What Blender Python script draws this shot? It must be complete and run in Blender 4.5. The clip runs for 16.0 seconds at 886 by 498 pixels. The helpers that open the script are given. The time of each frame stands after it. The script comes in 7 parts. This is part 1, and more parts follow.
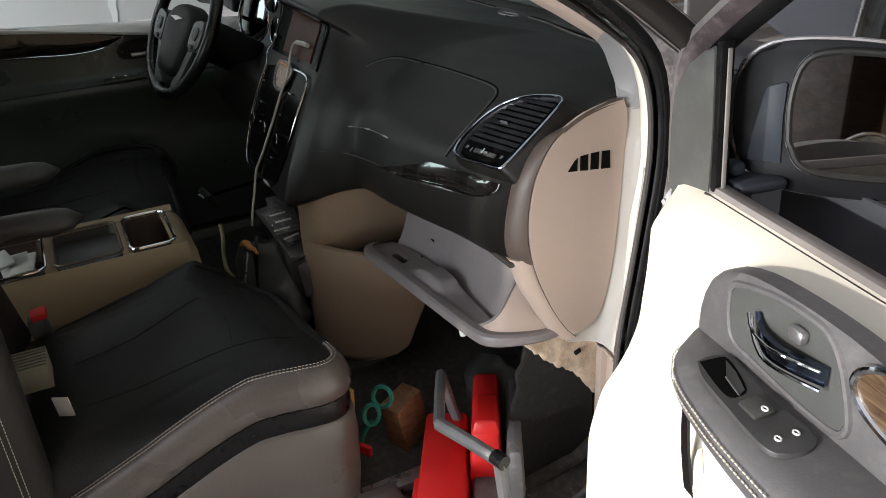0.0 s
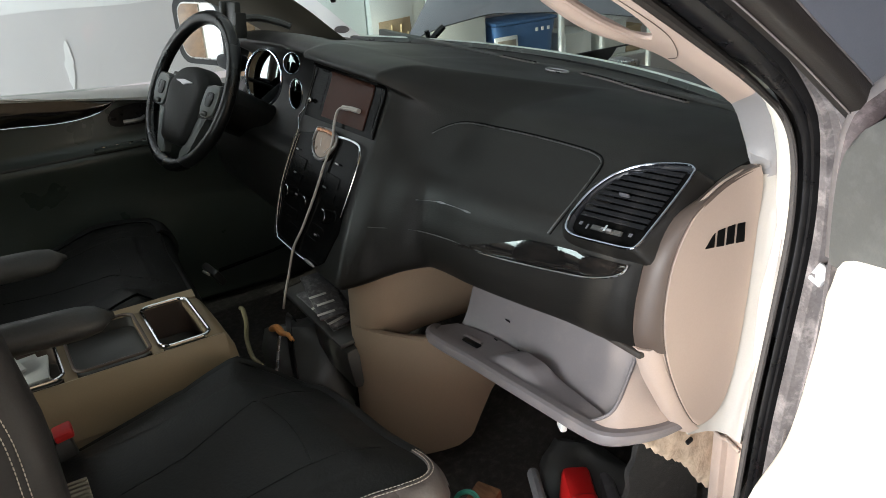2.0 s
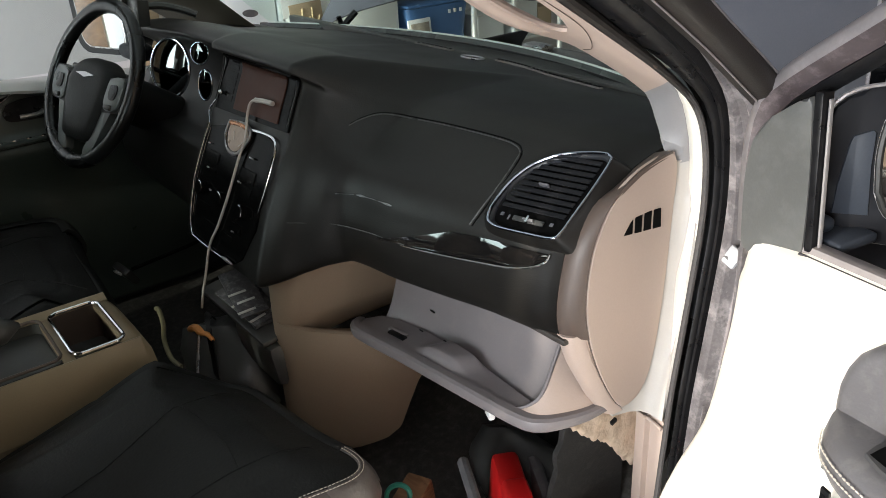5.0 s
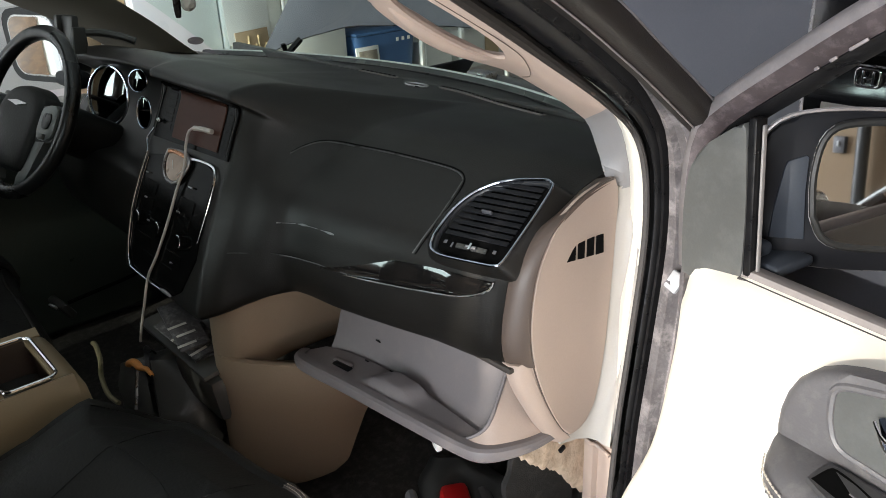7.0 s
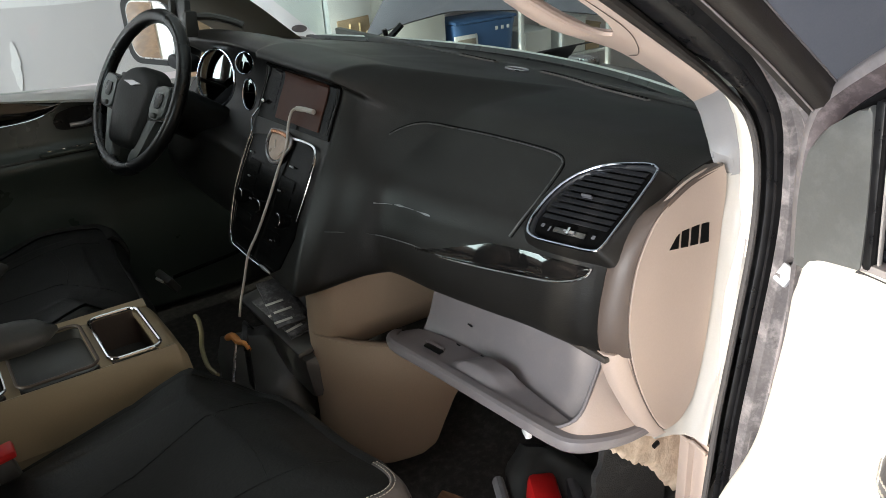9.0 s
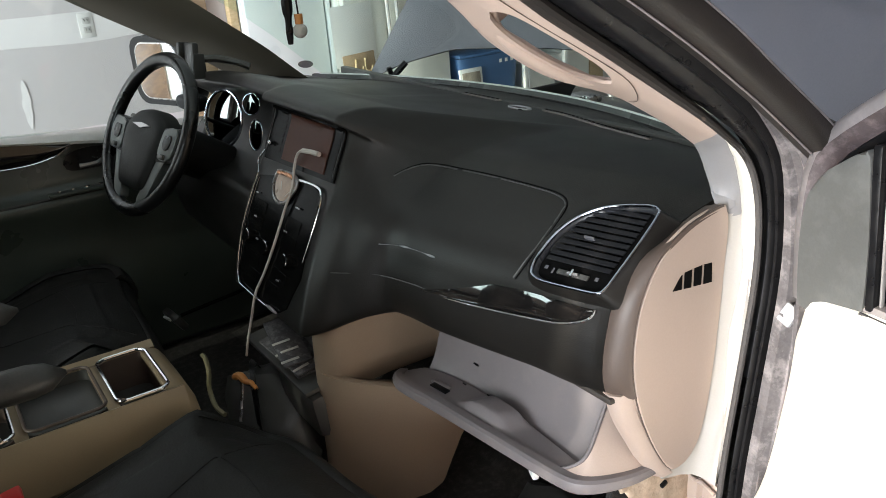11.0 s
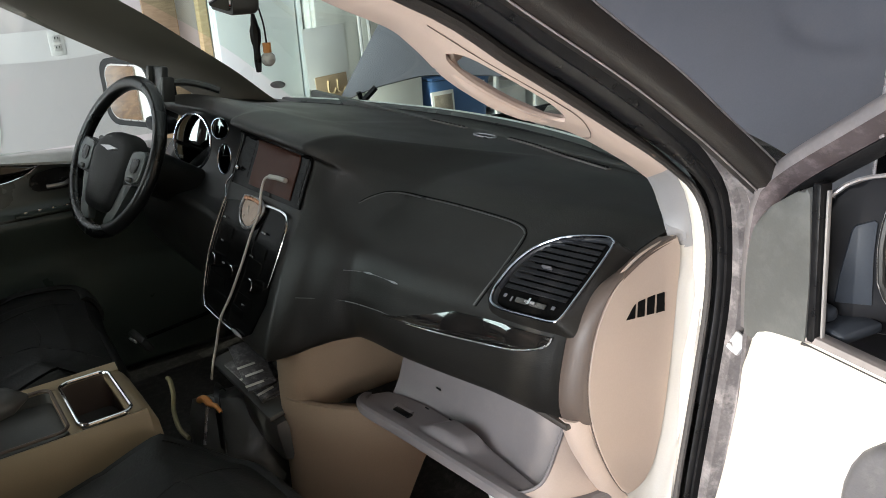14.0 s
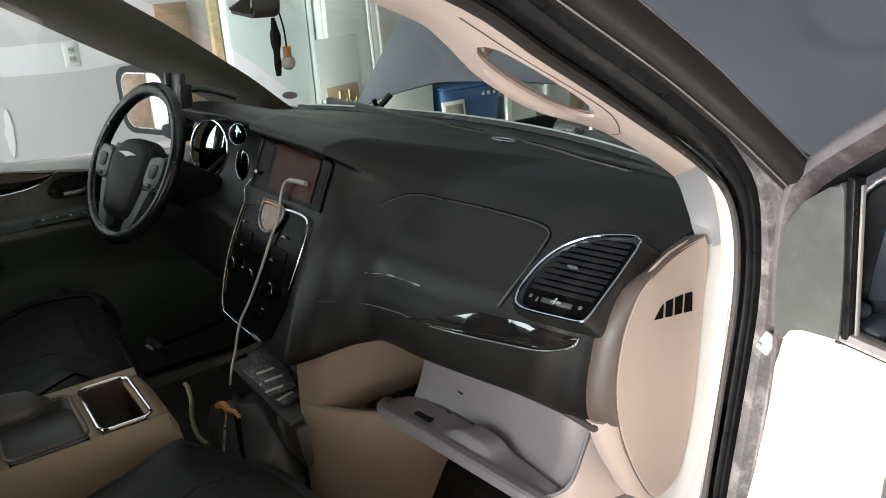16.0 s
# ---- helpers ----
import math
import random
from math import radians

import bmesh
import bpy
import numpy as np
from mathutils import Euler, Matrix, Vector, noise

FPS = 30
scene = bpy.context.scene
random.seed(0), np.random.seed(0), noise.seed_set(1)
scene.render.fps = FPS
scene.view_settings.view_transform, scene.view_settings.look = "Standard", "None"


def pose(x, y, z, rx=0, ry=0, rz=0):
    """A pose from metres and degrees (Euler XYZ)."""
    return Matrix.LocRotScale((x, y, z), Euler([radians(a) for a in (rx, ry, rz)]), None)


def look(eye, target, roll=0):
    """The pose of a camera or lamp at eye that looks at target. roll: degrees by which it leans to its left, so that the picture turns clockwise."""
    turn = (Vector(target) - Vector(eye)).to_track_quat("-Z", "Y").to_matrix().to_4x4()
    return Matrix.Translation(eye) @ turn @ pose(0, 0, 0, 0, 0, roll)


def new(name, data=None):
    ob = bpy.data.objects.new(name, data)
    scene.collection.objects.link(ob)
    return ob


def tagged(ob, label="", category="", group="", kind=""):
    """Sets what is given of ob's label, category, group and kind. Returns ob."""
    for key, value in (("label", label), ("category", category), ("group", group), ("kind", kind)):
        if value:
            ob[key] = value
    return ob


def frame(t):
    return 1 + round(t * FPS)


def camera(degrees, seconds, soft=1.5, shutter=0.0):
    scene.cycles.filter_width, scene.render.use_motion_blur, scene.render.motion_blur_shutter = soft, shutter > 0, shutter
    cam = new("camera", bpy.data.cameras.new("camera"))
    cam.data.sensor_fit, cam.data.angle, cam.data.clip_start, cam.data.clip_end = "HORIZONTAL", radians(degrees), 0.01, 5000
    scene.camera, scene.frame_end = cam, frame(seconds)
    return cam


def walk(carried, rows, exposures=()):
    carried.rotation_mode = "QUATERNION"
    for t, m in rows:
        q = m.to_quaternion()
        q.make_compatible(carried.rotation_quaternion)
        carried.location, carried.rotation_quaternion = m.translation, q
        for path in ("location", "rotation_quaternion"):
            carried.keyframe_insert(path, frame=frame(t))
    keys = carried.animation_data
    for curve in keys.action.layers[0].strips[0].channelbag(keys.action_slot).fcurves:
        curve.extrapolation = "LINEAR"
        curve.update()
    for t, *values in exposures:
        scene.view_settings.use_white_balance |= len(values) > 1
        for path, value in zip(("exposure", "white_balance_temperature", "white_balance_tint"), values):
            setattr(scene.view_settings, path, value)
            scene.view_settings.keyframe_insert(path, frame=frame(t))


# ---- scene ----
cam = camera(58.04, 16.0, 0.75)
PATH = [
    (0.0, 1.6878, -0.4991, 1.4303, 63.03, 3.08, 63.20),
    (0.5, 1.5397, -0.5852, 1.4393, 64.28, 2.36, 64.46),
    (1.0, 1.4051, -0.6345, 1.4373, 65.72, 2.99, 58.75),
    (1.5, 1.3973, -0.6374, 1.4353, 65.65, 3.61, 56.81),
    (2.0, 1.4181, -0.6370, 1.4349, 65.95, 3.40, 58.02),
    (2.5, 1.4088, -0.6409, 1.4297, 66.74, 2.81, 58.97),
    (3.0, 1.3920, -0.6367, 1.4251, 65.97, 2.26, 55.07),
    (3.5, 1.3865, -0.6484, 1.4277, 64.32, 3.06, 52.12),
    (4.0, 1.4031, -0.6340, 1.4374, 63.80, 3.14, 52.05),
    (6.5, 1.4016, -0.6258, 1.4501, 65.86, 2.39, 50.49),
    (7.0, 1.4004, -0.6094, 1.4436, 65.99, 2.23, 48.56),
    (7.5, 1.4065, -0.6096, 1.4503, 66.42, 2.17, 47.91),
    (8.0, 1.3804, -0.6057, 1.4390, 66.53, 2.50, 50.71),
    (8.5, 1.3966, -0.5866, 1.4433, 65.88, 2.49, 53.40),
    (9.0, 1.3906, -0.6112, 1.4263, 65.74, 3.17, 55.30),
    (9.5, 1.3977, -0.5915, 1.4389, 65.42, 2.49, 54.67),
    (10.0, 1.3861, -0.6146, 1.4490, 67.51, 2.30, 56.15),
    (12.5, 1.4087, -0.5946, 1.4429, 67.40, 6.55, 52.36),
    (13.0, 1.4025, -0.6075, 1.4404, 67.18, 6.57, 51.54),
    (13.5, 1.4158, -0.5986, 1.4490, 67.33, 3.61, 52.91),
    (14.0, 1.4197, -0.6030, 1.4698, 68.98, 2.80, 53.93),
    (14.5, 1.4139, -0.6089, 1.4726, 70.61, 2.78, 53.65),
    (15.0, 1.4128, -0.6191, 1.4691, 70.52, 2.73, 53.95),
    (15.5, 1.4022, -0.6228, 1.4653, 70.51, 2.94, 54.08),
    (16.0, 1.4040, -0.6218, 1.4518, 69.91, 3.18, 54.39),
]
EXPOSURES = [(0, .50), (.5, .70), (1, .94), (1.5, 1.02), (2.5, 1.01), (3.5, .91), (4.2, .84), (6.5, .77), (7.0, .71), (7.5, .61), (8.0, .60), (8.5, .79), (9, .99), (10, 1.06), (12.5, 1.01), (13.5, .98), (14.5, .98), (16, 1.05)]
walk(cam, [(t, pose(x, y, z, rx, ry, rz)) for t, x, y, z, rx, ry, rz in PATH], EXPOSURES)

# ---- world, sun and the daylight of the open garage door ----
SUN_DIR = Vector((-0.045, 0.96, -0.265)).normalized()
world = bpy.data.worlds.new("world")
scene.world = world
world.use_nodes = True
wn, wl = world.node_tree.nodes, world.node_tree.links
sky = wn.new("ShaderNodeTexSky")
sky.sky_type, sky.sun_disc = "NISHITA", False
sky.sun_elevation = math.asin(-SUN_DIR.z)
sky.sun_rotation = math.atan2(-SUN_DIR.x, -SUN_DIR.y)
wl.new(sky.outputs[0], wn["Background"].inputs[0])
wn["Background"].inputs[1].default_value = 0.15

sun = new("sun", bpy.data.lights.new("sun", "SUN"))
sun.data.energy, sun.data.angle, sun.data.color = 2.2, radians(0.6), (1.0, 0.93, 0.82)
sun.matrix_world = look((0, 0, 0), SUN_DIR)

gate = new("garage_opening_light", bpy.data.lights.new("garage_opening_light", "AREA"))
gate.data.shape, gate.data.size, gate.data.size_y, gate.data.energy = "RECTANGLE", 5.7, 2.2, 435
gate.data.color = (0.84, 0.905, 0.98)
gate.matrix_world = look((0.5, -4.12, 1.25), (0.5, 0, 1.15))

# ---- materials ----
def mat(name, col, rough=0.5, metal=0.0, var=0.12, scale=9.0, bump=0.05, fine=160.0, coat=0.0, spots=0.0, spot_col=(0.6, 0.57, 0.52), spot_scale=14.0, rvar=0.1, sheen=0.0, spec=0.5):
    """A surface with colour, roughness and relief that vary at two scales; spots: dust, stains or, in the charcoal
    paint, cloudy reflections, with a shape of their own.
    """
    m = bpy.data.materials.new(name)
    m.use_nodes = True
    n, l = m.node_tree.nodes, m.node_tree.links
    b = n["Principled BSDF"]
    tc = n.new("ShaderNodeTexCoord")
    big, small = n.new("ShaderNodeTexNoise"), n.new("ShaderNodeTexNoise")
    big.inputs["Scale"].default_value, big.inputs["Detail"].default_value = scale, 5
    small.inputs["Scale"].default_value, small.inputs["Detail"].default_value = fine, 3
    l.new(tc.outputs["Object"], big.inputs["Vector"]), l.new(tc.outputs["Object"], small.inputs["Vector"])
    mixn = n.new("ShaderNodeMath")
    mixn.operation = "MULTIPLY_ADD"
    l.new(small.outputs["Fac"], mixn.inputs[0])
    mixn.inputs[1].default_value = 0.4
    l.new(big.outputs["Fac"], mixn.inputs[2])
    ramp = n.new("ShaderNodeMapRange")
    ramp.inputs["From Min"].default_value, ramp.inputs["From Max"].default_value = 0.45, 0.95
    ramp.inputs["To Min"].default_value, ramp.inputs["To Max"].default_value = 1 - var, 1 + var
    l.new(mixn.outputs[0], ramp.inputs["Value"])
    tint = n.new("ShaderNodeVectorMath")
    tint.operation = "SCALE"
    tint.inputs[0].default_value = col
    l.new(ramp.outputs[0], tint.inputs["Scale"])
    out = tint.outputs[0]
    if spots:
        dirt = n.new("ShaderNodeTexNoise")
        dirt.inputs["Scale"].default_value, dirt.inputs["Detail"].default_value, dirt.inputs["Roughness"].default_value = spot_scale, 8, 0.7
        l.new(tc.outputs["Object"], dirt.inputs["Vector"])
        cut = n.new("ShaderNodeMapRange")
        cut.inputs["From Min"].default_value, cut.inputs["From Max"].default_value = 0.5, 0.68
        cut.inputs["To Max"].default_value = spots
        l.new(dirt.outputs["Fac"], cut.inputs["Value"])
        mx = n.new("ShaderNodeMix")
        mx.data_type = "RGBA"
        l.new(cut.outputs[0], mx.inputs["Factor"]), l.new(out, mx.inputs["A"])
        mx.inputs["B"].default_value = (*spot_col, 1)
        out = mx.outputs["Result"]
    l.new(out, b.inputs["Base Color"])
    rr = n.new("ShaderNodeMapRange")
    rr.inputs["From Min"].default_value, rr.inputs["From Max"].default_value = 0.35, 0.7
    rr.inputs["To Min"].default_value, rr.inputs["To Max"].default_value = max(rough - rvar, 0.02), min(rough + rvar, 1)
    l.new(big.outputs["Fac"], rr.inputs["Value"]), l.new(rr.outputs[0], b.inputs["Roughness"])
    b.inputs["Metallic"].default_value, b.inputs["Coat Weight"].default_value = metal, coat
    b.inputs["Coat Roughness"].default_value = 0.06
    b.inputs["Sheen Weight"].default_value, b.inputs["Specular IOR Level"].default_value = sheen, spec
    if bump:
        bp = n.new("ShaderNodeBump")
        bp.inputs["Strength"].default_value, bp.inputs["Distance"].default_value = bump, 0.002
        l.new(small.outputs["Fac"], bp.inputs["Height"]), l.new(bp.outputs[0], b.inputs["Normal"])
    return m


def glass(name, tint, gloss=0.02, fac=0.05, top=0.7):
    """A thin pane: clear, tinted, with a mirror gloss that grows at a glancing view."""
    m = bpy.data.materials.new(name)
    m.use_nodes = True
    n, l = m.node_tree.nodes, m.node_tree.links
    clear, shine, mix, fr = n.new("ShaderNodeBsdfTransparent"), n.new("ShaderNodeBsdfGlossy"), n.new("ShaderNodeMixShader"), n.new("ShaderNodeLayerWeight")
    clear.inputs[0].default_value, shine.inputs["Roughness"].default_value, fr.inputs[0].default_value = (*tint, 1), gloss, 0.5
    power, ramp = n.new("ShaderNodeMath"), n.new("ShaderNodeMapRange")
    power.operation, power.inputs[1].default_value = "POWER", 4.0
    ramp.inputs["To Min"].default_value, ramp.inputs["To Max"].default_value = fac, top
    l.new(fr.outputs["Facing"], power.inputs[0]), l.new(power.outputs[0], ramp.inputs["Value"])
    l.new(ramp.outputs[0], mix.inputs[0]), l.new(clear.outputs[0], mix.inputs[1]), l.new(shine.outputs[0], mix.inputs[2])
    l.new(mix.outputs[0], n["Material Output"].inputs[0])
    return m


def wood_grain(name, dark, light, scale, rough, coat):
    m = mat(name, light, rough, 0, 0.1, 12, 0.03, 200, coat)
    n, l = m.node_tree.nodes, m.node_tree.links
    tc, mp, w, r = n.new("ShaderNodeTexCoord"), n.new("ShaderNodeMapping"), n.new("ShaderNodeTexNoise"), n.new("ShaderNodeValToRGB")
    mp.inputs["Scale"].default_value = (scale * .12, scale * .25, scale)
    w.inputs["Scale"].default_value, w.inputs["Detail"].default_value, w.inputs["Distortion"].default_value = 4, 6, 1.2
    r.color_ramp.elements[0].position, r.color_ramp.elements[1].position = 0.38, 0.66
    r.color_ramp.elements[0].color, r.color_ramp.elements[1].color = (*dark, 1), (*light, 1)
    l.new(tc.outputs["Object"], mp.inputs[0]), l.new(mp.outputs[0], w.inputs["Vector"]), l.new(w.outputs["Fac"], r.inputs[0])
    l.new(r.outputs[0], n["Principled BSDF"].inputs["Base Color"])
    return m


BLACK_PAD = mat("black_dash_vinyl", (0.0098, 0.0089, 0.0078), 0.44, 0, 0.15, 5, 0.14, 420, rvar=0.06, spec=0.36, spots=0.012, spot_col=(0.25, 0.24, 0.22), spot_scale=90)
BLACK_GLOSS = mat("piano_black", (0.0045, 0.0045, 0.0045), 0.16, 0, 0.1, 20, 0, 100, 0, rvar=0.03, spec=0.04)
GROOVE = mat("black_groove", (0.004, 0.004, 0.004), 0.9, 0, 0.1, 20, 0, 100, spec=0.05)
PAD_RIM = mat("black_vent_rim", (0.014, 0.015, 0.018), 0.32, 0, 0.1, 20, 0.05, 300)
VENT_SLAT = mat("black_slat", (0.013, 0.013, 0.015), 0.4, 0, 0.1, 20, 0.03, 300, spec=0.15)
KEY_GREY = mat("radio_key", (0.011, 0.012, 0.013), 0.35, 0, 0.2, 40, 0, 100, spec=0.25)
VENT_CHROME = mat("smoked_chrome", (0.42, 0.45, 0.53), 0.14, 1, 0.05, 30, 0, 100, rvar=0.04)
CLOCK_BROWN = mat("clock_surround", (0.03, 0.022, 0.018), 0.3, 0, 0.1, 20, 0, 100)
# black carpet with its colour lifted to imitate glare over the dark footwell
FLOOR_CARPET = mat("hazed_floor_carpet", (0.058, 0.054, 0.048), 0.95, 0, 0.4, 60, 0.8, 700, spots=0.06, spot_scale=60)
BLACK_PLASTIC = mat("black_plastic", (0.046, 0.046, 0.043), 0.45, 0, 0.15, 15, 0.08, 300)
BLACK_LEATHER = mat("black_leather", (0.0138, 0.0138, 0.0130), 0.52, 0, 0.25, 6, 0.25, 190, rvar=0.1, spec=0.25)
GREY_LEATHER = mat("grey_leather", (0.086, 0.073, 0.067), 0.34, 0, 0.15, 8, 0.14, 220)
CARPET = mat("black_carpet", (0.010, 0.0095, 0.009), 0.95, 0, 0.4, 60, 0.8, 700, spots=0.03, spot_scale=60)
# the dash's tan, darkened for the weaker light on the lower panels
TAN_SHADED = mat("shaded_dash_tan", (0.2475, 0.1872, 0.1332), 0.6, 0, 0.08, 4, 0.10, 380, spec=0.3)
TAN = mat("tan_plastic", (0.41, 0.322, 0.272), 0.55, 0, 0.06, 4, 0.08, 380)
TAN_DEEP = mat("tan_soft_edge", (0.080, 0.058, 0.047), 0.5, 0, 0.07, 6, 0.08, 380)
# cavity walls coloured dark to put in the shade of the recess
CAVITY_SHADE = mat("shaded_cavity_plastic", (.035, .028, .023), 0.7, 0, 0.2, 12, 0.1, 300)
TAN_CONSOLE = mat("tan_console", (0.25, 0.19, 0.115), 0.5, 0, 0.07, 5, 0.06, 380)
BACK_LEATHER = mat("dark_grey_leather", (0.0211, 0.0198, 0.0192), 0.5, 0, 0.15, 8, 0.15, 220, spec=0.3)
GREIGE = mat("pale_grey_bin", (0.168, 0.150, 0.152), 0.5, 0, 0.06, 6, 0.06, 350, spots=0.12, spot_col=(0.3, 0.26, 0.23), spot_scale=25)
CREAM = mat("cream_door_trim", (0.80, 0.76, 0.67), 0.5, 0, 0.04, 4, 0.05, 300)
PILLAR_TAN = mat("pillar_cloth_trim", (0.43, 0.335, 0.281), 0.6, 0, 0.06, 6, 0.1, 500)
TRIM_PALE = mat("pale_hinge_trim", (0.40, 0.375, 0.345), 0.55, 0, 0.06, 6, 0.08, 400)
# pillar foot: the trim greyed to carry the shade low on the pillar
PILLAR_SHADE = mat("shaded_foot_trim", (0.235, 0.228, 0.230), 0.55, 0, 0.06, 6, 0.08, 400)
CHROME = mat("chrome", (0.75, 0.77, 0.80), 0.09, 1, 0.03, 30, 0, 100, rvar=0.04)
DARK_CHROME = mat("dark_chrome", (0.10, 0.12, 0.17), 0.14, 1, 0.1, 30, 0, 100, rvar=0.05)
SATIN = mat("satin_silver", (0.42, 0.41, 0.42), 0.33, 0.85, 0.05, 30, 0.02, 300)
RUBBER = mat("rubber_seal", (0.0065, 0.0065, 0.0072), 0.36, 0, 0.3, 40, 0.12, 260, spec=0.22)
RUBBER_GREY = mat("grey_weatherstrip", (0.045, 0.041, 0.040), 0.75, 0, 0.25, 60, 0.7, 380)
# the large pale spots put cloudy reflections into the paint
CHARCOAL = mat("charcoal_paint", (0.080, 0.086, 0.105), 0.42, 0.25, 0.15, 3, 0.02, 300, 0.7, spots=0.22, spot_col=(0.15, 0.15, 0.165), spot_scale=2.2)
DUSTY = mat("dusty_door_jamb", (0.100, 0.092, 0.095), 0.45, 0.0, 0.45, 18, 0.2, 220, 0.05, spots=0.6, spot_col=(0.34, 0.31, 0.31), spot_scale=30)
FRAME_GREY = mat("door_frame_grey", (0.150, 0.138, 0.140), 0.5, 0.1, 0.2, 14, 0.06, 200, spots=0.4, spot_col=(0.30, 0.27, 0.27), spot_scale=22)
# armrest leather, paler than the seats' black for the light on it
LIT_LEATHER = mat("lit_arm_leather", (0.050, 0.049, 0.046), 0.45, 0, 0.2, 10, 0.2, 200)
PLATE_DARK = mat("switch_plate_plastic", (0.050, 0.049, 0.050), 0.42, 0, 0.12, 20, 0.08, 300)
DOOR_DARK = mat("dark_door_trim", (0.052, 0.066, 0.058), 0.36, 0, 0.12, 5, 0.12, 300)
DARK_STRIP = mat("brown_black_applique", (0.015, 0.0125, 0.0112), 0.5, 0, 0.10, 5, 0.2, 520)
SAIL = mat("sail_panel_plastic", (0.066, 0.068, 0.066), 0.46, 0, 0.12, 10, 0.1, 350, rvar=0.1, spots=0.12, spot_col=(0.2, 0.2, 0.2), spot_scale=25)
DOOR_GREY = mat("door_grey_trim", (0.086, 0.083, 0.087), 0.5, 0, 0.08, 8, 0.15, 300, spots=0.06, spot_scale=40)
MIRROR = mat("mirror_glass", (0.55, 0.56, 0.57), 0.015, 1, 0, 9, 0, 100, rvar=0.01)
WINDSCREEN = glass("windscreen_glass", (0.84, 0.96, 0.90), 0.02, 0.012, 0.25)
CLEAR_SIDE = glass("sliding_door_glass", (0.55, 0.60, 0.60), 0.03, 0.05)
PRIVACY = glass("privacy_glass", (0.50, 0.52, 0.51), 0.03, 0.05)
SIDE_GLASS = glass("side_glass", (0.72, 0.78, 0.75), 0.02, 0.045)
RIM_LEATHER = mat("polished_rim_leather", (0.007, 0.007, 0.007), 0.30, 0, 0.25, 8, 0.10, 260, rvar=0.08, spec=0.5)
SHROUD = mat("column_plastic", (0.014, 0.014, 0.0135), 0.5, 0, 0.15, 12, 0.1, 300, spec=0.3)
WHEEL_GREY = mat("wheel_switch_grey", (0.125, 0.135, 0.130), 0.42, 0.3, 0.1, 20, 0.03, 200)
SCREEN = mat("screen_glass", (0.066, 0.026, 0.018), 0.45, 0, 0.10, 5, 0, 100, 0.0, rvar=0.05, spec=0.12)
WHITE_PLASTIC = mat("white_plastic", (0.72, 0.72, 0.70), 0.4, 0, 0.04, 20, 0.02, 200)
# the pillar cloth again, darkened for the shade in the driver's corner
DRIVER_TRIM_SHADE = mat("shaded_pillar_trim", (0.105, 0.094, 0.074), 0.6, 0, 0.06, 6, 0.1, 500)
PAPER = mat("paper", (0.50, 0.50, 0.48), 0.8, 0, 0.07, 30, 0.05, 300)
PAPER_DARK = mat("printed_paper", (0.06, 0.06, 0.065), 0.6, 0, 0.5, 60, 0.05, 300, spots=0.25, spot_col=(0.5, 0.5, 0.5), spot_scale=80)
FILTER_CREAM = mat("dim_cream_paper", (0.22, 0.20, 0.15), 0.9, 0, 0.1, 30, 0.05, 300)
CORD_WHITE = mat("white_cord", (0.52, 0.49, 0.46), 0.5, 0, 0.08, 60, 0.05, 400)
RED = mat("red_plastic", (0.55, 0.012, 0.012), 0.42, 0, 0.08, 12, 0.05, 300)
TOOL_GREY = mat("grey_tool_plastic", (0.095, 0.092, 0.095), 0.5, 0, 0.12, 18, 0.1, 300, spots=0.1, spot_scale=40)
ORANGE = mat("worn_orange_handle", (0.62, 0.26, 0.07), 0.5, 0, 0.2, 40, 0.1, 200)
YELLOW = mat("mustard_plastic", (0.36, 0.22, 0.06), 0.55, 0, 0.15, 20, 0.1, 200)
TEAL = mat("teal_plastic", (0.03, 0.22, 0.17), 0.4, 0, 0.1, 20, 0.05, 200)
OLIVE = mat("olive_cord", (0.20, 0.18, 0.10), 0.6, 0, 0.2, 30, 0.2, 200)
WOOD_BLOCK = wood_grain("wood_block", (0.16, 0.075, 0.035), (0.27, 0.14, 0.07), 40, 0.65, 0)
MIRROR_DARK = wood_grain("mirror_dark_wood", (.012, .008, .006), (.028, .018, .012), 12, 0.8, 0)
MIRROR_DARK.node_tree.nodes["Principled BSDF"].inputs["Specular IOR Level"].default_value = 0.1
BURL = wood_grain("dark_burl_trim", (0.005, 0.005, 0.005), (0.016, 0.0135, 0.012), 60, 0.08, 0.6)
lacquer, lnk = BURL.node_tree.nodes, BURL.node_tree.links
ripple, wave = lacquer.new("ShaderNodeTexNoise"), lacquer.new("ShaderNodeBump")
ripple.inputs["Scale"].default_value, ripple.inputs["Detail"].default_value = 13.0, 0.0
wave.inputs["Strength"].default_value, wave.inputs["Distance"].default_value = 1.0, 0.008
lnk.new(lacquer["Texture Coordinate"].outputs["Object"], ripple.inputs["Vector"])
lnk.new(ripple.outputs["Fac"], wave.inputs["Height"])
lnk.new(wave.outputs["Normal"], lacquer["Principled BSDF"].inputs["Normal"])
lnk.new(wave.outputs["Normal"], lacquer["Principled BSDF"].inputs["Coat Normal"])
INSULATION = mat("torn_insulation_pad", (0.60, 0.47, 0.35), 0.95, 0, 0.25, 18, 1.0, 90, spots=0.5, spot_col=(0.26, 0.17, 0.11), spot_scale=22)
SEAM_GREY = mat("seam_edge", (0.060, 0.060, 0.060), 0.35, 0, 0.1, 30, 0, 100)
INLAY_BROWN = wood_grain("brown_wood_inlay", (0.05, 0.03, 0.018), (0.13, 0.085, 0.05), 30, 0.2, 0.5)
STITCH = mat("cream_thread", (0.50, 0.45, 0.38), 0.8, 0, 0.1, 90, 0.2, 500)
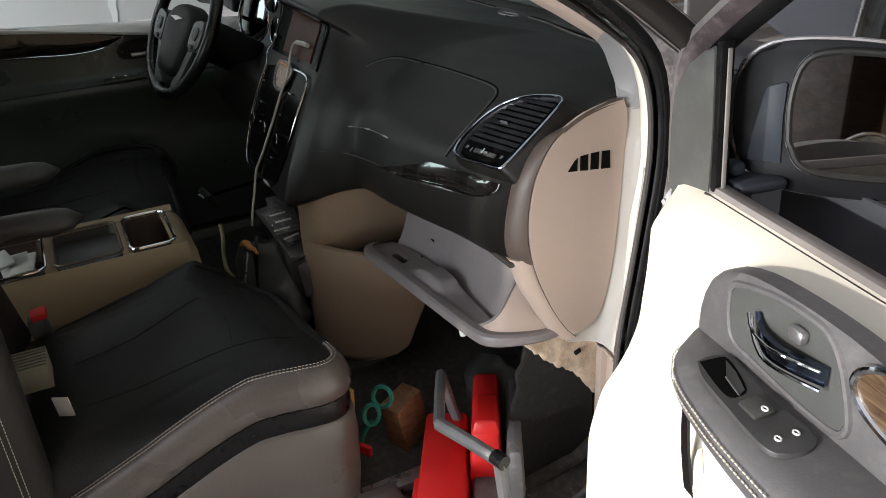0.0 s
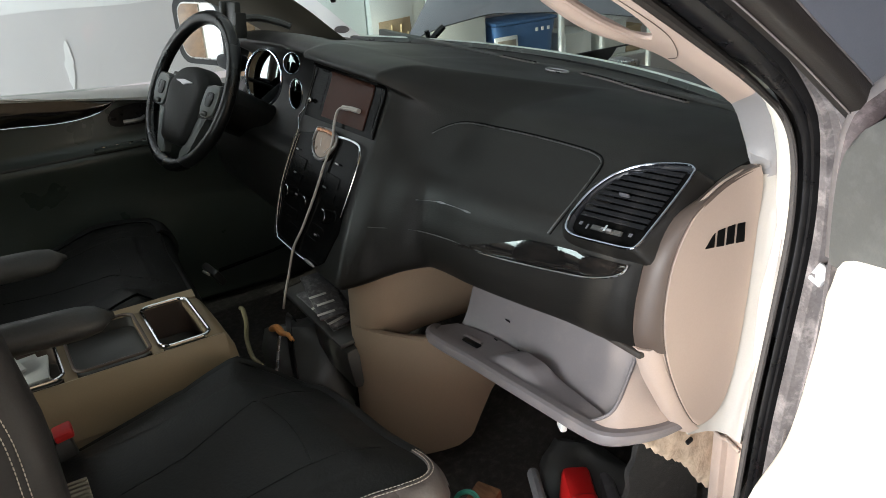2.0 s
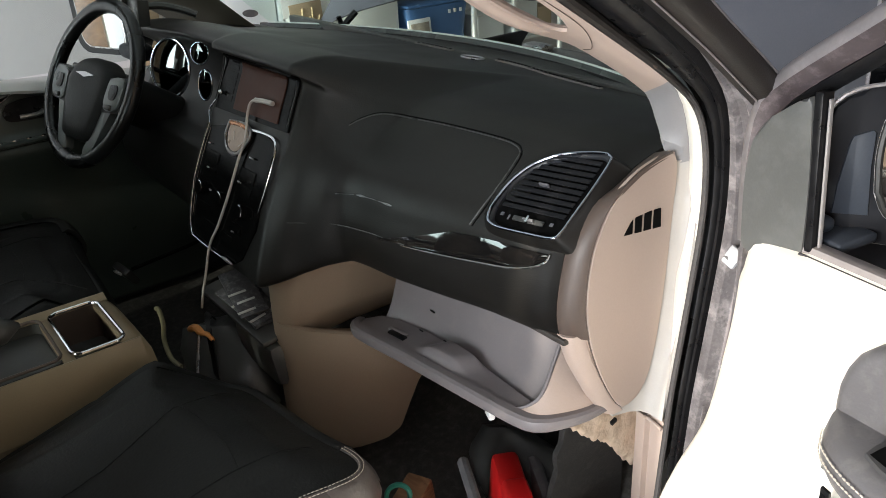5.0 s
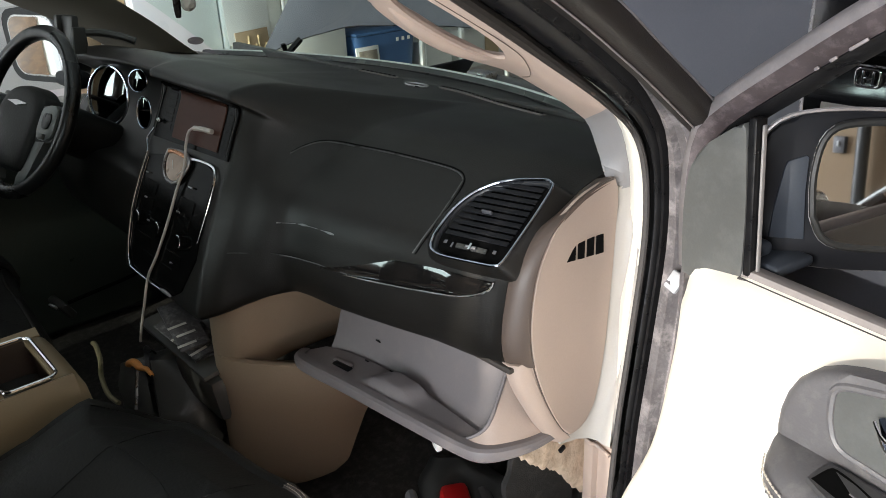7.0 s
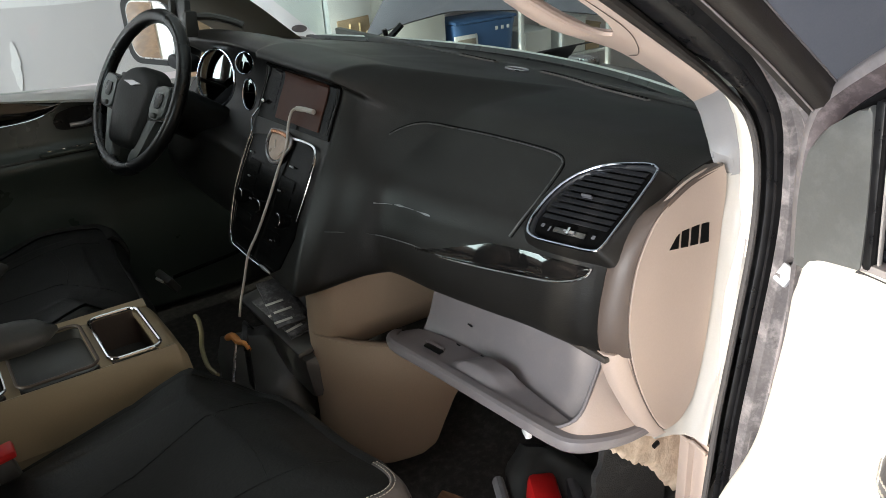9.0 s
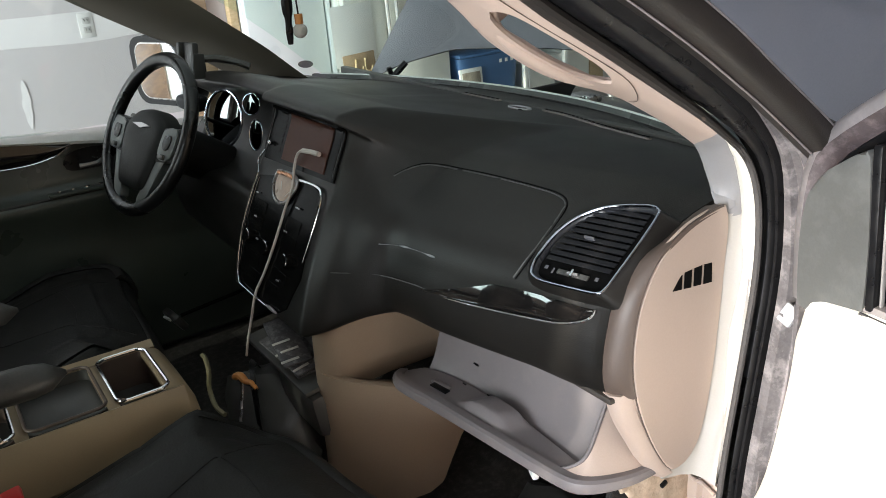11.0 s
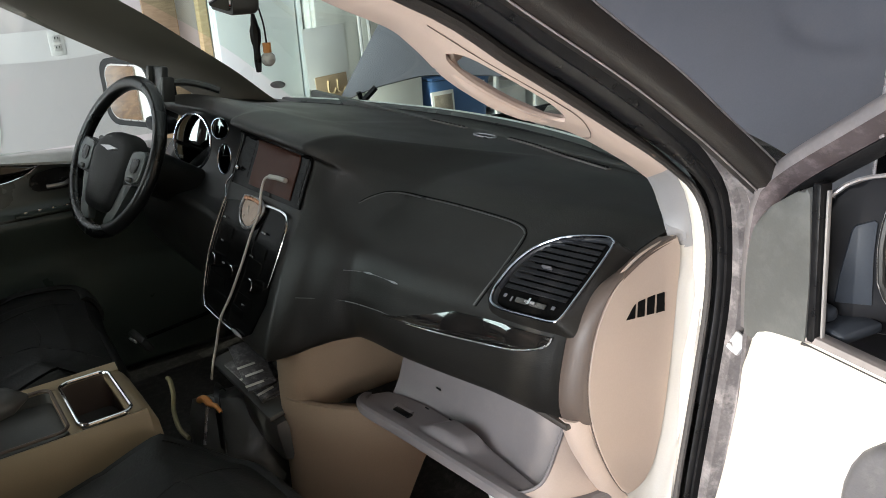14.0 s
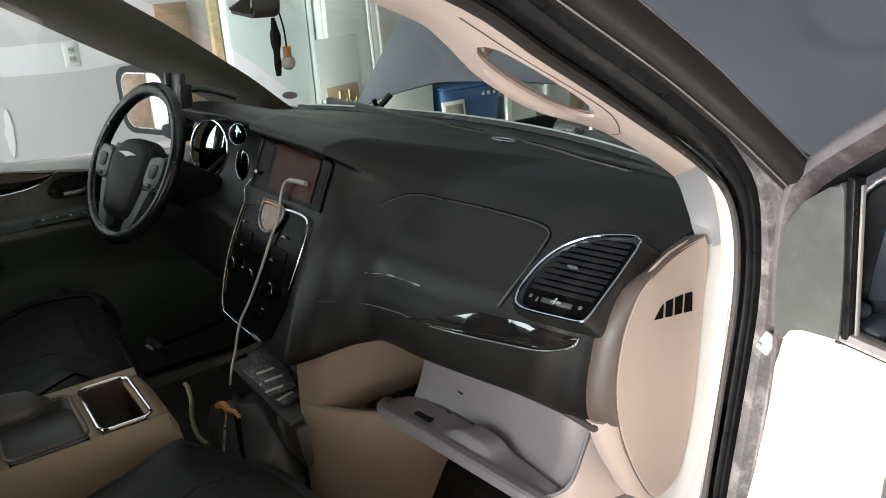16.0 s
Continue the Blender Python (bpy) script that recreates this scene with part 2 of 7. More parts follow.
DRYWALL = mat("grey_drywall", (0.62, 0.595, 0.60), 0.9, 0, 0.04, 1.5, 0.06, 140)
MUD = mat("joint_compound", (0.80, 0.79, 0.79), 0.85, 0, 0.06, 3, 0.06, 120)
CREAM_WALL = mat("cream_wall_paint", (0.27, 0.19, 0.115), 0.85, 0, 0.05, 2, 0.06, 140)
CONCRETE = mat("concrete_floor", (0.36, 0.34, 0.32), 0.85, 0, 0.15, 1.5, 0.3, 90, spots=0.3, spot_col=(0.22, 0.20, 0.19), spot_scale=2.2)
PINE = wood_grain("pine_lumber", (0.46, 0.35, 0.19), (0.56, 0.44, 0.26), 14, 0.7, 0)
WOOD_LEAF = wood_grain("brown_door_leaf", (0.10, 0.048, 0.020), (0.19, 0.10, 0.045), 6, 0.5, 0.1)
PLY = wood_grain("brown_panel", (0.28, 0.20, 0.125), (0.36, 0.26, 0.165), 9, 0.7, 0)
APPLIANCE = mat("white_appliance", (0.82, 0.88, 0.88), 0.35, 0, 0.03, 3, 0.03, 200, 0.2)
APPLIANCE_OLD = mat("cream_appliance", (0.68, 0.70, 0.65), 0.4, 0, 0.05, 4, 0.03, 200, 0.2)
CARD = mat("cardboard", (0.36, 0.27, 0.17), 0.85, 0, 0.12, 10, 0.1, 120)
BLUE = mat("blue_bin_plastic", (0.055, 0.13, 0.28), 0.45, 0, 0.1, 8, 0.05, 200)
SHELF_WHITE = mat("white_shelf", (0.74, 0.76, 0.74), 0.6, 0, 0.06, 5, 0.05, 200)
FRAME_DUST = mat("dusty_frame_edge", (0.045, 0.034, 0.036), 0.55, 0, 0.3, 22, 0.15, 220, spots=0.35, spot_col=(0.20, 0.17, 0.17), spot_scale=60)
# hinge paint made pale to carry the sun spot on it
HINGE_SUNLIT = mat("sunlit_hinge_paint", (0.38, 0.385, 0.40), 0.4, 0.1, 0.25, 22, 0.08, 200, spots=0.3, spot_col=(0.2, 0.2, 0.21), spot_scale=70)
LIP_BRIGHT = mat("worn_bright_lip", (.26, .23, .23), .4, .2, .3, 20, .05, 200)
BELT_GREY = mat("window_seal_grey", (0.21, 0.19, 0.183), 0.45, 0, 0.1, 20, 0.05, 200)
POST_BRIGHT = mat("bright_division_strip", (0.22, 0.21, 0.205), 0.35, 0.1, 0.1, 20, 0.02, 200)
MIRROR_SHELL = mat("mirror_housing_paint", (0.007, 0.0075, 0.0095), 0.45, 0, 0.15, 6, 0.02, 300, spec=0.15)
CHEEK = mat("cheek_plastic", (0.026, 0.031, 0.040), 0.5, 0, 0.15, 6, 0.02, 300, spec=0.2)
COWL = mat("dark_cowl", (0.035, 0.037, 0.036), 0.35, 0, 0.1, 6, 0.05, 200)
SUV_BLACK = mat("black_car_paint", (0.010, 0.011, 0.013), 0.15, 0.2, 0.1, 3, 0.0, 200, 0.8, rvar=0.04)
TAIL_RED = mat("red_tail_lens", (0.45, 0.010, 0.012), 0.15, 0, 0.1, 30, 0, 100, 0.7)
PLATE = mat("licence_plate", (0.66, 0.64, 0.60), 0.4, 0, 0.05, 20, 0.02, 200)
HEDGE = mat("leaf_green", (0.07, 0.13, 0.03), 0.6, 0, 0.5, 5, 0.2, 40)
DRIVE = mat("driveway_concrete", (0.45, 0.43, 0.40), 0.9, 0, 0.15, 0.8, 0.2, 60)


# ---- mesh tools ----
def curve_pts(pts, n):
    """n points along a smooth line through pts, evenly spaced."""
    pts = [Vector(p) for p in pts]
    raw = []
    for i in range(len(pts) - 1):
        a, b, c, d = pts[max(i - 1, 0)], pts[i], pts[i + 1], pts[min(i + 2, len(pts) - 1)]
        for k in range(12):
            t = k / 12
            raw.append(0.5 * ((2 * b) + (c - a) * t + (2 * a - 5 * b + 4 * c - d) * t * t + (3 * b - a - 3 * c + d) * t ** 3))
    raw.append(pts[-1])
    run = [0.0]
    for p, q in zip(raw, raw[1:]):
        run.append(run[-1] + (q - p).length)
    out, j = [], 0
    for i in range(n):
        s = run[-1] * i / (n - 1)
        while j < len(run) - 2 and run[j + 1] < s:
            j += 1
        u = (s - run[j]) / max(run[j + 1] - run[j], 1e-9)
        out.append(raw[j].lerp(raw[j + 1], min(max(u, 0), 1)))
    return out


def loft(bm, rings, closed=True, caps=True):
    """Faces between rings of equally many points."""
    vs = [[bm.verts.new(p) for p in r] for r in rings]
    for a, b in zip(vs, vs[1:]):
        m = len(a)
        for i in range(m if closed else m - 1):
            bm.faces.new((a[i], a[(i + 1) % m], b[(i + 1) % m], b[i]))
    if caps and closed:
        bm.faces.new(list(reversed(vs[0]))), bm.faces.new(vs[-1])
    return vs


def frames_along(pts, closed=False):
    """At each point a side and an up vector square to the line."""
    res, up = [], None
    for i, p in enumerate(pts):
        if closed:
            d = (pts[(i + 1) % len(pts)] - pts[i - 1]).normalized()
        else:
            d = (pts[min(i + 1, len(pts) - 1)] - pts[max(i - 1, 0)]).normalized()
        if up is None:
            up = Vector((0, 0, 1)) if abs(d.z) < 0.9 else Vector((0, 1, 0))
        side = d.cross(up).normalized()
        up = side.cross(d).normalized()
        res.append((p, side, up))
    return res


def tube(bm, pts, r, n=8, ry=None, taper=None, closed=False):
    """A round or oval tube along pts."""
    pts = [Vector(p) for p in pts]
    rings = []
    for i, (p, s, u) in enumerate(frames_along(pts, closed)):
        k = taper[i] if taper else 1.0
        rings.append([p + s * math.cos(a) * r * k + u * math.sin(a) * (ry or r) * k for a in (2 * math.pi * j / n for j in range(n))])
    if closed:
        rings.append(rings[0])
        loft(bm, rings, True, False)
        bmesh.ops.remove_doubles(bm, verts=bm.verts, dist=1e-6)
    else:
        loft(bm, rings)


def block(bm, c, size, bevel=0.004, m=None, seg=2):
    """A box with rounded edges; m turns and moves it."""
    made = bmesh.ops.create_cube(bm, size=1.0)["verts"]
    for v in made:
        v.co = Vector((v.co.x * size[0], v.co.y * size[1], v.co.z * size[2]))
    if bevel:
        edges = list({e for v in made for e in v.link_edges})
        made = bmesh.ops.bevel(bm, geom=edges, offset=min(bevel, min(size) * 0.49), segments=seg, affect="EDGES", profile=0.5)["verts"]
    t = Matrix.Translation(c) @ (m if m is not None else Matrix.Identity(4))
    for v in made:
        v.co = t @ v.co


def slab(bm, outline, to_world, depth, bevel=0.0, seg=2):
    """A plate: outline (a, b) at heights 0 and depth, placed by to_world(a, b, h)."""
    top = [bm.verts.new(to_world(a, b, depth)) for a, b in outline]
    low = [bm.verts.new(to_world(a, b, 0.0)) for a, b in outline]
    face = bm.faces.new(top)
    bm.faces.new(list(reversed(low)))
    m = len(top)
    for i in range(m):
        bm.faces.new((top[i], low[i], low[(i + 1) % m], top[(i + 1) % m]))
    if bevel:
        bmesh.ops.bevel(bm, geom=list(face.edges), offset=bevel, segments=seg, affect="EDGES", profile=0.5)


def pillow(bm, outline, to_world, depth, soft=.12):
    """A padded plate: outline (a, b), rounded over towards its top."""
    ca, cb = sum(a for a, _ in outline) / len(outline), sum(b for _, b in outline) / len(outline)
    rings = []
    for k, h in ((1, 0), (1, .55), (1 - soft * .15, .76), (1 - soft * .45, .90), (1 - soft, .97), (.6, 1.0), (.2, 1.01)):
        rings.append([Vector(to_world(ca + (a - ca) * k, cb + (b - cb) * k, depth * h)) for a, b in outline])
    loft(bm, rings)


def smooth_outline(pts, n):
    loop = curve_pts([(*p, 0) for p in (*pts, pts[0])], n + 1)[:-1]
    return [(p.x, p.y) for p in loop]


def round_rect(w, h, r, k=4):
    out = []
    for cx, cy, a0 in ((w / 2 - r, h / 2 - r, 0), (-w / 2 + r, h / 2 - r, 90), (-w / 2 + r, -h / 2 + r, 180), (w / 2 - r, -h / 2 + r, 270)):
        for i in range(k + 1):
            a = radians(a0 + 90 * i / k)
            out.append((cx + r * math.cos(a), cy + r * math.sin(a)))
    return out


VIEW_POINT = Vector((1.4, -.6, 1.45))  # about the camera's place, to which every sheet turns its face


def sheet(bm, rows, thick, flip=False):
    """A surface from rows of points, given a back thick behind it."""
    grid = [[Vector(p) for p in r] for r in rows]
    nr, nc = len(grid), len(grid[0])
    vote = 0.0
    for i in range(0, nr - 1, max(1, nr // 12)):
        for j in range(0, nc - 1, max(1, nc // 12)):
            vote += (grid[i + 1][j] - grid[i][j]).cross(grid[i][j + 1] - grid[i][j]).dot((VIEW_POINT - grid[i][j]).normalized())
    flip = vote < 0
    back = []
    for i in range(nr):
        line = []
        for j in range(nc):
            du = grid[min(i + 1, nr - 1)][j] - grid[max(i - 1, 0)][j]
            dv = grid[i][min(j + 1, nc - 1)] - grid[i][max(j - 1, 0)]
            nn = du.cross(dv)
            nn = nn.normalized() if nn.length > 1e-9 else Vector((0, 0, 1))
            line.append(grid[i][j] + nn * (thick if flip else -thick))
        back.append(line)
    a = [[bm.verts.new(p) for p in r] for r in grid]
    b = [[bm.verts.new(p) for p in r] for r in back]
    for i in range(nr - 1):
        for j in range(nc - 1):
            bm.faces.new((a[i][j], a[i + 1][j], a[i + 1][j + 1], a[i][j + 1]))
            bm.faces.new((b[i][j], b[i][j + 1], b[i + 1][j + 1], b[i + 1][j]))
    for i in range(nr - 1):
        for j in (0, nc - 1):
            bm.faces.new((a[i][j], b[i][j], b[i + 1][j], a[i + 1][j]))
    for j in range(nc - 1):
        for i in (0, nr - 1):
            bm.faces.new((a[i][j], a[i][j + 1], b[i][j + 1], b[i][j]))


def thing(name, base, label, category, group="", kind=""):
    ob = new(name)
    ob.location = base
    ob.empty_display_size = 0.05
    return tagged(ob, label, category, group, kind)


def part(name, bm, material, parent=None, label="", sharp=35):
    """Links a bmesh, drawn in the world's metres, as one mesh under a thing or a part."""
    bmesh.ops.recalc_face_normals(bm, faces=bm.faces)
    me = bpy.data.meshes.new(name)
    bm.to_mesh(me), bm.free()
    for p in me.polygons:
        p.use_smooth = True
    me.set_sharp_from_angle(angle=radians(sharp))
    me.materials.append(material)
    ob = new(name, me)
    if parent is not None:
        ob.parent = parent
        top = parent
        while top.parent is not None:
            top = top.parent
        if parent is top:
            ob.matrix_parent_inverse = Matrix.Translation(top.location).inverted() if top.type == "EMPTY" else Matrix.Identity(4)
    return tagged(ob, label)


def made(fn, *args, **kw):
    bm = bmesh.new()
    fn(bm, *args, **kw)
    return bm

# ---- the dashboard's surface: sections across the car, each a profile (y, z) from the lower lip to the windscreen ----
def base_y(x):
    return 0.62 - 0.36 * x * x


def pass_section(yf, x, drop=0.0):
    yb = base_y(x)
    return [(yf + .035, .842), (yf + .010, .836), (yf - .002, .850), (yf - .008, .880), (yf - .006, .915), (yf + .000, .945),
            (yf + .008, .975), (yf + .026, 1.005), (yf + .058, 1.032), (yf + .100, 1.056 - drop), (yf + .150, 1.076 - drop),
            (yf + .215, 1.088 - drop), (max(yf + .26, .36), 1.084 - drop), (max(yf + .29, .46), 1.068 - drop * .6), (yb - .02, 1.054), (yb, 1.045)]


CENTRE = [(-.100, .780), (-.138, .782), (-.142, .800), (-.128, .850), (-.108, .905), (-.088, .950), (-.066, .995), (-.044, 1.035),
          (-.026, 1.075), (-.004, 1.128), (-.024, 1.146), (-.008, 1.162), (.075, 1.159), (.240, 1.108), (.580, 1.056), (.620, 1.045)]
def cluster_section(x, drop=0.0):
    """Behind the steering wheel: a hood over the gauges, its crest lower towards the door."""
    yb = base_y(x)
    return [(-.020, .760), (-.060, .765), (-.075, .790), (-.085, .840), (-.080, .890), (-.070, .925), (-.050, .938), (.000, .945),
            (.062, 1.000), (.062, 1.100 - drop), (.010, 1.136 - drop), (.012, 1.150 - drop), (.070, 1.158 - drop), (.240, 1.104 - drop * .6), (yb - .03, 1.056), (yb, 1.045)]


LEFT_END = [(.060, .780), (.030, .785), (.010, .810), (.000, .850), (.000, .890), (.000, .930), (.010, .960), (.030, .990),
            (.050, 1.010), (.080, 1.040), (.100, 1.065), (.140, 1.085), (.210, 1.090), (.300, 1.080), (.390, 1.060), (.410, 1.045)]
SECTIONS = [(-.765, LEFT_END), (-.715, LEFT_END), (-.690, cluster_section(-.69, .030)), (-.640, cluster_section(-.64, .020)), (-.500, cluster_section(-.50, .010)), (-.300, cluster_section(-.30)), (-.190, cluster_section(-.19)), (-.125, CENTRE), (.190, CENTRE),
            (.200, [(a * .93 + c * 0.07, b * .93 + d * 0.07) for (a, b), (c, d) in zip(CENTRE, pass_section(-.033, .200))]),
            (.222, [(a * .74 + c * 0.26, b * .74 + d * 0.26) for (a, b), (c, d) in zip(CENTRE, pass_section(-.033, .222))]),
            (.250, [(a * .44 + c * 0.56, b * .44 + d * 0.56) for (a, b), (c, d) in zip(CENTRE, pass_section(-.033, .250))]),
            (.280, [(a * .17 + c * 0.83, b * .17 + d * 0.83) for (a, b), (c, d) in zip(CENTRE, pass_section(-.033, .280))]),
            (.320, pass_section(-.019, .32)), (.420, pass_section(-.004, .42)), (.520, pass_section(.018, .52)),
            (.610, pass_section(.040, .61)), (.690, pass_section(.052, .69, .006)), (.735, pass_section(.062, .735, .014))]


SX = [a for a, _ in SECTIONS]


def slope(i, k, m):
    """A tangent for value m of point k at section i that never overshoots."""
    if i == 0 or i == len(SX) - 1:
        return 0.0
    v = [SECTIONS[j][1][k][m] for j in (i - 1, i, i + 1)]
    h0, h1 = SX[i] - SX[i - 1], SX[i + 1] - SX[i]
    d0, d1 = (v[1] - v[0]) / h0, (v[2] - v[1]) / h1
    if d0 * d1 <= 0:
        return 0.0
    w0, w1 = 2 * h1 + h0, h1 + 2 * h0
    return (w0 + w1) / (w0 / d0 + w1 / d1)


def dash_profile(x):
    x = min(max(x, SX[0]), SX[-1])
    i = max(j for j in range(len(SX) - 1) if SX[j] <= x)
    h = SX[i + 1] - SX[i]
    u = (x - SX[i]) / h
    h00, h10, h01, h11 = 2 * u ** 3 - 3 * u * u + 1, u ** 3 - 2 * u * u + u, 3 * u * u - 2 * u ** 3, u ** 3 - u * u
    out = []
    for k, (p, q) in enumerate(zip(SECTIONS[i][1], SECTIONS[i + 1][1])):
        out.append(tuple(h00 * p[m] + h10 * h * slope(i, k, m) + h01 * q[m] + h11 * h * slope(i + 1, k, m) for m in (0, 1)))
    return out


CURVES, K = {}, 3


def dash_curve(x):
    """The smooth profile at x as points (y, z), lip to windscreen."""
    key = round(x, 3)
    if key not in CURVES:
        CURVES[key] = [(p.y, p.z) for p in curve_pts([(0, y, z) for y, z in dash_profile(key)], 140 * K)]
    return CURVES[key]


def dash_near(x, y, z, off=0.0):
    """The point of the dashboard's surface at x that lies nearest to (y, z), raised by off."""
    c = dash_curve(x)
    best = None
    for (ya, za), (yb, zb) in zip(c[4 * K:], c[4 * K + 1:]):
        dy, dz = yb - ya, zb - za
        u = min(max(((y - ya) * dy + (z - za) * dz) / max(dy * dy + dz * dz, 1e-12), 0), 1)
        d = (ya + dy * u - y) ** 2 + (za + dz * u - z) ** 2
        if best is None or d < best[0]:
            k = math.hypot(dy, dz) or 1
            best = (d, ya + dy * u - dz / k * off, za + dz * u + dy / k * off)
    return Vector((x, best[1], best[2]))


def dash_y(x, z):
    """How far ahead the rear face of the dashboard lies at (x, z)."""
    c = dash_curve(x)
    for (ya, za), (yb, zb) in zip(c[6 * K:96 * K], c[6 * K + 1:96 * K + 1]):
        if za <= z <= zb and zb > za:
            return ya + (yb - ya) * (z - za) / (zb - za)
    return c[9 * K][0] if z < c[9 * K][1] else c[88 * K][0]


def dpt(x, z, off=0.0):
    return dash_near(x, dash_y(x, z), z, off)


# ---- dashboard ----
dashboard = thing("dashboard", (0, 0.2, 0.80), "black padded minivan dashboard with tan ends, glove box hanging open", "dashboard")


def build_pad(bm):
    xs = sorted([-.765 + 1.5 * i / 190 for i in range(191)] + [-.14, -.13, -.12, .195, .20, .205, .215, .225])
    rows = []
    for x in xs:
        rows.append([(x, y, z) for y, z in dash_curve(x)])
    sheet(bm, rows, 0.006, True)


part("pad", made(build_pad), BLACK_PAD, dashboard, "black grained vinyl dash pad", 50)


def dash_strip(bm, xs, low, top, off, thick, k=5):
    rows = []
    for x in xs:
        a, b = low(x), top(x)
        rows.append([dpt(x, a + (b - a) * i / (k - 1), off) for i in range(k)])
    sheet(bm, rows, thick, True)


def lerp_table(tab):
    def f(x):
        return float(np.interp(x, [a for a, _ in tab], [b for _, b in tab]))
    return f


def span(a, b, n):
    return [a + (b - a) * i / (n - 1) for i in range(n)]


# dark wood strip, softly crowned, with its chrome line
strip_low = lerp_table([(.26, .903), (.405, .910), (.545, .920), (.661, .931), (.696, .942), (.714, .955)])
strip_top = lerp_table([(.26, .907), (.32, .930), (.437, .949), (.612, .960), (.714, .965)])


def inlay_rows(bm):
    rows = []
    for x in span(.40, .714, 72):
        a, b = strip_low(x), strip_low(x) + (strip_top(x) - strip_low(x)) * min(1, .06 + max(0, (x - .40) / .15) ** 1.3)
        rows.append([dpt(x, a + (b - a) * i / 11, .0016 + .0016 * math.sin(math.pi * i / 11) ** .8 * min(1, (b - a) / .03) * min(1, max(.05, (x - .46) / .11))) for i in range(12)])
    sheet(bm, rows, .006)


inlay = part("wood_inlay", made(inlay_rows), BURL, dashboard, "glossy dark burl wood inlay", 70)
part("chrome_line", made(tube, curve_pts([dpt(.455, .9125, .004), dpt(.500, .9155, .005), dpt(.560, .920, .006), dpt(.620, .926, .006), dpt(.665, .9335, .006), dpt(.698, .945, .006), dpt(.714, .956, .006), dpt(.717, .966, .006)], 50), .0017, 6, None, [min(1, .25 + i / 14) for i in range(50)]), CHROME, inlay)
part("inlay_crease", made(tube, curve_pts([dpt(.228, .905, .0006), dpt(.300, .9095, .0008), dpt(.380, .9130, .001), dpt(.460, .9142, .002)], 40), .0009, 6), SEAM_GREY, dashboard, "fine crease running on from the inlay")
# airbag seam: a fine black line for the groove, a lighter one below for its highlight
seam_path = [dash_near(x, y, z, .0006) for x, y, z in ((.270, .036, 1.060), (.277, .052, 1.071), (.289, .080, 1.0755), (.306, .102, 1.0765), (.345, .115, 1.0765), (.420, .128, 1.0765), (.510, .142, 1.0755), (.551, .146, 1.073),
                                                     (.573, .141, 1.067), (.586, .122, 1.056), (.593, .075, 1.024), (.588, .052, .998), (.578, .034, .974))]
part("seam", made(tube, curve_pts(seam_path, 90), .0010, 6), GROOVE, dashboard, "fine airbag seam")
part("seam_edge", made(tube, curve_pts([dash_near(p.x - .0045 * (i > 8), p.y - .0045 * (i <= 8), p.z, .0004) for i, p in enumerate(seam_path)], 90), .0012, 6), SEAM_GREY, dashboard)
# metal beads added on the vinyl in place of a glint along its crease
part("crease", made(tube, curve_pts([dpt(.300, .962, .001), dpt(.34, .9665, .001), dpt(.38, .969, .0015), dpt(.425, .9685, .001)], 40), .0015, 6,
                    taper=[.25 + .95 * max(0, math.sin(i * .33 + 2.2)) ** 2 for i in range(40)]), SATIN, dashboard, "satin beads for the glint along a crease in the pad")

# passenger air vent
VB, VR, VT = Vector((.608, .042, .988)), Vector((.722, .060, .994)), Vector((.702, .184, 1.084))
ve1 = (VR - VB).normalized()
vn = ve1.cross((VT - VB)).normalized()
ve2 = vn.cross(ve1)
if vn.y > 0:
    vn = -vn


def vpt(a, b, h):
    q = VB + ve1 * a + ve2 * b
    return q + vn * (.006 + h)


vent_line = smooth_outline([(.0066, .0007), (.0022, .020), (.0075, .061), (.0238, .094), (.0497, .1170), (.079, .1295), (.1198, .1375), (.1370, .1360), (.1425, .1250), (.1395, .0814), (.1335, .033), (.1290, .0035), (.120, -.0065), (.079, -.0090), (.0312, -.0095), (.0130, -.0050)], 96)
VM = Matrix((ve1, ve2, vn)).transposed().to_4x4()
vc = (.074, .060)


def vent_in(k):
    return [(vc[0] + (a - vc[0]) * k, vc[1] + (b - vc[1]) * k) for a, b in vent_line]


vent = part("air_vent", made(slab, vent_line, lambda a, b, h: vpt(a, b, h - .010), .006), GROOVE, dashboard, "black air vent in a chrome surround")
part("frame_bevel", made(loft, [[vpt(a, b, h) for a, b in vent_in(k)] for k, h in ((1.004, .0018), (.985, .002), (.93, -.001), (.90, -.008))], True, False), PAD_RIM, vent, "", 70)
collar = []
for share in span(0, 1, 7):
    ring = []
    for (a, b), (c, d) in zip(vent_in(1.004), vent_in(1.24)):
        top, foot = vpt(a, b, .0018), vpt(c, d, -.006)
        foot = dash_near(foot.x, foot.y, foot.z, -.0006)
        ring.append(top.lerp(foot, share) + vn * .0022 * math.sin(math.pi * share))
    collar.append(ring)
part("pad_collar", made(loft, collar, True, False), BLACK_PAD, vent, "", 80)
part("surround", made(tube, [vpt(a, b, .004) for a, b in vent_line], .0021, 8, None, None, True), VENT_CHROME, vent)
for k in range(10):
    b = .030 + k * .0102
    lo = min(a for a, bb in vent_line if abs(bb - b) < .008) + .013
    hi = max(a for a, bb in vent_line if abs(bb - b) < .008) - .012
    part("slat", made(block, vpt((lo + hi) / 2, b, .0005), (hi - lo, .0082, .0018), .0006, VM @ pose(0, 0, 0, -16), 1), VENT_SLAT, vent)
MARK = mat("printed_mark", (.10, .10, .11), .6, 0, .1, 30, 0, 100)
part("knob", made(block, vpt(.066, .070, .005), (.017, .0035, .007), .0015, VM), MARK, vent)
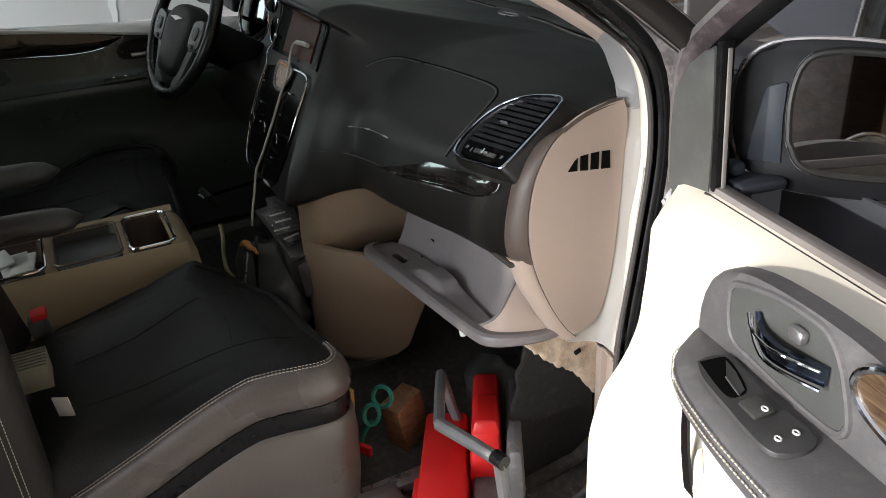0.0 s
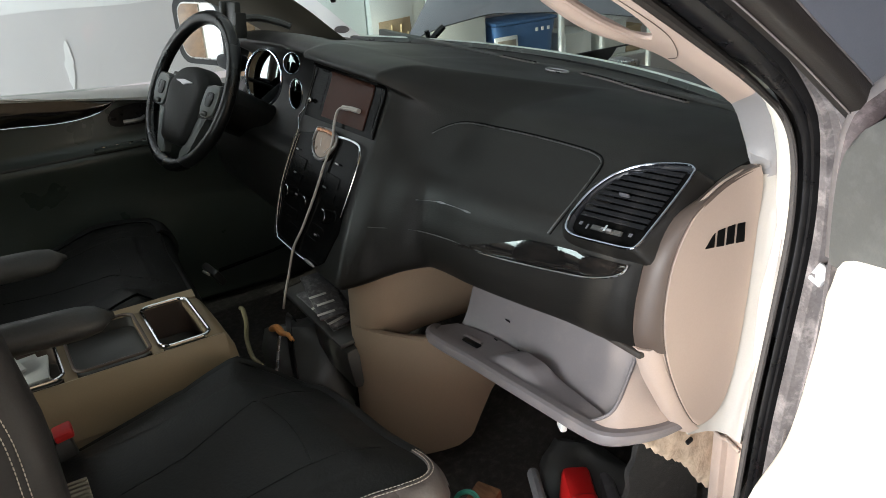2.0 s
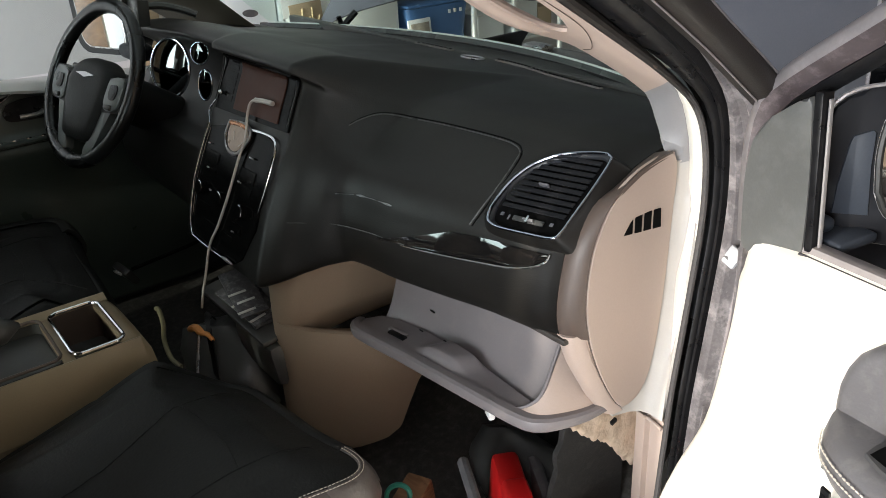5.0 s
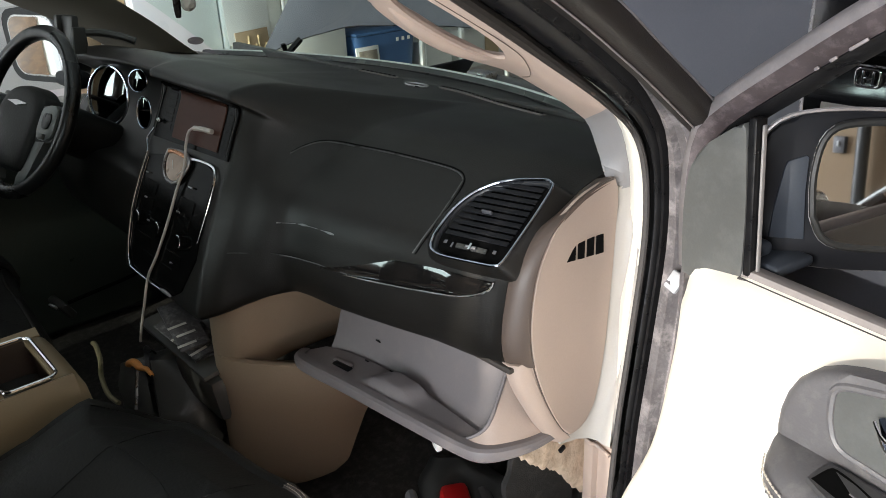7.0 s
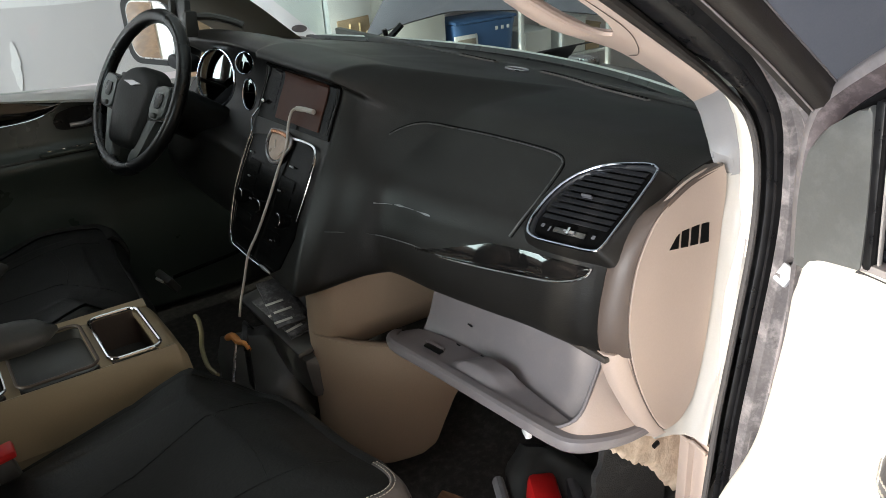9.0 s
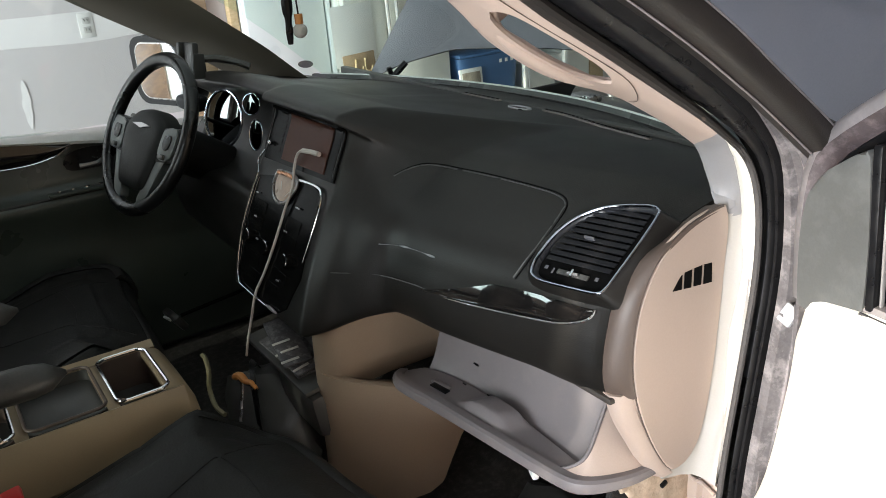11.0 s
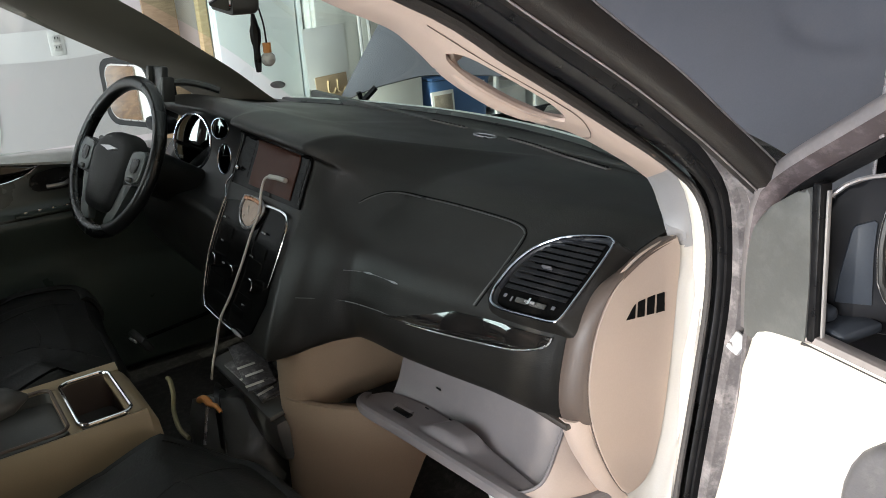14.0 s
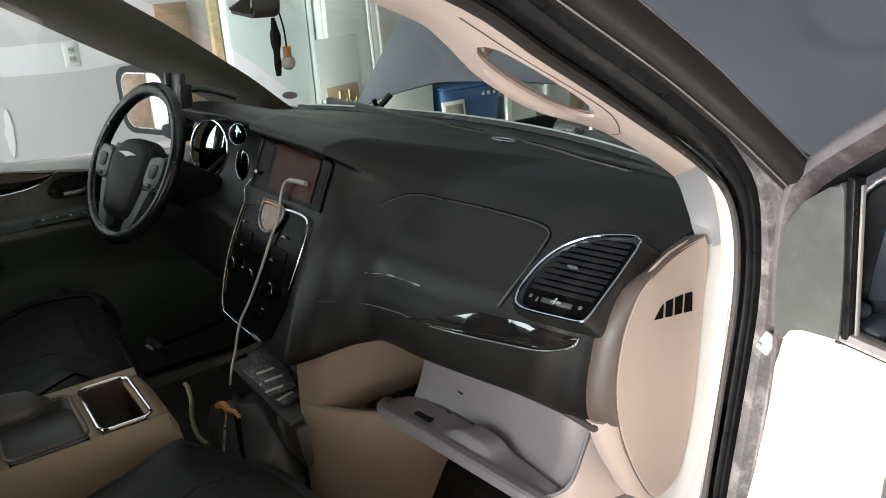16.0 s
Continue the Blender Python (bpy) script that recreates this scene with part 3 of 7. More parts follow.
part("slider_track", made(block, vpt(.070, .012, .001), (.052, .008, .003), .0015, VM), BLACK_PLASTIC, vent)
part("slider", made(block, vpt(.072, .011, .004), (.018, .0045, .006), .0015, VM), SATIN, vent)
part("slider_fin", made(block, vpt(.072, .011, .007), (.004, .011, .004), .001, VM), CHROME, vent)
for a in (.024, .108):
    part("marking", made(block, vpt(a, .014, .001), (.0055, .0055, .001), .0003, VM, 1), MARK, vent)
part("marking", made(block, vpt(.037, .011, .001), (.003, .008, .001), .0003, VM, 1), MARK, vent)

# screen unit
bez = part("screen_bezel", made(dash_strip, span(-.108, .186, 30), lambda x: 1.036 + (x + .1) * .03, lambda x: 1.139 + (x + .1) * .012, .004, .008, 10), BLACK_GLOSS, dashboard, "glossy black radio bezel")
part("touch_screen", made(dash_strip, span(-.028, .148, 16), lambda x: 1.044 + (x + .1) * .03, lambda x: 1.134 + (x + .1) * .012, .0062, .003, 8), SCREEN, bez, "switched-off reddish brown touch screen")
part("bezel_edge", made(tube, [dpt(x, z, .006) for x, z in ((.184, 1.052), (.186, 1.075), (.187, 1.105), (.186, 1.136))], .0012, 6), KEY_GREY, bez)
part("bezel_edge", made(tube, [dpt(x, z, .006) for x, z in ((-.106, 1.136), (-.109, 1.105), (-.110, 1.075), (-.112, 1.050))], .0016, 6), KEY_GREY, bez)
for side, w in ((-.060, .015), (.167, .010)):
    for k in range(6):
        z = 1.060 + k * .0136 + (side + .1) * .03
        part("button", made(slab, [(side - w, z - .0052), (side + w, z - .0052), (side + w, z + .0052), (side - w, z + .0052)], lambda a, b, h: dpt(a, b, .0042 + h), .0008, .0004, 1), BLACK_GLOSS, bez)
part("volume_knob", made(block, dpt(-.086, 1.066, .010), (.010, .010, .010), .004, None, 3), CHROME, bez)

# centre stack
stack_low = lerp_table([(-.112, .860), (-.108, .820), (-.090, .796), (.098, .797), (.130, .815), (.166, .880)])
stack_top = lerp_table([(-.112, .985), (-.105, 1.004), (0, 1.022), (.117, 1.027), (.150, 1.022), (.166, 1.000)])
stack = part("control_panel", made(dash_strip, span(-.112, .166, 40), stack_low, stack_top, .003, .006, 24), BLACK_GLOSS, dashboard, "piano black control stack edged in chrome")
part("chrome_edge", made(tube, curve_pts([dpt(-.112, 1.050, .004), dpt(-.122, 1.040, .004), dpt(-.128, 1.026, .006), dpt(-.114, 1.010, .004), dpt(-.113, 1.000, .004), dpt(-.114, .955, .005), dpt(-.115, .900, .005), dpt(-.108, .835, .005), dpt(-.095, .803, .006), dpt(-.080, .797, .006), dpt(0, .795, .006), dpt(.096, .797, .006)], 80), .0017, 8), VENT_CHROME, stack)
part("chrome_edge", made(tube, curve_pts([dpt(-.100, 1.000, .004), dpt(-.101, .955, .005), dpt(-.102, .900, .005), dpt(-.098, .835, .005)], 40), .0010, 8), VENT_CHROME, stack)
part("chrome_edge", made(tube, [dpt(.055 + .045 * t, .7985, .007) for t in span(0, 1, 8)], .0036, 8, None, [.5, .8, 1, 1, 1, .9, .7, .4]), SATIN, stack)
part("chrome_edge", made(tube, curve_pts([dpt(.055, 1.0245, .005), dpt(.090, 1.0275, .005), dpt(.127, 1.029, .005), dpt(.155, 1.026, .005), dpt(.166, 1.014, .005), dpt(.170, .996, .005), dpt(.170, .953, .005), dpt(.164, .909, .004)], 50), .0026, 8, None, [1] * 34 + [1 - .05 * i for i in range(16)]), CHROME, stack)
clock_line = [(-.022, 1.026), (.020, 1.030), (.056, 1.029), (.072, 1.014), (.058, .992), (.036, .978), (.008, .978), (-.012, .988), (-.024, 1.008)]
clock_c = (.022, 1.004)


def clock_in(k):
    return [(clock_c[0] + (a - clock_c[0]) * k, clock_c[1] + (b - clock_c[1]) * k) for a, b in smooth_outline(clock_line, 40)]


clock = part("clock", made(slab, clock_in(1.0), lambda a, b, h: dpt(a, b, .003 + h), .004, .001), CLOCK_BROWN, stack, "silver-rimmed shield-shaped dash clock")
part("clock_face", made(slab, clock_in(.82), lambda a, b, h: dpt(a, b, .0065 + h), .0014), mat("clock_dial", (.34, .25, .19), .35, .2, .3, 30, 0), clock)
part("clock_rim", made(tube, [dpt(a, b, .008) for a, b in clock_in(.98)], .0030, 8, None, None, True), SATIN, clock, "polished rim")
part("clock_cap", made(tube, [dpt(x, z, .010) for x, z in ((-.012, 1.0235), (.010, 1.026), (.034, 1.0265), (.054, 1.0245))], .0042, 8), mat("copper_trim", (.50, .22, .10), .3, .6, .15, 40, 0), clock, "coppery top edge")
for x, z, r in ((.046, .997, 50), (.012, 1.006, -20)):
    part("clock_hand", made(block, dpt(x, z, .0085), (.0012, .001, .016), .0003, pose(0, 0, 0, -20, r), 1), WHITE_PLASTIC, clock)
for x, z, w in ((.100, .985, .016), (.105, .900, .014), (-.06, .935, .010), (-.03, .900, .010), (.09, .855, .012), (-.08, .975, .008), (.078, .940, .014), (-.068, .893, .006)):
    part("marking", made(block, dpt(x, z, .0075), (w, .002, .0030), .0006, pose(0, 0, 0, -24), 1), SATIN, stack)
for x, z, w, h in ((-.055, .955, .05, .020), (.095, .955, .06, .020), (-.055, .927, .05, .020), (.095, .927, .06, .020), (-.045, .862, .06, .018), (.085, .862, .06, .018), (-.02, .835, .05, .016), (.06, .835, .05, .016)):
    part("button", made(slab, [(x - w / 2, z - h / 2), (x + w / 2, z - h / 2), (x + w / 2, z + h / 2), (x - w / 2, z + h / 2)], lambda a, b, hh: dpt(a, b, .0034 + hh), .0014, .0006, 1), BLACK_GLOSS, stack)
for x in (-.070, .020, .110):
    dial = part("dial", made(tube, [dpt(x, .895, .003), dpt(x, .895, .014), dpt(x, .895, .016)], .0135, 24, None, [1.05, 1, .9]), BLACK_GLOSS, stack)
    # a chrome arc on the black dial puts in its glint
    part("dial_glint", made(tube, [dpt(x + .0135 * math.sin(a), .895 + .0125 * math.cos(a), .0145) for a in span(-.2, 1.9, 10)], .0008, 5), CHROME, dial)

# windscreen-side grilles on the dash top
def top_pt(x, y, up=0.0):
    prof = dash_curve(x)[96 * K:]
    return Vector((x, y, float(np.interp(y, [p[0] for p in prof], [p[1] for p in prof])) + up))


def grille_y(x):
    return .466 + .02 * (1 - (x / .4) ** 2) - .05 * max(0, x - .3)


for x0, x1, n in ((-.15, -.02, 8), (.135, .450, 26)):
    grille = part("defroster_grille", made(sheet, [[top_pt(x, grille_y(x) + dy, .003) for dy in (-.006, 0, .006)] for x in span(x0, x1, 16)], .004), BELT_GREY, dashboard, "slotted grey defroster grille")
    for k in range(n):
        x = x0 + (x1 - x0) * (k + .5) / n
        part("slot", made(block, top_pt(x, grille_y(x), .0035), ((x1 - x0) / n * .55, .0050, .003), .0008, None, 1), GROOVE, grille)
part("sensor_ring", made(tube, [top_pt(.092 + .030 * math.cos(a), .452 + .018 * math.sin(a), .002) for a in (2 * math.pi * i / 28 for i in range(28))], .0022, 6, None, None, True), SATIN, dashboard)

# instrument cluster
def gauge(cx, cz, r, y, rx):
    """A chrome-ringed dial, turned to the passenger so its domed lens mirrors outdoors to the camera."""
    ax, up = Vector((.905, .425, 0)), Vector((-.106, .226, .969))
    nn = ax.cross(up).normalized()
    if nn.y > 0:
        nn = -nn
    c = Vector((cx, y, cz))
    ring = [c + ax * rx * math.cos(a) + up * r * math.sin(a) for a in (2 * math.pi * i / 48 for i in range(48))]
    g = part("gauge", made(tube, ring, min(.0034, r * .06), 8, None, None, True), VENT_CHROME, dashboard, "round chrome-ringed gauge")
    rings = []
    for k in span(1.0, .04, 9):
        rings.append([c + (p - c) * k + nn * (.035 * r * (1 - k * k) - .001) for p in ring])
    part("dial_glass", made(loft, rings), GAUGE_GLASS, g, "domed lens", 80)


GAUGE_GLASS = mat("gauge_glass", (.085, .09, .09), .02, 1, .15, 26, 0, 100, 0, rvar=.01)
gauge(-.545, 1.036, .070, .026, .062)
gauge(-.335, 1.100, .024, .026, .026)
gauge(-.325, 1.032, .034, .022, .020)

# tan right end: soft band, side panel with demister slots, lower corner
band_a = curve_pts([(.733, .245, 1.078), (.733, .165, 1.052), (.734, .118, 1.010), (.735, .082, .955), (.735, .058, .900), (.736, .062, .862), (.738, .080, .846)], 30)
band_a = [dash_near(.735, p.y, p.z, -.001) for p in band_a]
band_b = curve_pts([(.768, .242, 1.080), (.768, .205, 1.075), (.7685, .164, 1.064), (.7685, .121, 1.038), (.7685, .090, .989), (.7685, .077, .932), (.7685, .077, .880), (.767, .088, .843)], 30)
band_m = [(a + b) / 2 + Vector((.003, -.005, .003)) for a, b in zip(band_a, band_b)]
# the band is coloured deeper than the side panel because it lies in shade
part("end_band", made(sheet, [[a, (a + m) / 2 + Vector((0, -.003, 0)), m, (m + b) / 2 + Vector((.003, 0, 0)), b] for a, m, b in zip(band_a, band_m, band_b)], .005, True), TAN_DEEP, dashboard, "padded edge of the tan dash end, browned for shade", 60)
arc = [(.246, 1.078), (.205, 1.073), (.166, 1.062), (.124, 1.036), (.093, .988), (.080, .932), (.080, .880), (.093, .826), (.119, .762), (.150, .708), (.170, .690), (.208, .704), (.232, .772), (.244, .884), (.250, .990), (.252, 1.050)]
SLOTS = [((.146, .9845), (.163, .982), (.163, 1.003), (.158, .999)), ((.168, .9815), (.182, .979), (.182, 1.005), (.168, 1.0045)), ((.187, .979), (.202, .977), (.202, 1.005), (.187, 1.005)), ((.207, .976), (.224, .974), (.222, 1.003), (.207, 1.0045))]
side_panel = part("side_panel", made(slab, smooth_outline(arc, 70), lambda a, b, h: Vector((.758 + h, a, b)), .0115, .0025, 2), TAN, dashboard, "smooth tan side panel with demister slots")
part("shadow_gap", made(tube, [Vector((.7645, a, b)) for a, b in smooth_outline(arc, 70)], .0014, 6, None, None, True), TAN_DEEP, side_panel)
# flat black plates stand for the shaded depth of the slots
for q in SLOTS:
    part("demister_slot", made(slab, q, lambda a, b, h: Vector((.7675 + h, a, b)), .003), GROOVE, side_panel, "slot plate, black for the shade inside")
lower = [Vector((.752, .070, .850)), Vector((.756, .085, .800)), Vector((.757, .110, .752)), Vector((.756, .140, .700)), Vector((.755, .160, .676))]
part("end_lower_trim", made(sheet, [[p + Vector((-.022, -.010, .0)), p + Vector((-.008, -.012, 0)), p + Vector((.004, -.004, 0)), p + Vector((.006, .016, 0))] for p in curve_pts(lower, 16)], .006, True), TAN, dashboard, "", 60)
rows = []
post_y = lerp_table([(.60, .224), (.70, .231), (.80, .245), (.88, .256), (.95, .265), (1.01, .268), (1.07, .263)])
for t in span(0, 1, 24):
    line = []
    for hi, lo, bottom in (((.7545, .160), (.7545, .160), .668), ((.757, .225), (.757, .195), .660), ((.766, .245), (.765, .214), .656), ((.774, .262), (.776, .222), .653), ((.784, .270), (.788, .224), .650), ((.797, None), (.797, None), .648)):
        z = bottom + (1.062 - bottom) * t
        u = min(max((z - .65) / .20, 0), 1)
        up = max(0, z - 1.0) * .35 - max(0, z - 1.05) * .22
        if hi[1] is None:
            w = min(max((z - .98) / .07, 0), 1)
            line.append((.797 - .014 * w, post_y(z) + (.272 - post_y(z)) * w, z))
        else:
            line.append((lo[0] + (hi[0] - lo[0]) * u + max(0, z - 1.04) * .16, lo[1] + (hi[1] - lo[1]) * u + up, z))
    rows.append(line)
part("hinge_trim", made(sheet, rows, .005, True), TRIM_PALE, dashboard, "pale trim beside the door opening", 60)

# tan lower dash beside the stack, with the open glove-box cavity
plan = curve_pts([(.120, -.060, 0), (.140, -.098, 0), (.165, -.114, 0), (.205, -.104, 0), (.262, -.058, 0), (.312, .004, 0), (.345, .070, 0), (.362, .150, 0)], 72)
reach = lerp_table([(.395, 33), (.425, 48), (.450, 53), (.50, 56), (.56, 60), (.62, 66), (.66, 71), (.71, 71)])
column = curve_pts([(.120, -.060, 0), (.140, -.098, 0), (.165, -.114, 0), (.198, -.107, 0), (.224, -.084, 0), (.238, -.030, 0), (.246, .040, 0), (.250, .240, 0)], 72)


def plan_at(line, u):
    i = min(int(u), 70)
    return line[i].lerp(line[i + 1], min(u - i, 1.0))


rows = []
for z in span(.395, .7015, 30):
    pull = (.70 - z) * .20
    roll = .014 * max(0, (.412 - z) / .017) ** 2
    row = []
    for i in range(60):
        u = reach(z) * i / 59
        p = plan_at(plan, u)
        row.append(p + Vector((-pull * .35, pull * .10 + roll, z - .036 * u / 71 * max(0, (z - .55) / .15))))
    rows.append(row)
edge = rows[-1]
# rounded ledge of the pocket, running in behind the bulge above
rows.append([p + Vector((-.002, .004, .0015)) for p in edge])
rows.append([p + Vector((-.006 * min(1, i / 20), .012, .001)) for i, p in enumerate(edge)])
rows.append([Vector((p.x - .012 * min(1, i / 20), p.y + .022, p.z - .010)) for i, p in enumerate(edge)])
rows.append([Vector((p.x - .03 * min(1, i / 20), p.y + .06 + .12 * min(1, i / 25), p.z - .075)) for i, p in enumerate(edge)])
part("lower_panel", made(sheet, rows, .008), TAN_SHADED, dashboard, "tan lower dash panel", 60)
rows = []
for z in span(.655, .845, 18):
    k = max(0, (z - .70) / .13)
    line = []
    for i, p in enumerate(column):
        w = min(1, max(0, (i - 12) / 22))
        tuck = .020 * max(0, (.715 - z) / .03) * w
        line.append(Vector((p.x + .030 * k * w - tuck, p.y + .010 * k * min(1, i / 20) + tuck * .8, z)))
    rows.append(line)
part("column_panel", made(sheet, rows, .008), TAN_SHADED, dashboard, "tan bulge beside the stack", 60)
cav = thing("glove_cavity", (.45, .2, .66), "glove box cavity open below the dash, darkened for shade", "glove box")
part("back_wall", made(block, (.50, .285, .725), (.52, .012, .24), .004), CAVITY_SHADE, cav)
part("roof", made(block, (.50, .17, .842), (.50, .23, .010), .003), CAVITY_SHADE, cav)

# glove box: hinged tub hanging open
rail_pts = curve_pts([(.262, .020, .684), (.300, -.009, .694), (.420, .003, .696), (.560, .016, .698), (.680, .028, .700), (.715, .040, .702), (.735, .070, .702), (.746, .110, .699), (.749, .155, .697)], 60)
n_front = 42
trough_pts = curve_pts([(.292, .046, .694), (.340, .058, .698), (.420, .070, .699), (.566, .069, .701), (.686, .060, .703)], n_front)
back_pts = curve_pts([(.300, .080, .765), (.335, .088, .773), (.450, .106, .783), (.560, .116, .793), (.682, .122, .804)], n_front)
rows = []
for a, b, c in zip(rail_pts[:n_front], trough_pts, back_pts):
    line = [a.lerp(b, t) for t in span(0, 1, 12)]
    for k, q in enumerate(line):
        # moulded bulge for the latch on the flat lip
        t = k / 11
        wide = 1 / (1 + abs((q.x - .482 - .030 * t) / .046) ** 6)
        q.z += .018 * wide * min(1, max(0, t - .18) / .20) * min(1, (1.04 - t) / .10)
    low = b + Vector((.002, .003, -.009))
    line += [low]
    for t in span(.08, 1, 15):
        q = low.lerp(c, t)
        q.z = low.z + (c.z - low.z) * (.45 * t + .55 * t ** 2.2)
        line.append(q)
    rows.append(line)
glove = part("glove_box", made(sheet, rows, .006, True), GREIGE, dashboard, "pale grey open glove box tub", 40)
rail = []
for i, p in enumerate(rail_pts):
    d = (rail_pts[min(i + 1, 59)] - rail_pts[max(i - 1, 0)]).normalized()
    o = d.cross(Vector((0, 0, 1))).normalized()
    low = 1 - .5 * max(0, (i - 46) / 13)
    rail.append([p + o * k * low + Vector((0, 0, h * low)) for k, h in ((-.006, -.0004), (.0060, -.0004), (.0082, -.0016), (.0088, -.0036), (.0080, -.0130), (.0066, -.0148), (-.03, -.024))])
part("lip", made(sheet, rail, .005, False), GREIGE, glove, "", 24)
part("latch_slot", made(block, (.374, .024, .6985), (.042, .012, .004), .0015, pose(0, 0, 0, 2, -1, 6)), RUBBER, glove)
part("slot_rim", made(block, (.366, .032, .6982), (.046, .010, .006), .0025, pose(0, 0, 0, 2, -1, 6)), GREIGE, glove)
end_top = curve_pts([rail_pts[n_front - 1] + Vector((-.004, .0, -.010)), (.700, .052, .722), (.694, .092, .766), (.684, .122, .805)], 18)
part("end_wall", made(sheet, [[a.lerp(b, t) for t in span(0, 1, 8)] for a, b in zip(end_top, rail_pts[n_front - 1:n_front + 17])], .005, True), TAN, glove, "", 60)
part("end_edge", made(tube, end_top, .003, 6), GREIGE, glove)
for x, y, z in ((.398, .088, .731), (.392, .066, .697), (.452, .074, .699)):
    part("tab_hole", made(block, (x, y, z), (.010, .003, .008), .001, pose(0, 0, 0, 50)), RUBBER, glove)
tab = thing("hanging_clip", (.60, .045, .66), "small white plastic clip hanging under the glove box", "clip")
part("clip_body", made(block, (.605, .040, .655), (.022, .012, .026), .004, pose(0, 0, 0, 0, 8, -20)), WHITE_PLASTIC, tab)

# ---- steering wheel and column ----
wheel = thing("steering_wheel", (-.470, -.05, 1.0), "black leather four-spoke steering wheel on the driver's side", "steering wheel")
WC, wu, wr = Vector((-.489, -.174, 1.0445)), Vector((0, .449, .894)).normalized(), Vector((.982, .189, 0))
wn_ = wr.cross(wu).normalized()
if wn_.y > 0:
    wn_ = -wn_


def wpt(a, b, h=0.0):
    return WC + wr * a + wu * b + wn_ * h


part("rim", made(tube, [wpt(.178 * math.cos(a), .178 * math.sin(a)) for a in (2 * math.pi * i / 56 for i in range(56))], .0165, 12, .0155, None, True), RIM_LEATHER, wheel)
hub_line = smooth_outline([(-.092, .038), (-.060, .074), (0, .086), (.060, .074), (.092, .038), (.084, -.025), (.064, -.092), (.044, -.104), (0, -.106), (-.044, -.104), (-.064, -.092), (-.084, -.025)], 48)
hub = part("hub", made(pillow, hub_line, lambda a, b, h: wpt(a, b - .026, h - .030), .050, .24), BLACK_LEATHER, wheel, "padded airbag hub")
part("winged_badge", made(slab, smooth_outline([(-.042, .0395), (-.014, .0350), (0, .0315), (.014, .0350), (.042, .0395), (.014, .0425), (0, .0440), (-.014, .0425)], 32), lambda a, b, h: wpt(a, b - .020, .020 + h), .003), SATIN, hub, "small silver badge shape")
for sx in (-1, 1):
    sp = part("spoke", made(slab, [(sx * .055, .040), (sx * .165, .050), (sx * .170, -.030), (sx * .060, -.040)][::sx], lambda a, b, h: wpt(a, b - .018, h - .022), .030, .006, 2), SHROUD, wheel)
    pad_line = smooth_outline([(sx * .094, .036), (sx * .128, .046), (sx * .152, .040), (sx * .155, .004), (sx * .146, -.022), (sx * .112, -.030), (sx * .090, -.020)], 28)
    part("switch_pad", made(slab, pad_line[::sx], lambda a, b, h: wpt(a, b - .018, h + .007), .006, .0025, 2), WHEEL_GREY, sp)
    trim = smooth_outline([(sx * .100, .024), (sx * .132, .024), (sx * .126, -.030), (sx * .104, -.085), (sx * .080, -.140), (sx * .058, -.162), (sx * .038, -.152), (sx * .064, -.100), (sx * .088, -.040)], 36)
    part("lower_spoke", made(slab, trim[::sx], lambda a, b, h: wpt(a, b, h - .014), .020, .006, 3), WHEEL_GREY, wheel, "grey metallic lower spoke")
    rocker = smooth_outline([(sx * .108, .020), (sx * .134, .022), (sx * .138, .006), (sx * .130, -.010), (sx * .108, -.008)], 20)
    part("wheel_button", made(slab, rocker[::sx], lambda a, b, h: wpt(a, b - .012, h + .0125), .003, .0012), KEY_GREY, sp)
    part("toggle", made(block, wpt(sx * .118, -.040, .013), (.022, .012, .012), .004, pose(0, 0, 0, -20, 0, 10), 2), BLACK_PLASTIC, sp)
part("column_shroud", made(tube, [wpt(0, -.01, -.02), wpt(0, -.015, -.10), wpt(0, -.03, -.22)], .062, 18, .055), SHROUD, wheel)
part("stalk", made(tube, [wpt(-.05, .02, -.06), wpt(-.14, .03, -.055), wpt(-.20, .035, -.05)], .007, 8), BLACK_PLASTIC, wheel)

# ---- minivan body round the open passenger door ----
van = thing("minivan", (0, -.6, .30), "dark charcoal minivan with its hood up and passenger door open", "minivan")
INNER = [(-.62, 1.585), (-.42, 1.535), (-.244, 1.450), (-.151, 1.406), (-.083, 1.363), (.000, 1.314), (.088, 1.259), (.140, 1.226), (.185, 1.194), (.226, 1.160), (.252, 1.120), (.266, 1.070), (.271, 1.010), (.268, .950), (.259, .880), (.248, .800), (.234, .700), (.226, .600), (.218, .500), (.208, .420), (.170, .372), (.06, .352), (-.35, .348), (-.75, .348)]
inner = curve_pts([(0, y, z) for y, z in INNER], 90)
outward = []
for i, p in enumerate(inner):
    d = (inner[min(i + 1, 89)] - inner[max(i - 1, 0)]).normalized()
    outward.append(Vector((0, -d.z, d.y)))


def jamb(profile, i0=0, i1=90, lean=0.0):
    """Rows along the door opening; profile: (x, how far outside the opening's line)."""
    rows = []
    for i in range(i0, i1):
        p, o = inner[i], outward[i]
        inx = lean * max(0.0, p.z - 1.15)
        rows.append([Vector((x - inx, p.y + o.y * off, p.z + o.z * off)) for x, off in profile])
    return rows


def jamb_blend(high, low, i0=0, i1=90):
    """Like jamb(), gliding from the profile of the slanting pillar to that of the upright post."""
    rows = []
    for i in range(i0, i1):
        u = min(max((i - 25) / 10, 0), 1)
        u = u * u * (3 - 2 * u)
        p, o = inner[i], outward[i]
        rows.append([Vector((xa + (xb - xa) * u, p.y + o.y * (oa + (ob - oa) * u), p.z + o.z * (oa + (ob - oa) * u))) for (xa, oa), (xb, ob) in zip(high, low)])
    return rows


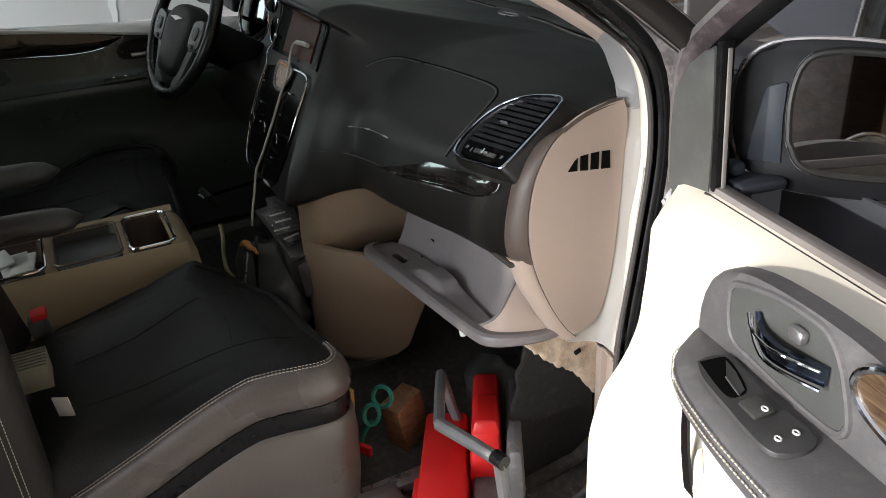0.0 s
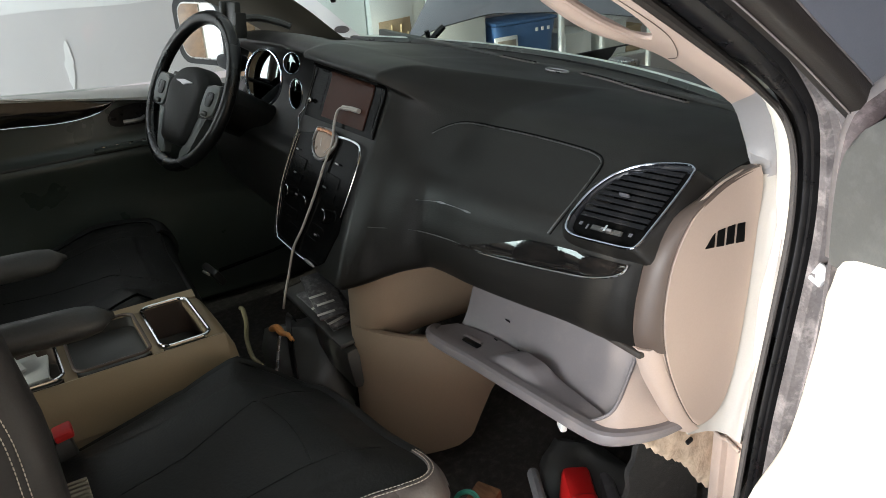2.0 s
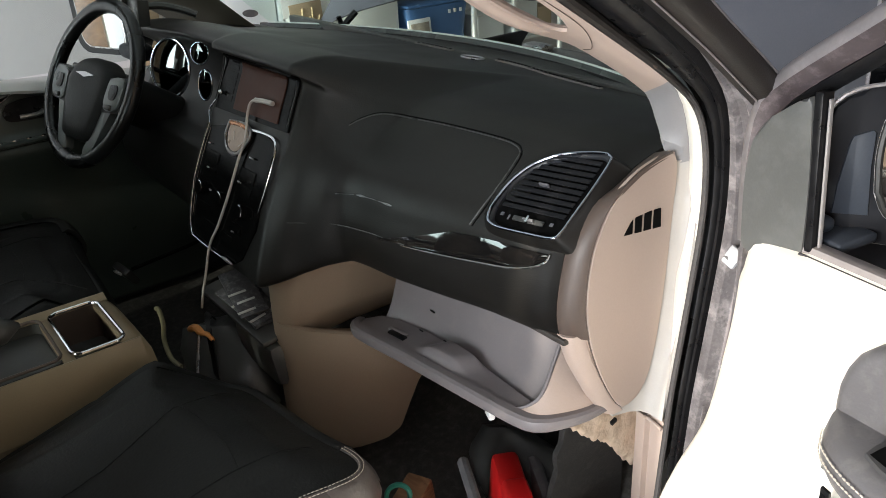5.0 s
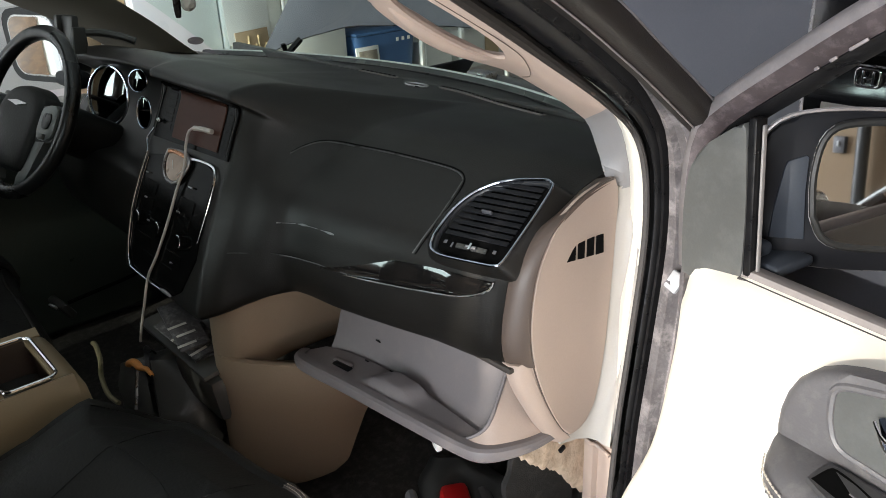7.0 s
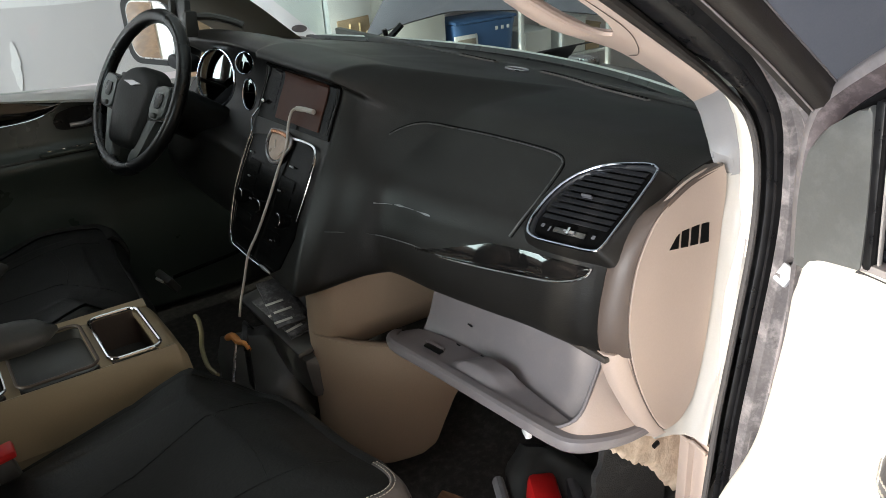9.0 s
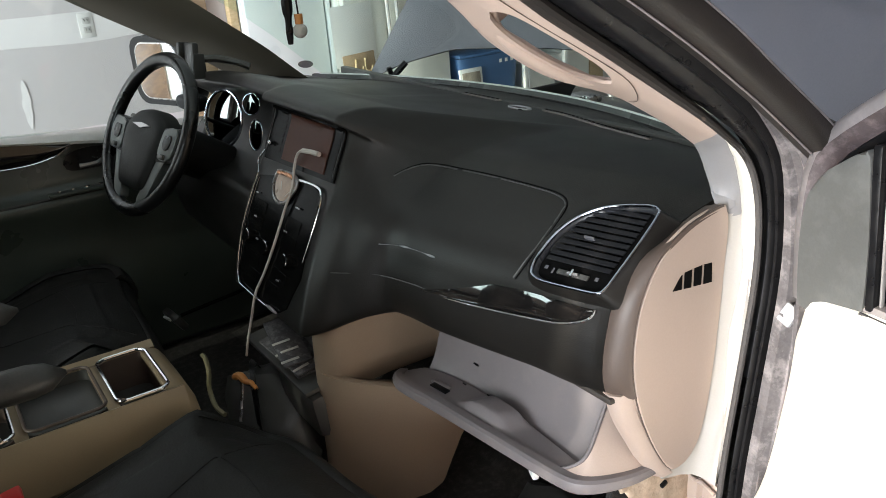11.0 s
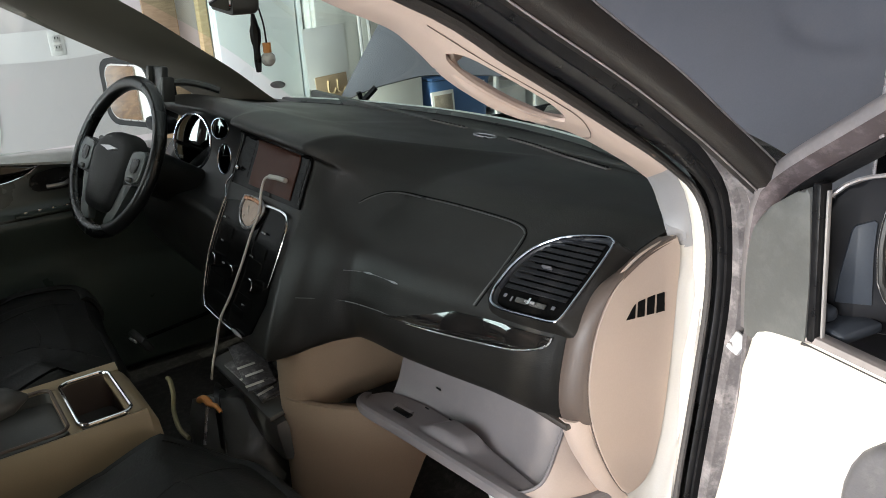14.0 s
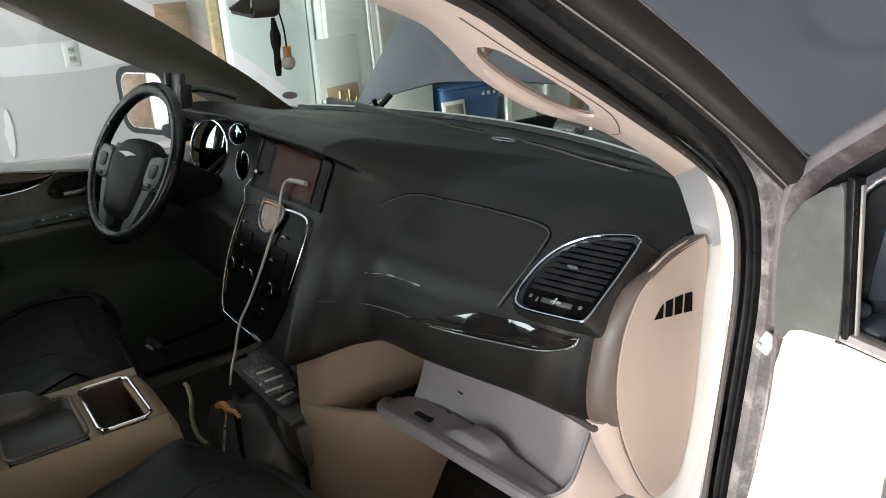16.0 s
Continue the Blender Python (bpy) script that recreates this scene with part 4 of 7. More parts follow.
# cream strip puts in the sunlit stretch of trim, tapering out where shade begins
lip_rows = jamb([(.770, .012), (.776, .003), (.796, -.005), (.800, .004)], 27, 48)
for i, r in enumerate(lip_rows[-6:]):
    for j in range(3):
        r[j] = r[j].lerp(r[3], (i + .6) / 6.6)
for i, r in enumerate(lip_rows[:5]):
    for j in range(3):
        r[j] = r[3].lerp(r[j], (i + .4) / 5.4)
part("sunlit_lip", made(sheet, lip_rows, .004), CREAM, van, "cream strip for the sunlit trim along the door opening", 60)
# bumpy weatherstrip
bumps = []
for i, r in enumerate(curve_pts([q[0] for q in jamb([(.806, -.002)], 28, 90)], 420)):
    bumps.append(r)
part("weatherstrip", made(tube, bumps, .0046, 8, None, [1 + .03 * (i % 2) + .03 * noise.noise((i * .11, 2, 5)) for i in range(420)]), RUBBER_GREY, van, "grey ribbed rubber weatherstrip")
part("upper_weatherstrip", made(tube, [r[0] for r in jamb([(.806, -.002)], 0, 33)], .0080, 10, None, [1 - .055 * max(0, i - 23) for i in range(33)]), DARK_STRIP, van, "brown-black rubber weatherstrip")
part("door_seal", made(sheet, jamb_blend([(.800, .006), (.824, .004), (.838, .008), (.844, .022), (.850, .012), (.862, .010), (.868, .022)], [(.812, .010), (.815, .004), (.819, .006), (.821, .014), (.823, .008), (.827, .008), (.829, .018)]), .004), RUBBER, van, "black double door seal", 60)
part("seal_line", made(tube, [r[0] for r in jamb_blend([(.846, .020)], [(.822, .0135)], 24, 90)], .0012, 6), FRAME_GREY, van)
jamb_rows = jamb_blend([(.868, .022), (.872, .014), (.880, .014), (.886, .024), (.892, .026), (.902, .018), (.908, .026)], [(.829, .018), (.834, .010), (.848, .009), (.858, .022), (.882, .024), (.892, .016), (.908, .026)], 24, 90)
for i, r in enumerate(jamb_rows[:14]):
    for j in range(1, 7):
        r[j] = r[0].lerp(r[j], ((i + .3) / 14) ** 1.3)
part("jamb", made(sheet, jamb_rows, .006), DUSTY, van, "dusty scuffed door jamb", 40)
part("bright_lip", made(tube, [r[0] for r in jamb_blend([(.872, .0235)], [(.862, .0225)], 0, 46)], .0026, 6), LIP_BRIGHT, van, "worn bright lip beside the seal")
strip_in = curve_pts([(0, y, z) for y, z in ((-.62, 1.600), (-.42, 1.552), (-.230, 1.470), (-.123, 1.408), (.009, 1.331), (.103, 1.270), (.147, 1.240), (.217, 1.189), (.262, 1.156))], 44)
strip_out = curve_pts([(0, y, z) for y, z in ((-.56, 1.632), (-.36, 1.570), (-.170, 1.480), (-.054, 1.407), (.060, 1.337), (.131, 1.287), (.213, 1.230), (.261, 1.195), (.300, 1.166))], 44)
rows = []
for a, b in zip(strip_in, strip_out):
    rows.append([Vector((x, a.y + (b.y - a.y) * k, a.z + (b.z - a.z) * k)) for x, k in ((.872, -.06), (.884, .0), (.898, .10), (.905, .35), (.906, .70), (.902, 1.0), (.888, 1.12))])
part("pillar_applique", made(sheet, rows, .004), DARK_STRIP, van, "textured dark pillar strip", 50)
part("applique_edge", made(tube, [r[5] + Vector((.001, 0, .001)) for r in rows], .0012, 6), FRAME_GREY, van)
part("applique_lip", made(tube, [r[1] + Vector((.001, -.001, -.001)) for r in rows], .0012, 6), LIP_BRIGHT, van, "worn bright lip")
part("pillar_channel", made(sheet, jamb([(.790, .016), (.830, .024), (.884, .030)], 0, 44), .004), RUBBER, van, "", 60)
part("rocker", made(sheet, jamb([(.800, .004), (.830, .03), (.900, .05), (.930, .09), (.925, .20)], 72, 90), .008), CHARCOAL, van, "", 50)
part("sill_plate", made(block, (.735, -.38, .342), (.10, .95, .016), .005), SATIN, van, "scuffed metal sill plate")
post = part("hinge_post", made(sheet, [[(.704, .290, z), (.744, .232, z), (.761, .226, z), (.766, .226, z), (.769, .236, z), (.798, .232, z)] for z in span(.34, .643, 8)], .006), TAN, van, "tan kick trim at the hinge post", 30)
part("post_lip", made(tube, curve_pts([(.746, .228, .643), (.764, .222, .642), (.770, .229, .638), (.798, .226, .633)], 16), .0032, 8), TAN, post)
hinge = part("upper_hinge", made(block, (.861, .266, .944), (.022, .008, .028), .003, pose(0, 0, 0, -24, 16, -10), 2), HINGE_SUNLIT, van, "dusty door hinge, paled for the sun's glare")
part("hinge_barrel", made(tube, [(.878, .266, .908), (.877, .266, .940), (.876, .266, .964)], .0075, 12), DUSTY, hinge)
part("hinge_leaf", made(block, (.895, .258, .934), (.036, .010, .036), .003, pose(0, 0, 0, 0, 20, -12), 2), DUSTY, hinge)
part("bolt", made(tube, [(.854, .266, .940), (.853, .261, .940)], .005, 6), DUSTY, hinge)
for xa, off, a, b in ((.852, .0085, 47, 70), (.866, .018, 45, 74), (.884, .022, 44, 68)):
    part("pressed_ridge", made(tube, [r[0] + Vector((.004 * math.sin(i * .23 + xa * 90), 0, 0)) for i, r in enumerate(jamb([(xa, off)], a, b))], .0034, 8, None, [min(1, .15 + .2 * i, .15 + .2 * (b - a - 1 - i)) for i in range(b - a)]), DUSTY, van)
part("lower_hinge", made(block, (.905, .235, .66), (.050, .050, .052), .008, pose(0, 0, 0, 0, 0, -10)), DUSTY, van)
part("door_check", made(block, (.930, .225, .80), (.09, .016, .022), .003, pose(0, 0, 0, 0, 0, -12)), SATIN, van)

# A-pillar trims on both sides, mirrored, with the grab handle on the passenger's
NP = 150
PILLAR_STATIONS = [  # outer edge (y, z) beside the door seal, inner edge (x, y, z) beside the windscreen
    ((-.62, 1.585), (.600, -.560, 1.565)), ((-.42, 1.535), (.650, -.360, 1.497)), ((-.300, 1.480), (.680, -.250, 1.450)), ((-.244, 1.450), (.692, -.180, 1.416)),
    ((-.195, 1.428), (.698, -.130, 1.392)), ((-.156, 1.409), (.702, -.106, 1.366)), ((-.117, 1.385), (.702, -.078, 1.335)), ((-.080, 1.361), (.702, -.043, 1.309)), ((-.044, 1.340), (.702, .001, 1.283)),
    ((-.002, 1.315), (.703, .052, 1.264)), ((.041, 1.288), (.704, .112, 1.245)), ((.088, 1.259), (.707, .161, 1.217)), ((.140, 1.226), (.716, .200, 1.184)), ((.185, 1.194), (.727, .227, 1.158))]
side_edge = curve_pts([(.798, y, z) for (y, z), _ in PILLAR_STATIONS], NP)
glass_edge = curve_pts([g for _, g in PILLAR_STATIONS], NP)


def on_row(row, s):
    """The point at share s along a row of points."""
    k = min(max(s, 0), 1) * (len(row) - 1)
    i = min(int(k), len(row) - 2)
    return row[i].lerp(row[i + 1], k - i)


def holed(bm, rows, col, thick):
    """A sheet that is open between columns col and col + 1 wherever these lie apart."""
    vs = [[bm.verts.new(p) for p in r] for r in rows]
    for i in range(len(vs) - 1):
        for j in range(len(vs[0]) - 1):
            if j != col:
                bm.faces.new((vs[i][j], vs[i + 1][j], vs[i + 1][j + 1], vs[i][j + 1]))
    bmesh.ops.remove_doubles(bm, verts=bm.verts[:], dist=1e-5)
    bmesh.ops.recalc_face_normals(bm, faces=bm.faces[:])
    bmesh.ops.solidify(bm, geom=bm.faces[:], thickness=-thick)


for sx in (1, -1):
    if sx > 0:
        rows = []
        for a, b in zip(glass_edge, side_edge):
            b = Vector((.798, b.y, b.z))
            bow = max(.15, min(1, ((a - b).length - .084) / .030))
            mid = (a + b) / 2 + Vector((-.010, -.016, -.012)) * bow
            rows.append(curve_pts([a + Vector((.012, .020, .012)), a, a.lerp(mid, .5) + Vector((-.004, -.007, -.004)) * bow, mid, mid.lerp(b, .5) + Vector((.004, -.006, -.004)) * bow, b], 41))
        # the grip's opening: a long rounded slot between the trim and the handle
        g0, g1 = next(i for i, b in enumerate(side_edge) if b.y > -.128), next(i for i, b in enumerate(side_edge) if b.y > .030)
        share = [(i - g0) / (g1 - g0) for i in range(NP)]
        gap = [.128 * max(0.0, 1 - abs(2 * u - 1) ** 3.2) ** .5 if 0 < u < 1 else 0 for u in share]
        lean = [.265 - .01 * min(max(u, 0), 1) for u in share]
        front = [.31 * min(1, g / .08) for g in gap]
        skin = [[on_row(r, q) for q in span(f, 1 - m - g, 26) + span(1 - m + g, 1, 18)] for r, g, m, f in zip(rows, gap, lean, front)]
        pil = part("a_pillar_trim", made(holed, skin, 25, .004), PILLAR_TAN, van, "tan A-pillar trim with a moulded grip", 60)
        grip = [on_row(rows[i], 1 - lean[i] - gap[i] - .13) + Vector((.003, .0055, .003)) * (1 + max(0, g0 + 4 - i, i - g1 + 4) * .25) for i in range(g0 - 1, g1 + 2)]
        part("grab_handle", made(tube, grip, .0100, 16, .0100, [.30 + .70 * min(1, i / 10, (len(grip) - 1 - i) / 10) for i in range(len(grip))]), PILLAR_TAN, pil, "moulded tan grab handle")
        part("seam", made(tube, curve_pts([on_row(rows[i], q) + Vector((-.0008, -.0016, -.0008)) for i, q in ((g0 - 6, .88), (g0 + 6, .895), (g1 - 8, .91), (g1 + 1, .90), (g1 + 6, .83), (g1 + 9, .70), (g1 + 9, .55))], 60), .00045, 6), TAN_DEEP, pil)
        foot_in = curve_pts([(.727, .227, 1.158), (.730, .236, 1.142), (.733, .243, 1.122), (.736, .252, 1.098), (.741, .251, 1.086), (.751, .246, 1.076), (.756, .244, 1.060)], 26)
        foot_out = curve_pts([(.798, .185, 1.194), (.792, .220, 1.170), (.784, .243, 1.143), (.778, .260, 1.116), (.775, .268, 1.092), (.774, .272, 1.074), (.774, .272, 1.060)], 26)
        rows_f = [rows[-1]]
        for k, (a, b) in enumerate(zip(foot_in[1:], foot_out[1:])):
            bow = .15
            mid = (a + b) / 2 + Vector((-.010, -.016, -.012)) * bow
            rows_f.append(curve_pts([a + Vector((.012, .020, .012)), a, a.lerp(mid, .5) + Vector((-.004, -.007, -.004)) * bow, mid, mid.lerp(b, .5) + Vector((.004, -.006, -.004)) * bow, b], 41))
        part("pillar_foot", made(sheet, rows_f, .004), PILLAR_SHADE, van, "lower pillar trim, greyed for shade", 60)
        part("trim_clip", made(block, inner[28] + Vector((.808, -.004, -.002)), (.006, .014, .006), .002, pose(0, 0, 0, -42), 2), TAN_DEEP, pil, "small brown trim clip")
    else:
        low = curve_pts([(-.745, -.62, 1.585), (-.765, -.299, 1.401), (-.765, -.177, 1.326), (-.765, -.042, 1.245), (-.768, .03, 1.205), (-.772, .18, 1.100), (-.775, .25, 1.030)], 40)
        high = curve_pts([(-.63, -.45, 1.640), (-.69, -.30, 1.552), (-.70, -.151, 1.450), (-.70, -.073, 1.394), (-.70, .026, 1.325), (-.70, .159, 1.222), (-.70, .231, 1.165), (-.70, .306, 1.097), (-.705, .375, 1.040)], 40)
        rows = [[a + Vector((-.03, -.02, -.01)), a, a.lerp(b, .33) + Vector((.016, -.006, 0)), a.lerp(b, .67) + Vector((.016, 0, .002)), b, b + Vector((-.03, .02, -.03))] for a, b in zip(low, high)]
        part("a_pillar_trim", made(sheet, rows, .006), DRIVER_TRIM_SHADE, van, "A-pillar trim in the driver's corner, coloured for shade", 60)
    # outer skin of the pillar and fender
    part("fender", made(sheet, [[Vector((sx * x, y, z)) for y in span(.33, 1.55, 8)] for x, z in ((.80, .875), (.885, .855), (.93, .80), (.945, .68), (.94, .40))], .006, sx < 0), CHARCOAL, van, "dark charcoal front fender")

# windscreen, cowl, wipers
rows = []
for f in span(0, 1, 14):
    line = []
    for x in span(-.755, .755, 25):
        lo, hi = Vector((x, base_y(x) + .015, 1.044)), Vector((x * .88, -.46 - .10 * x * x, 1.590))
        line.append(lo.lerp(hi, f) + Vector((0, .06, .05)) * math.sin(math.pi * f))
    rows.append(line)
bm = bmesh.new()
vs = [[bm.verts.new(p) for p in r] for r in rows]
for a, b in zip(vs, vs[1:]):
    for i in range(len(a) - 1):
        bm.faces.new((a[i], a[i + 1], b[i + 1], b[i]))
screen_pane = part("windscreen", bm, WINDSCREEN, van, "tinted curved windscreen", 60)
screen_pane.visible_shadow = False
part("windscreen_frit", made(sheet, [[Vector((x, base_y(x) + dy, 1.049 + dz)) for dy, dz in ((-.016, -.001), (-.002, .002), (.008, .007))] for x in span(-.75, .75, 30)], .002), RUBBER, van, "", 60)
part("cowl", made(sheet, [[Vector((x, base_y(x) + dy, z)) for dy, z in ((.006, 1.050), (.010, 1.058), (.017, 1.058), (.024, 1.046), (.10, .98))] for x in span(-.80, .80, 40)], .006), COWL, van, "dark cowl panel", 60)
# white tube added as the bright reflected line above the dark cowl
part("cowl_reflection", made(tube, [Vector((x, base_y(x) + .012, 1.0625)) for x in span(-.78, .78, 40)], .0034, 8), SHELF_WHITE, van, "white tube for the reflected line along the cowl")
for x0, x1 in ((-.10, .45), (-.62, -.10)):
    part("wiper", made(tube, curve_pts([(x0, base_y(x0) + .055, 1.040), ((x0 + x1) / 2, base_y((x0 + x1) / 2) + .045, 1.048), (x1, base_y(x1) + .03, 1.046)], 20), .005, 6), RUBBER, van)
part("wiper_pivot", made(block, (.06, base_y(.06) + .055, 1.056), (.07, .04, .020), .008), SATIN, van, "pale wiper pivot cap")

# raised hood with a hinge bracket
HT = radians(56)
pressing = lerp_table([(.40, 1.46), (.45, 1.36), (.51, 1.282), (.545, 1.258), (.577, 1.246), (.633, 1.240), (.694, 1.247), (.748, 1.262), (.80, 1.28)])


def hood_pt(s, v, up=0.0):
    """A point of the raised hood: s across (-1 to 1), v metres from its rear edge."""
    x = s * (.85 - .28 * v + .08 * v * v)
    y0, z0 = .82 - .16 * s * s - .06 * s ** 8, 1.112 - .060 * s * s - .052 * s ** 8
    z = z0 + v * math.sin(HT)
    out = .045 * (1 - s * s) + .012 * math.exp(-((abs(s) - .62) / .10) ** 2) + .03 * math.sin(math.pi * v) - up
    if x > .40:
        out -= .007 / (1 + math.exp(-(z - pressing(x)) / .004)) * min(1, (x - .40) / .12)
    return Vector((x, y0 + v * math.cos(HT) - out * math.sin(HT), z + out * math.cos(HT)))


hood = part("hood", made(sheet, [[hood_pt(s, v) for s in span(-1, 1, 90)] for v in span(0, 1.0, 84)], .006), CHARCOAL, van, "dark charcoal hood standing open", 60)
part("hood_edge", made(tube, [hood_pt(1, v) + Vector((.003, 0, 0)) for v in span(0, 1, 24)], .0030, 6), SATIN, hood, "bright rim of the hood panel")
part("hood_seam", made(tube, [hood_pt(-.84, v, .003) for v in span(.16, .36, 8)], .0018, 6), SATIN, hood)
for sx in (-1, 1):
    part("hood_hinge", made(tube, curve_pts([(sx * .72, .56, .97), (sx * .70, .60, 1.02), (sx * .68, .65, 1.07)], 8), .010, 6), RUBBER, hood)
    part("hinge_link", made(tube, [(sx * .69, .66, 1.00), (sx * .70, .61, 1.03), (sx * .70, .60, 1.06)], .008, 6), RUBBER, hood)

# roof, headliner, floor, rear shell and the other side
part("roof", made(sheet, [[(x, y, 1.665 - .05 * x * x) for x in span(-.78, .78, 9)] for y in span(-.50, -3.1, 8)], .03, True), CHARCOAL, van)
part("headliner", made(sheet, [[(x, y, 1.60 - .04 * x * x) for x in span(-.74, .74, 9)] for y in span(-.55, -3.0, 8)], .012), PILLAR_TAN, van, "tan headliner")
part("floor_pan", made(block, (0, -1.35, .31), (1.74, 3.4, .05), .01), FLOOR_CARPET, van, "black carpeted floor")
part("toe_board", made(sheet, [[(x, y, z) for x in span(-.80, .72, 8)] for y, z in ((.02, .335), (.22, .36), (.34, .44), (.42, .56), (.45, .80))], .012, True), FLOOR_CARPET, van, "", 60)
part("left_lower_body", made(block, (-.875, -.45, .60), (.05, 1.5, .60), .01), CHARCOAL, van)
part("firewall", made(block, (0, .50, .72), (1.6, .02, .70), .004), BLACK_PLASTIC, van)
part("quarter_side", made(block, (.825, -2.05, .85), (.04, 2.1, .95), .02), CHARCOAL, van, "closed sliding door side")
part("b_pillar", made(block, (.812, -.99, 1.10), (.066, .17, 1.20), .03), CHARCOAL, van)
part("b_pillar_trim", made(block, (.762, -.99, 1.10), (.03, .20, 1.10), .012), PILLAR_TAN, van)
# rear panes and tailgate are unseen, added and tinted to shape the cabin's light
part("rear_window", made(block, (.815, -2.05, 1.46), (.012, 2.05, .30), .004), CLEAR_SIDE, van, "sliding door window")
part("rear_window", made(block, (-.865, -2.05, 1.36), (.012, 2.05, .50), .004), SIDE_GLASS, van, "lightly tinted rear side window")
part("tailgate", made(block, (0, -3.10, .68), (1.7, .06, .82), .02), PILLAR_TAN, van, "lower half of the tailgate")
part("tailgate_header", made(block, (0, -3.06, 1.58), (1.6, .06, .12), .02), PILLAR_TAN, van)
for sx in (-1, 1):
    part("tailgate_post", made(block, (sx * .78, -3.09, 1.30), (.14, .06, .46), .02), PILLAR_TAN, van)
part("tailgate_glass", made(block, (0, -3.09, 1.305), (1.44, .008, .44), .002), PRIVACY, van, "tinted tailgate window")
part("left_side", made(block, (-.88, -2.05, .72), (.06, 2.1, .80), .02), TAN, van)
part("left_b_pillar", made(block, (-.82, -.99, 1.15), (.08, .16, .95), .02), PILLAR_TAN, van)

# engine bay, nose and wheels
part("engine_cover", made(block, (0, 1.02, .60), (1.30, .78, .30), .05, None, 3), BLACK_PLASTIC, van, "black plastic engine cover")
part("front_bumper", made(block, (0, 1.60, .52), (1.86, .22, .52), .08, None, 4), CHARCOAL, van)
for sx in (-1, 1):
    for y in (1.00, -2.15):
        tyre = part("wheel", made(tube, [(sx * .74, y, .335), (sx * .76, y, .335), (sx * .92, y, .335), (sx * .94, y, .335)], .335, 32, None, [.94, 1, 1, .94]), RUBBER, van)
        part("rim", made(tube, [(sx * .925, y, .335), (sx * .945, y, .335)], .215, 28), SATIN, tyre)
# torn insulation pad over the black carpet of the kick panel
part("kick_panel", made(sheet, [[(.698, y, z) for y in span(.050 + .22 * max(0, z - .34) + .012 * noise.noise((z * 30, 1, 4)), .262, 8)] for z in span(.335, .70, 24)], .01), CARPET, van, "black carpeted kick panel", 60)
pad = thing("insulation_pad", (.70, .24, .58), "torn beige insulation pad exposed under the dash end", "insulation")
torn = lerp_table([(.085, .668), (.105, .652), (.145, .610), (.180, .578), (.212, .556), (.262, .490), (.300, .450)])
rows = []
for i, y in enumerate(span(.085, .300, 44)):
    low = torn(y) + .007 * noise.noise((i * .5, 3, 1)) + .004 * noise.noise((i * 1.3, 3, 7))
    rows.append([Vector((.706 - .006 * noise.noise((y * 30, z * 30, 1)) - (.006 if k == 0 else 0), y, z)) for k, z in enumerate(span(low, .705, 12))])
part("foam", made(sheet, rows, .006), INSULATION, pad, "", 60)
part("foam_hole", made(block, (.712, .215, .605), (.006, .014, .008), .002, pose(0, 0, 0, 20), 2), RUBBER, pad, "small dark hole")


# ---- seats ----
def dashes(bm, pts, r, step=.0062, fill=.72):
    """A row of short stitches along a line."""
    pts = [Vector(p) for p in pts]
    total = sum((b - a).length for a, b in zip(pts, pts[1:]))
    fine = curve_pts(pts, max(4, int(total / step) * 4 + 1))
    for i in range(0, len(fine) - 4, 4):
        a, b = fine[i], fine[i].lerp(fine[i + 4], fill)
        tube(bm, [a, (a + b) / 2 + Vector((0, 0, r * .3)), b], r, 5, None, [.6, 1, .6])


def backrest(bm, x0, x1, y, z0, h, lean, thick=.12):
    rings = []
    for i in range(25):
        t = i / 24
        z = z0 + h * t
        w = (x1 - x0) / 2 * (1 - .12 * t ** 3)
        yy = y - lean * t
        c = (x0 + x1) / 2
        k = thick * (1 - .35 * t)
        ring = curve_pts([(a, b, 0) for a, b in ((-1, .22), (-.96, .50), (-.80, .46), (-.5, .25), (0, .20), (.5, .25), (.80, .46), (.96, .50), (1, .22), (1, -.45), (.8, -.55), (0, -.6), (-.8, -.55), (-1, -.45), (-1, .22))], 43)[:-1]
        rings.append([Vector((c + p.x * w, yy + p.y * k, z)) for p in ring])
    loft(bm, rings)


EDGE = [(.618, -.690), (.618, -.600), (.618, -.500), (.617, -.400), (.620, -.310), (.622, -.250), (.612, -.213), (.570, -.200), (.455, -.214), (.320, -.216), (.240, -.222), (.190, -.244), (.166, -.290), (.162, -.380), (.162, -.520), (.162, -.690)]
edge_drop = lerp_table([(-.69, .135), (-.60, .102), (-.515, .067), (-.478, .050), (-.432, .031), (-.385, .014), (-.350, .004), (-.30, .000), (-.25, .000), (-.205, .004)])
front_fall = lerp_table([(.162, .090), (.24, .072), (.39, .046), (.51, .030), (.622, .012)])
top_drop = lerp_table([(-.69, .050), (-.50, .040), (-.36, .012), (-.28, .0), (-.20, .004)])


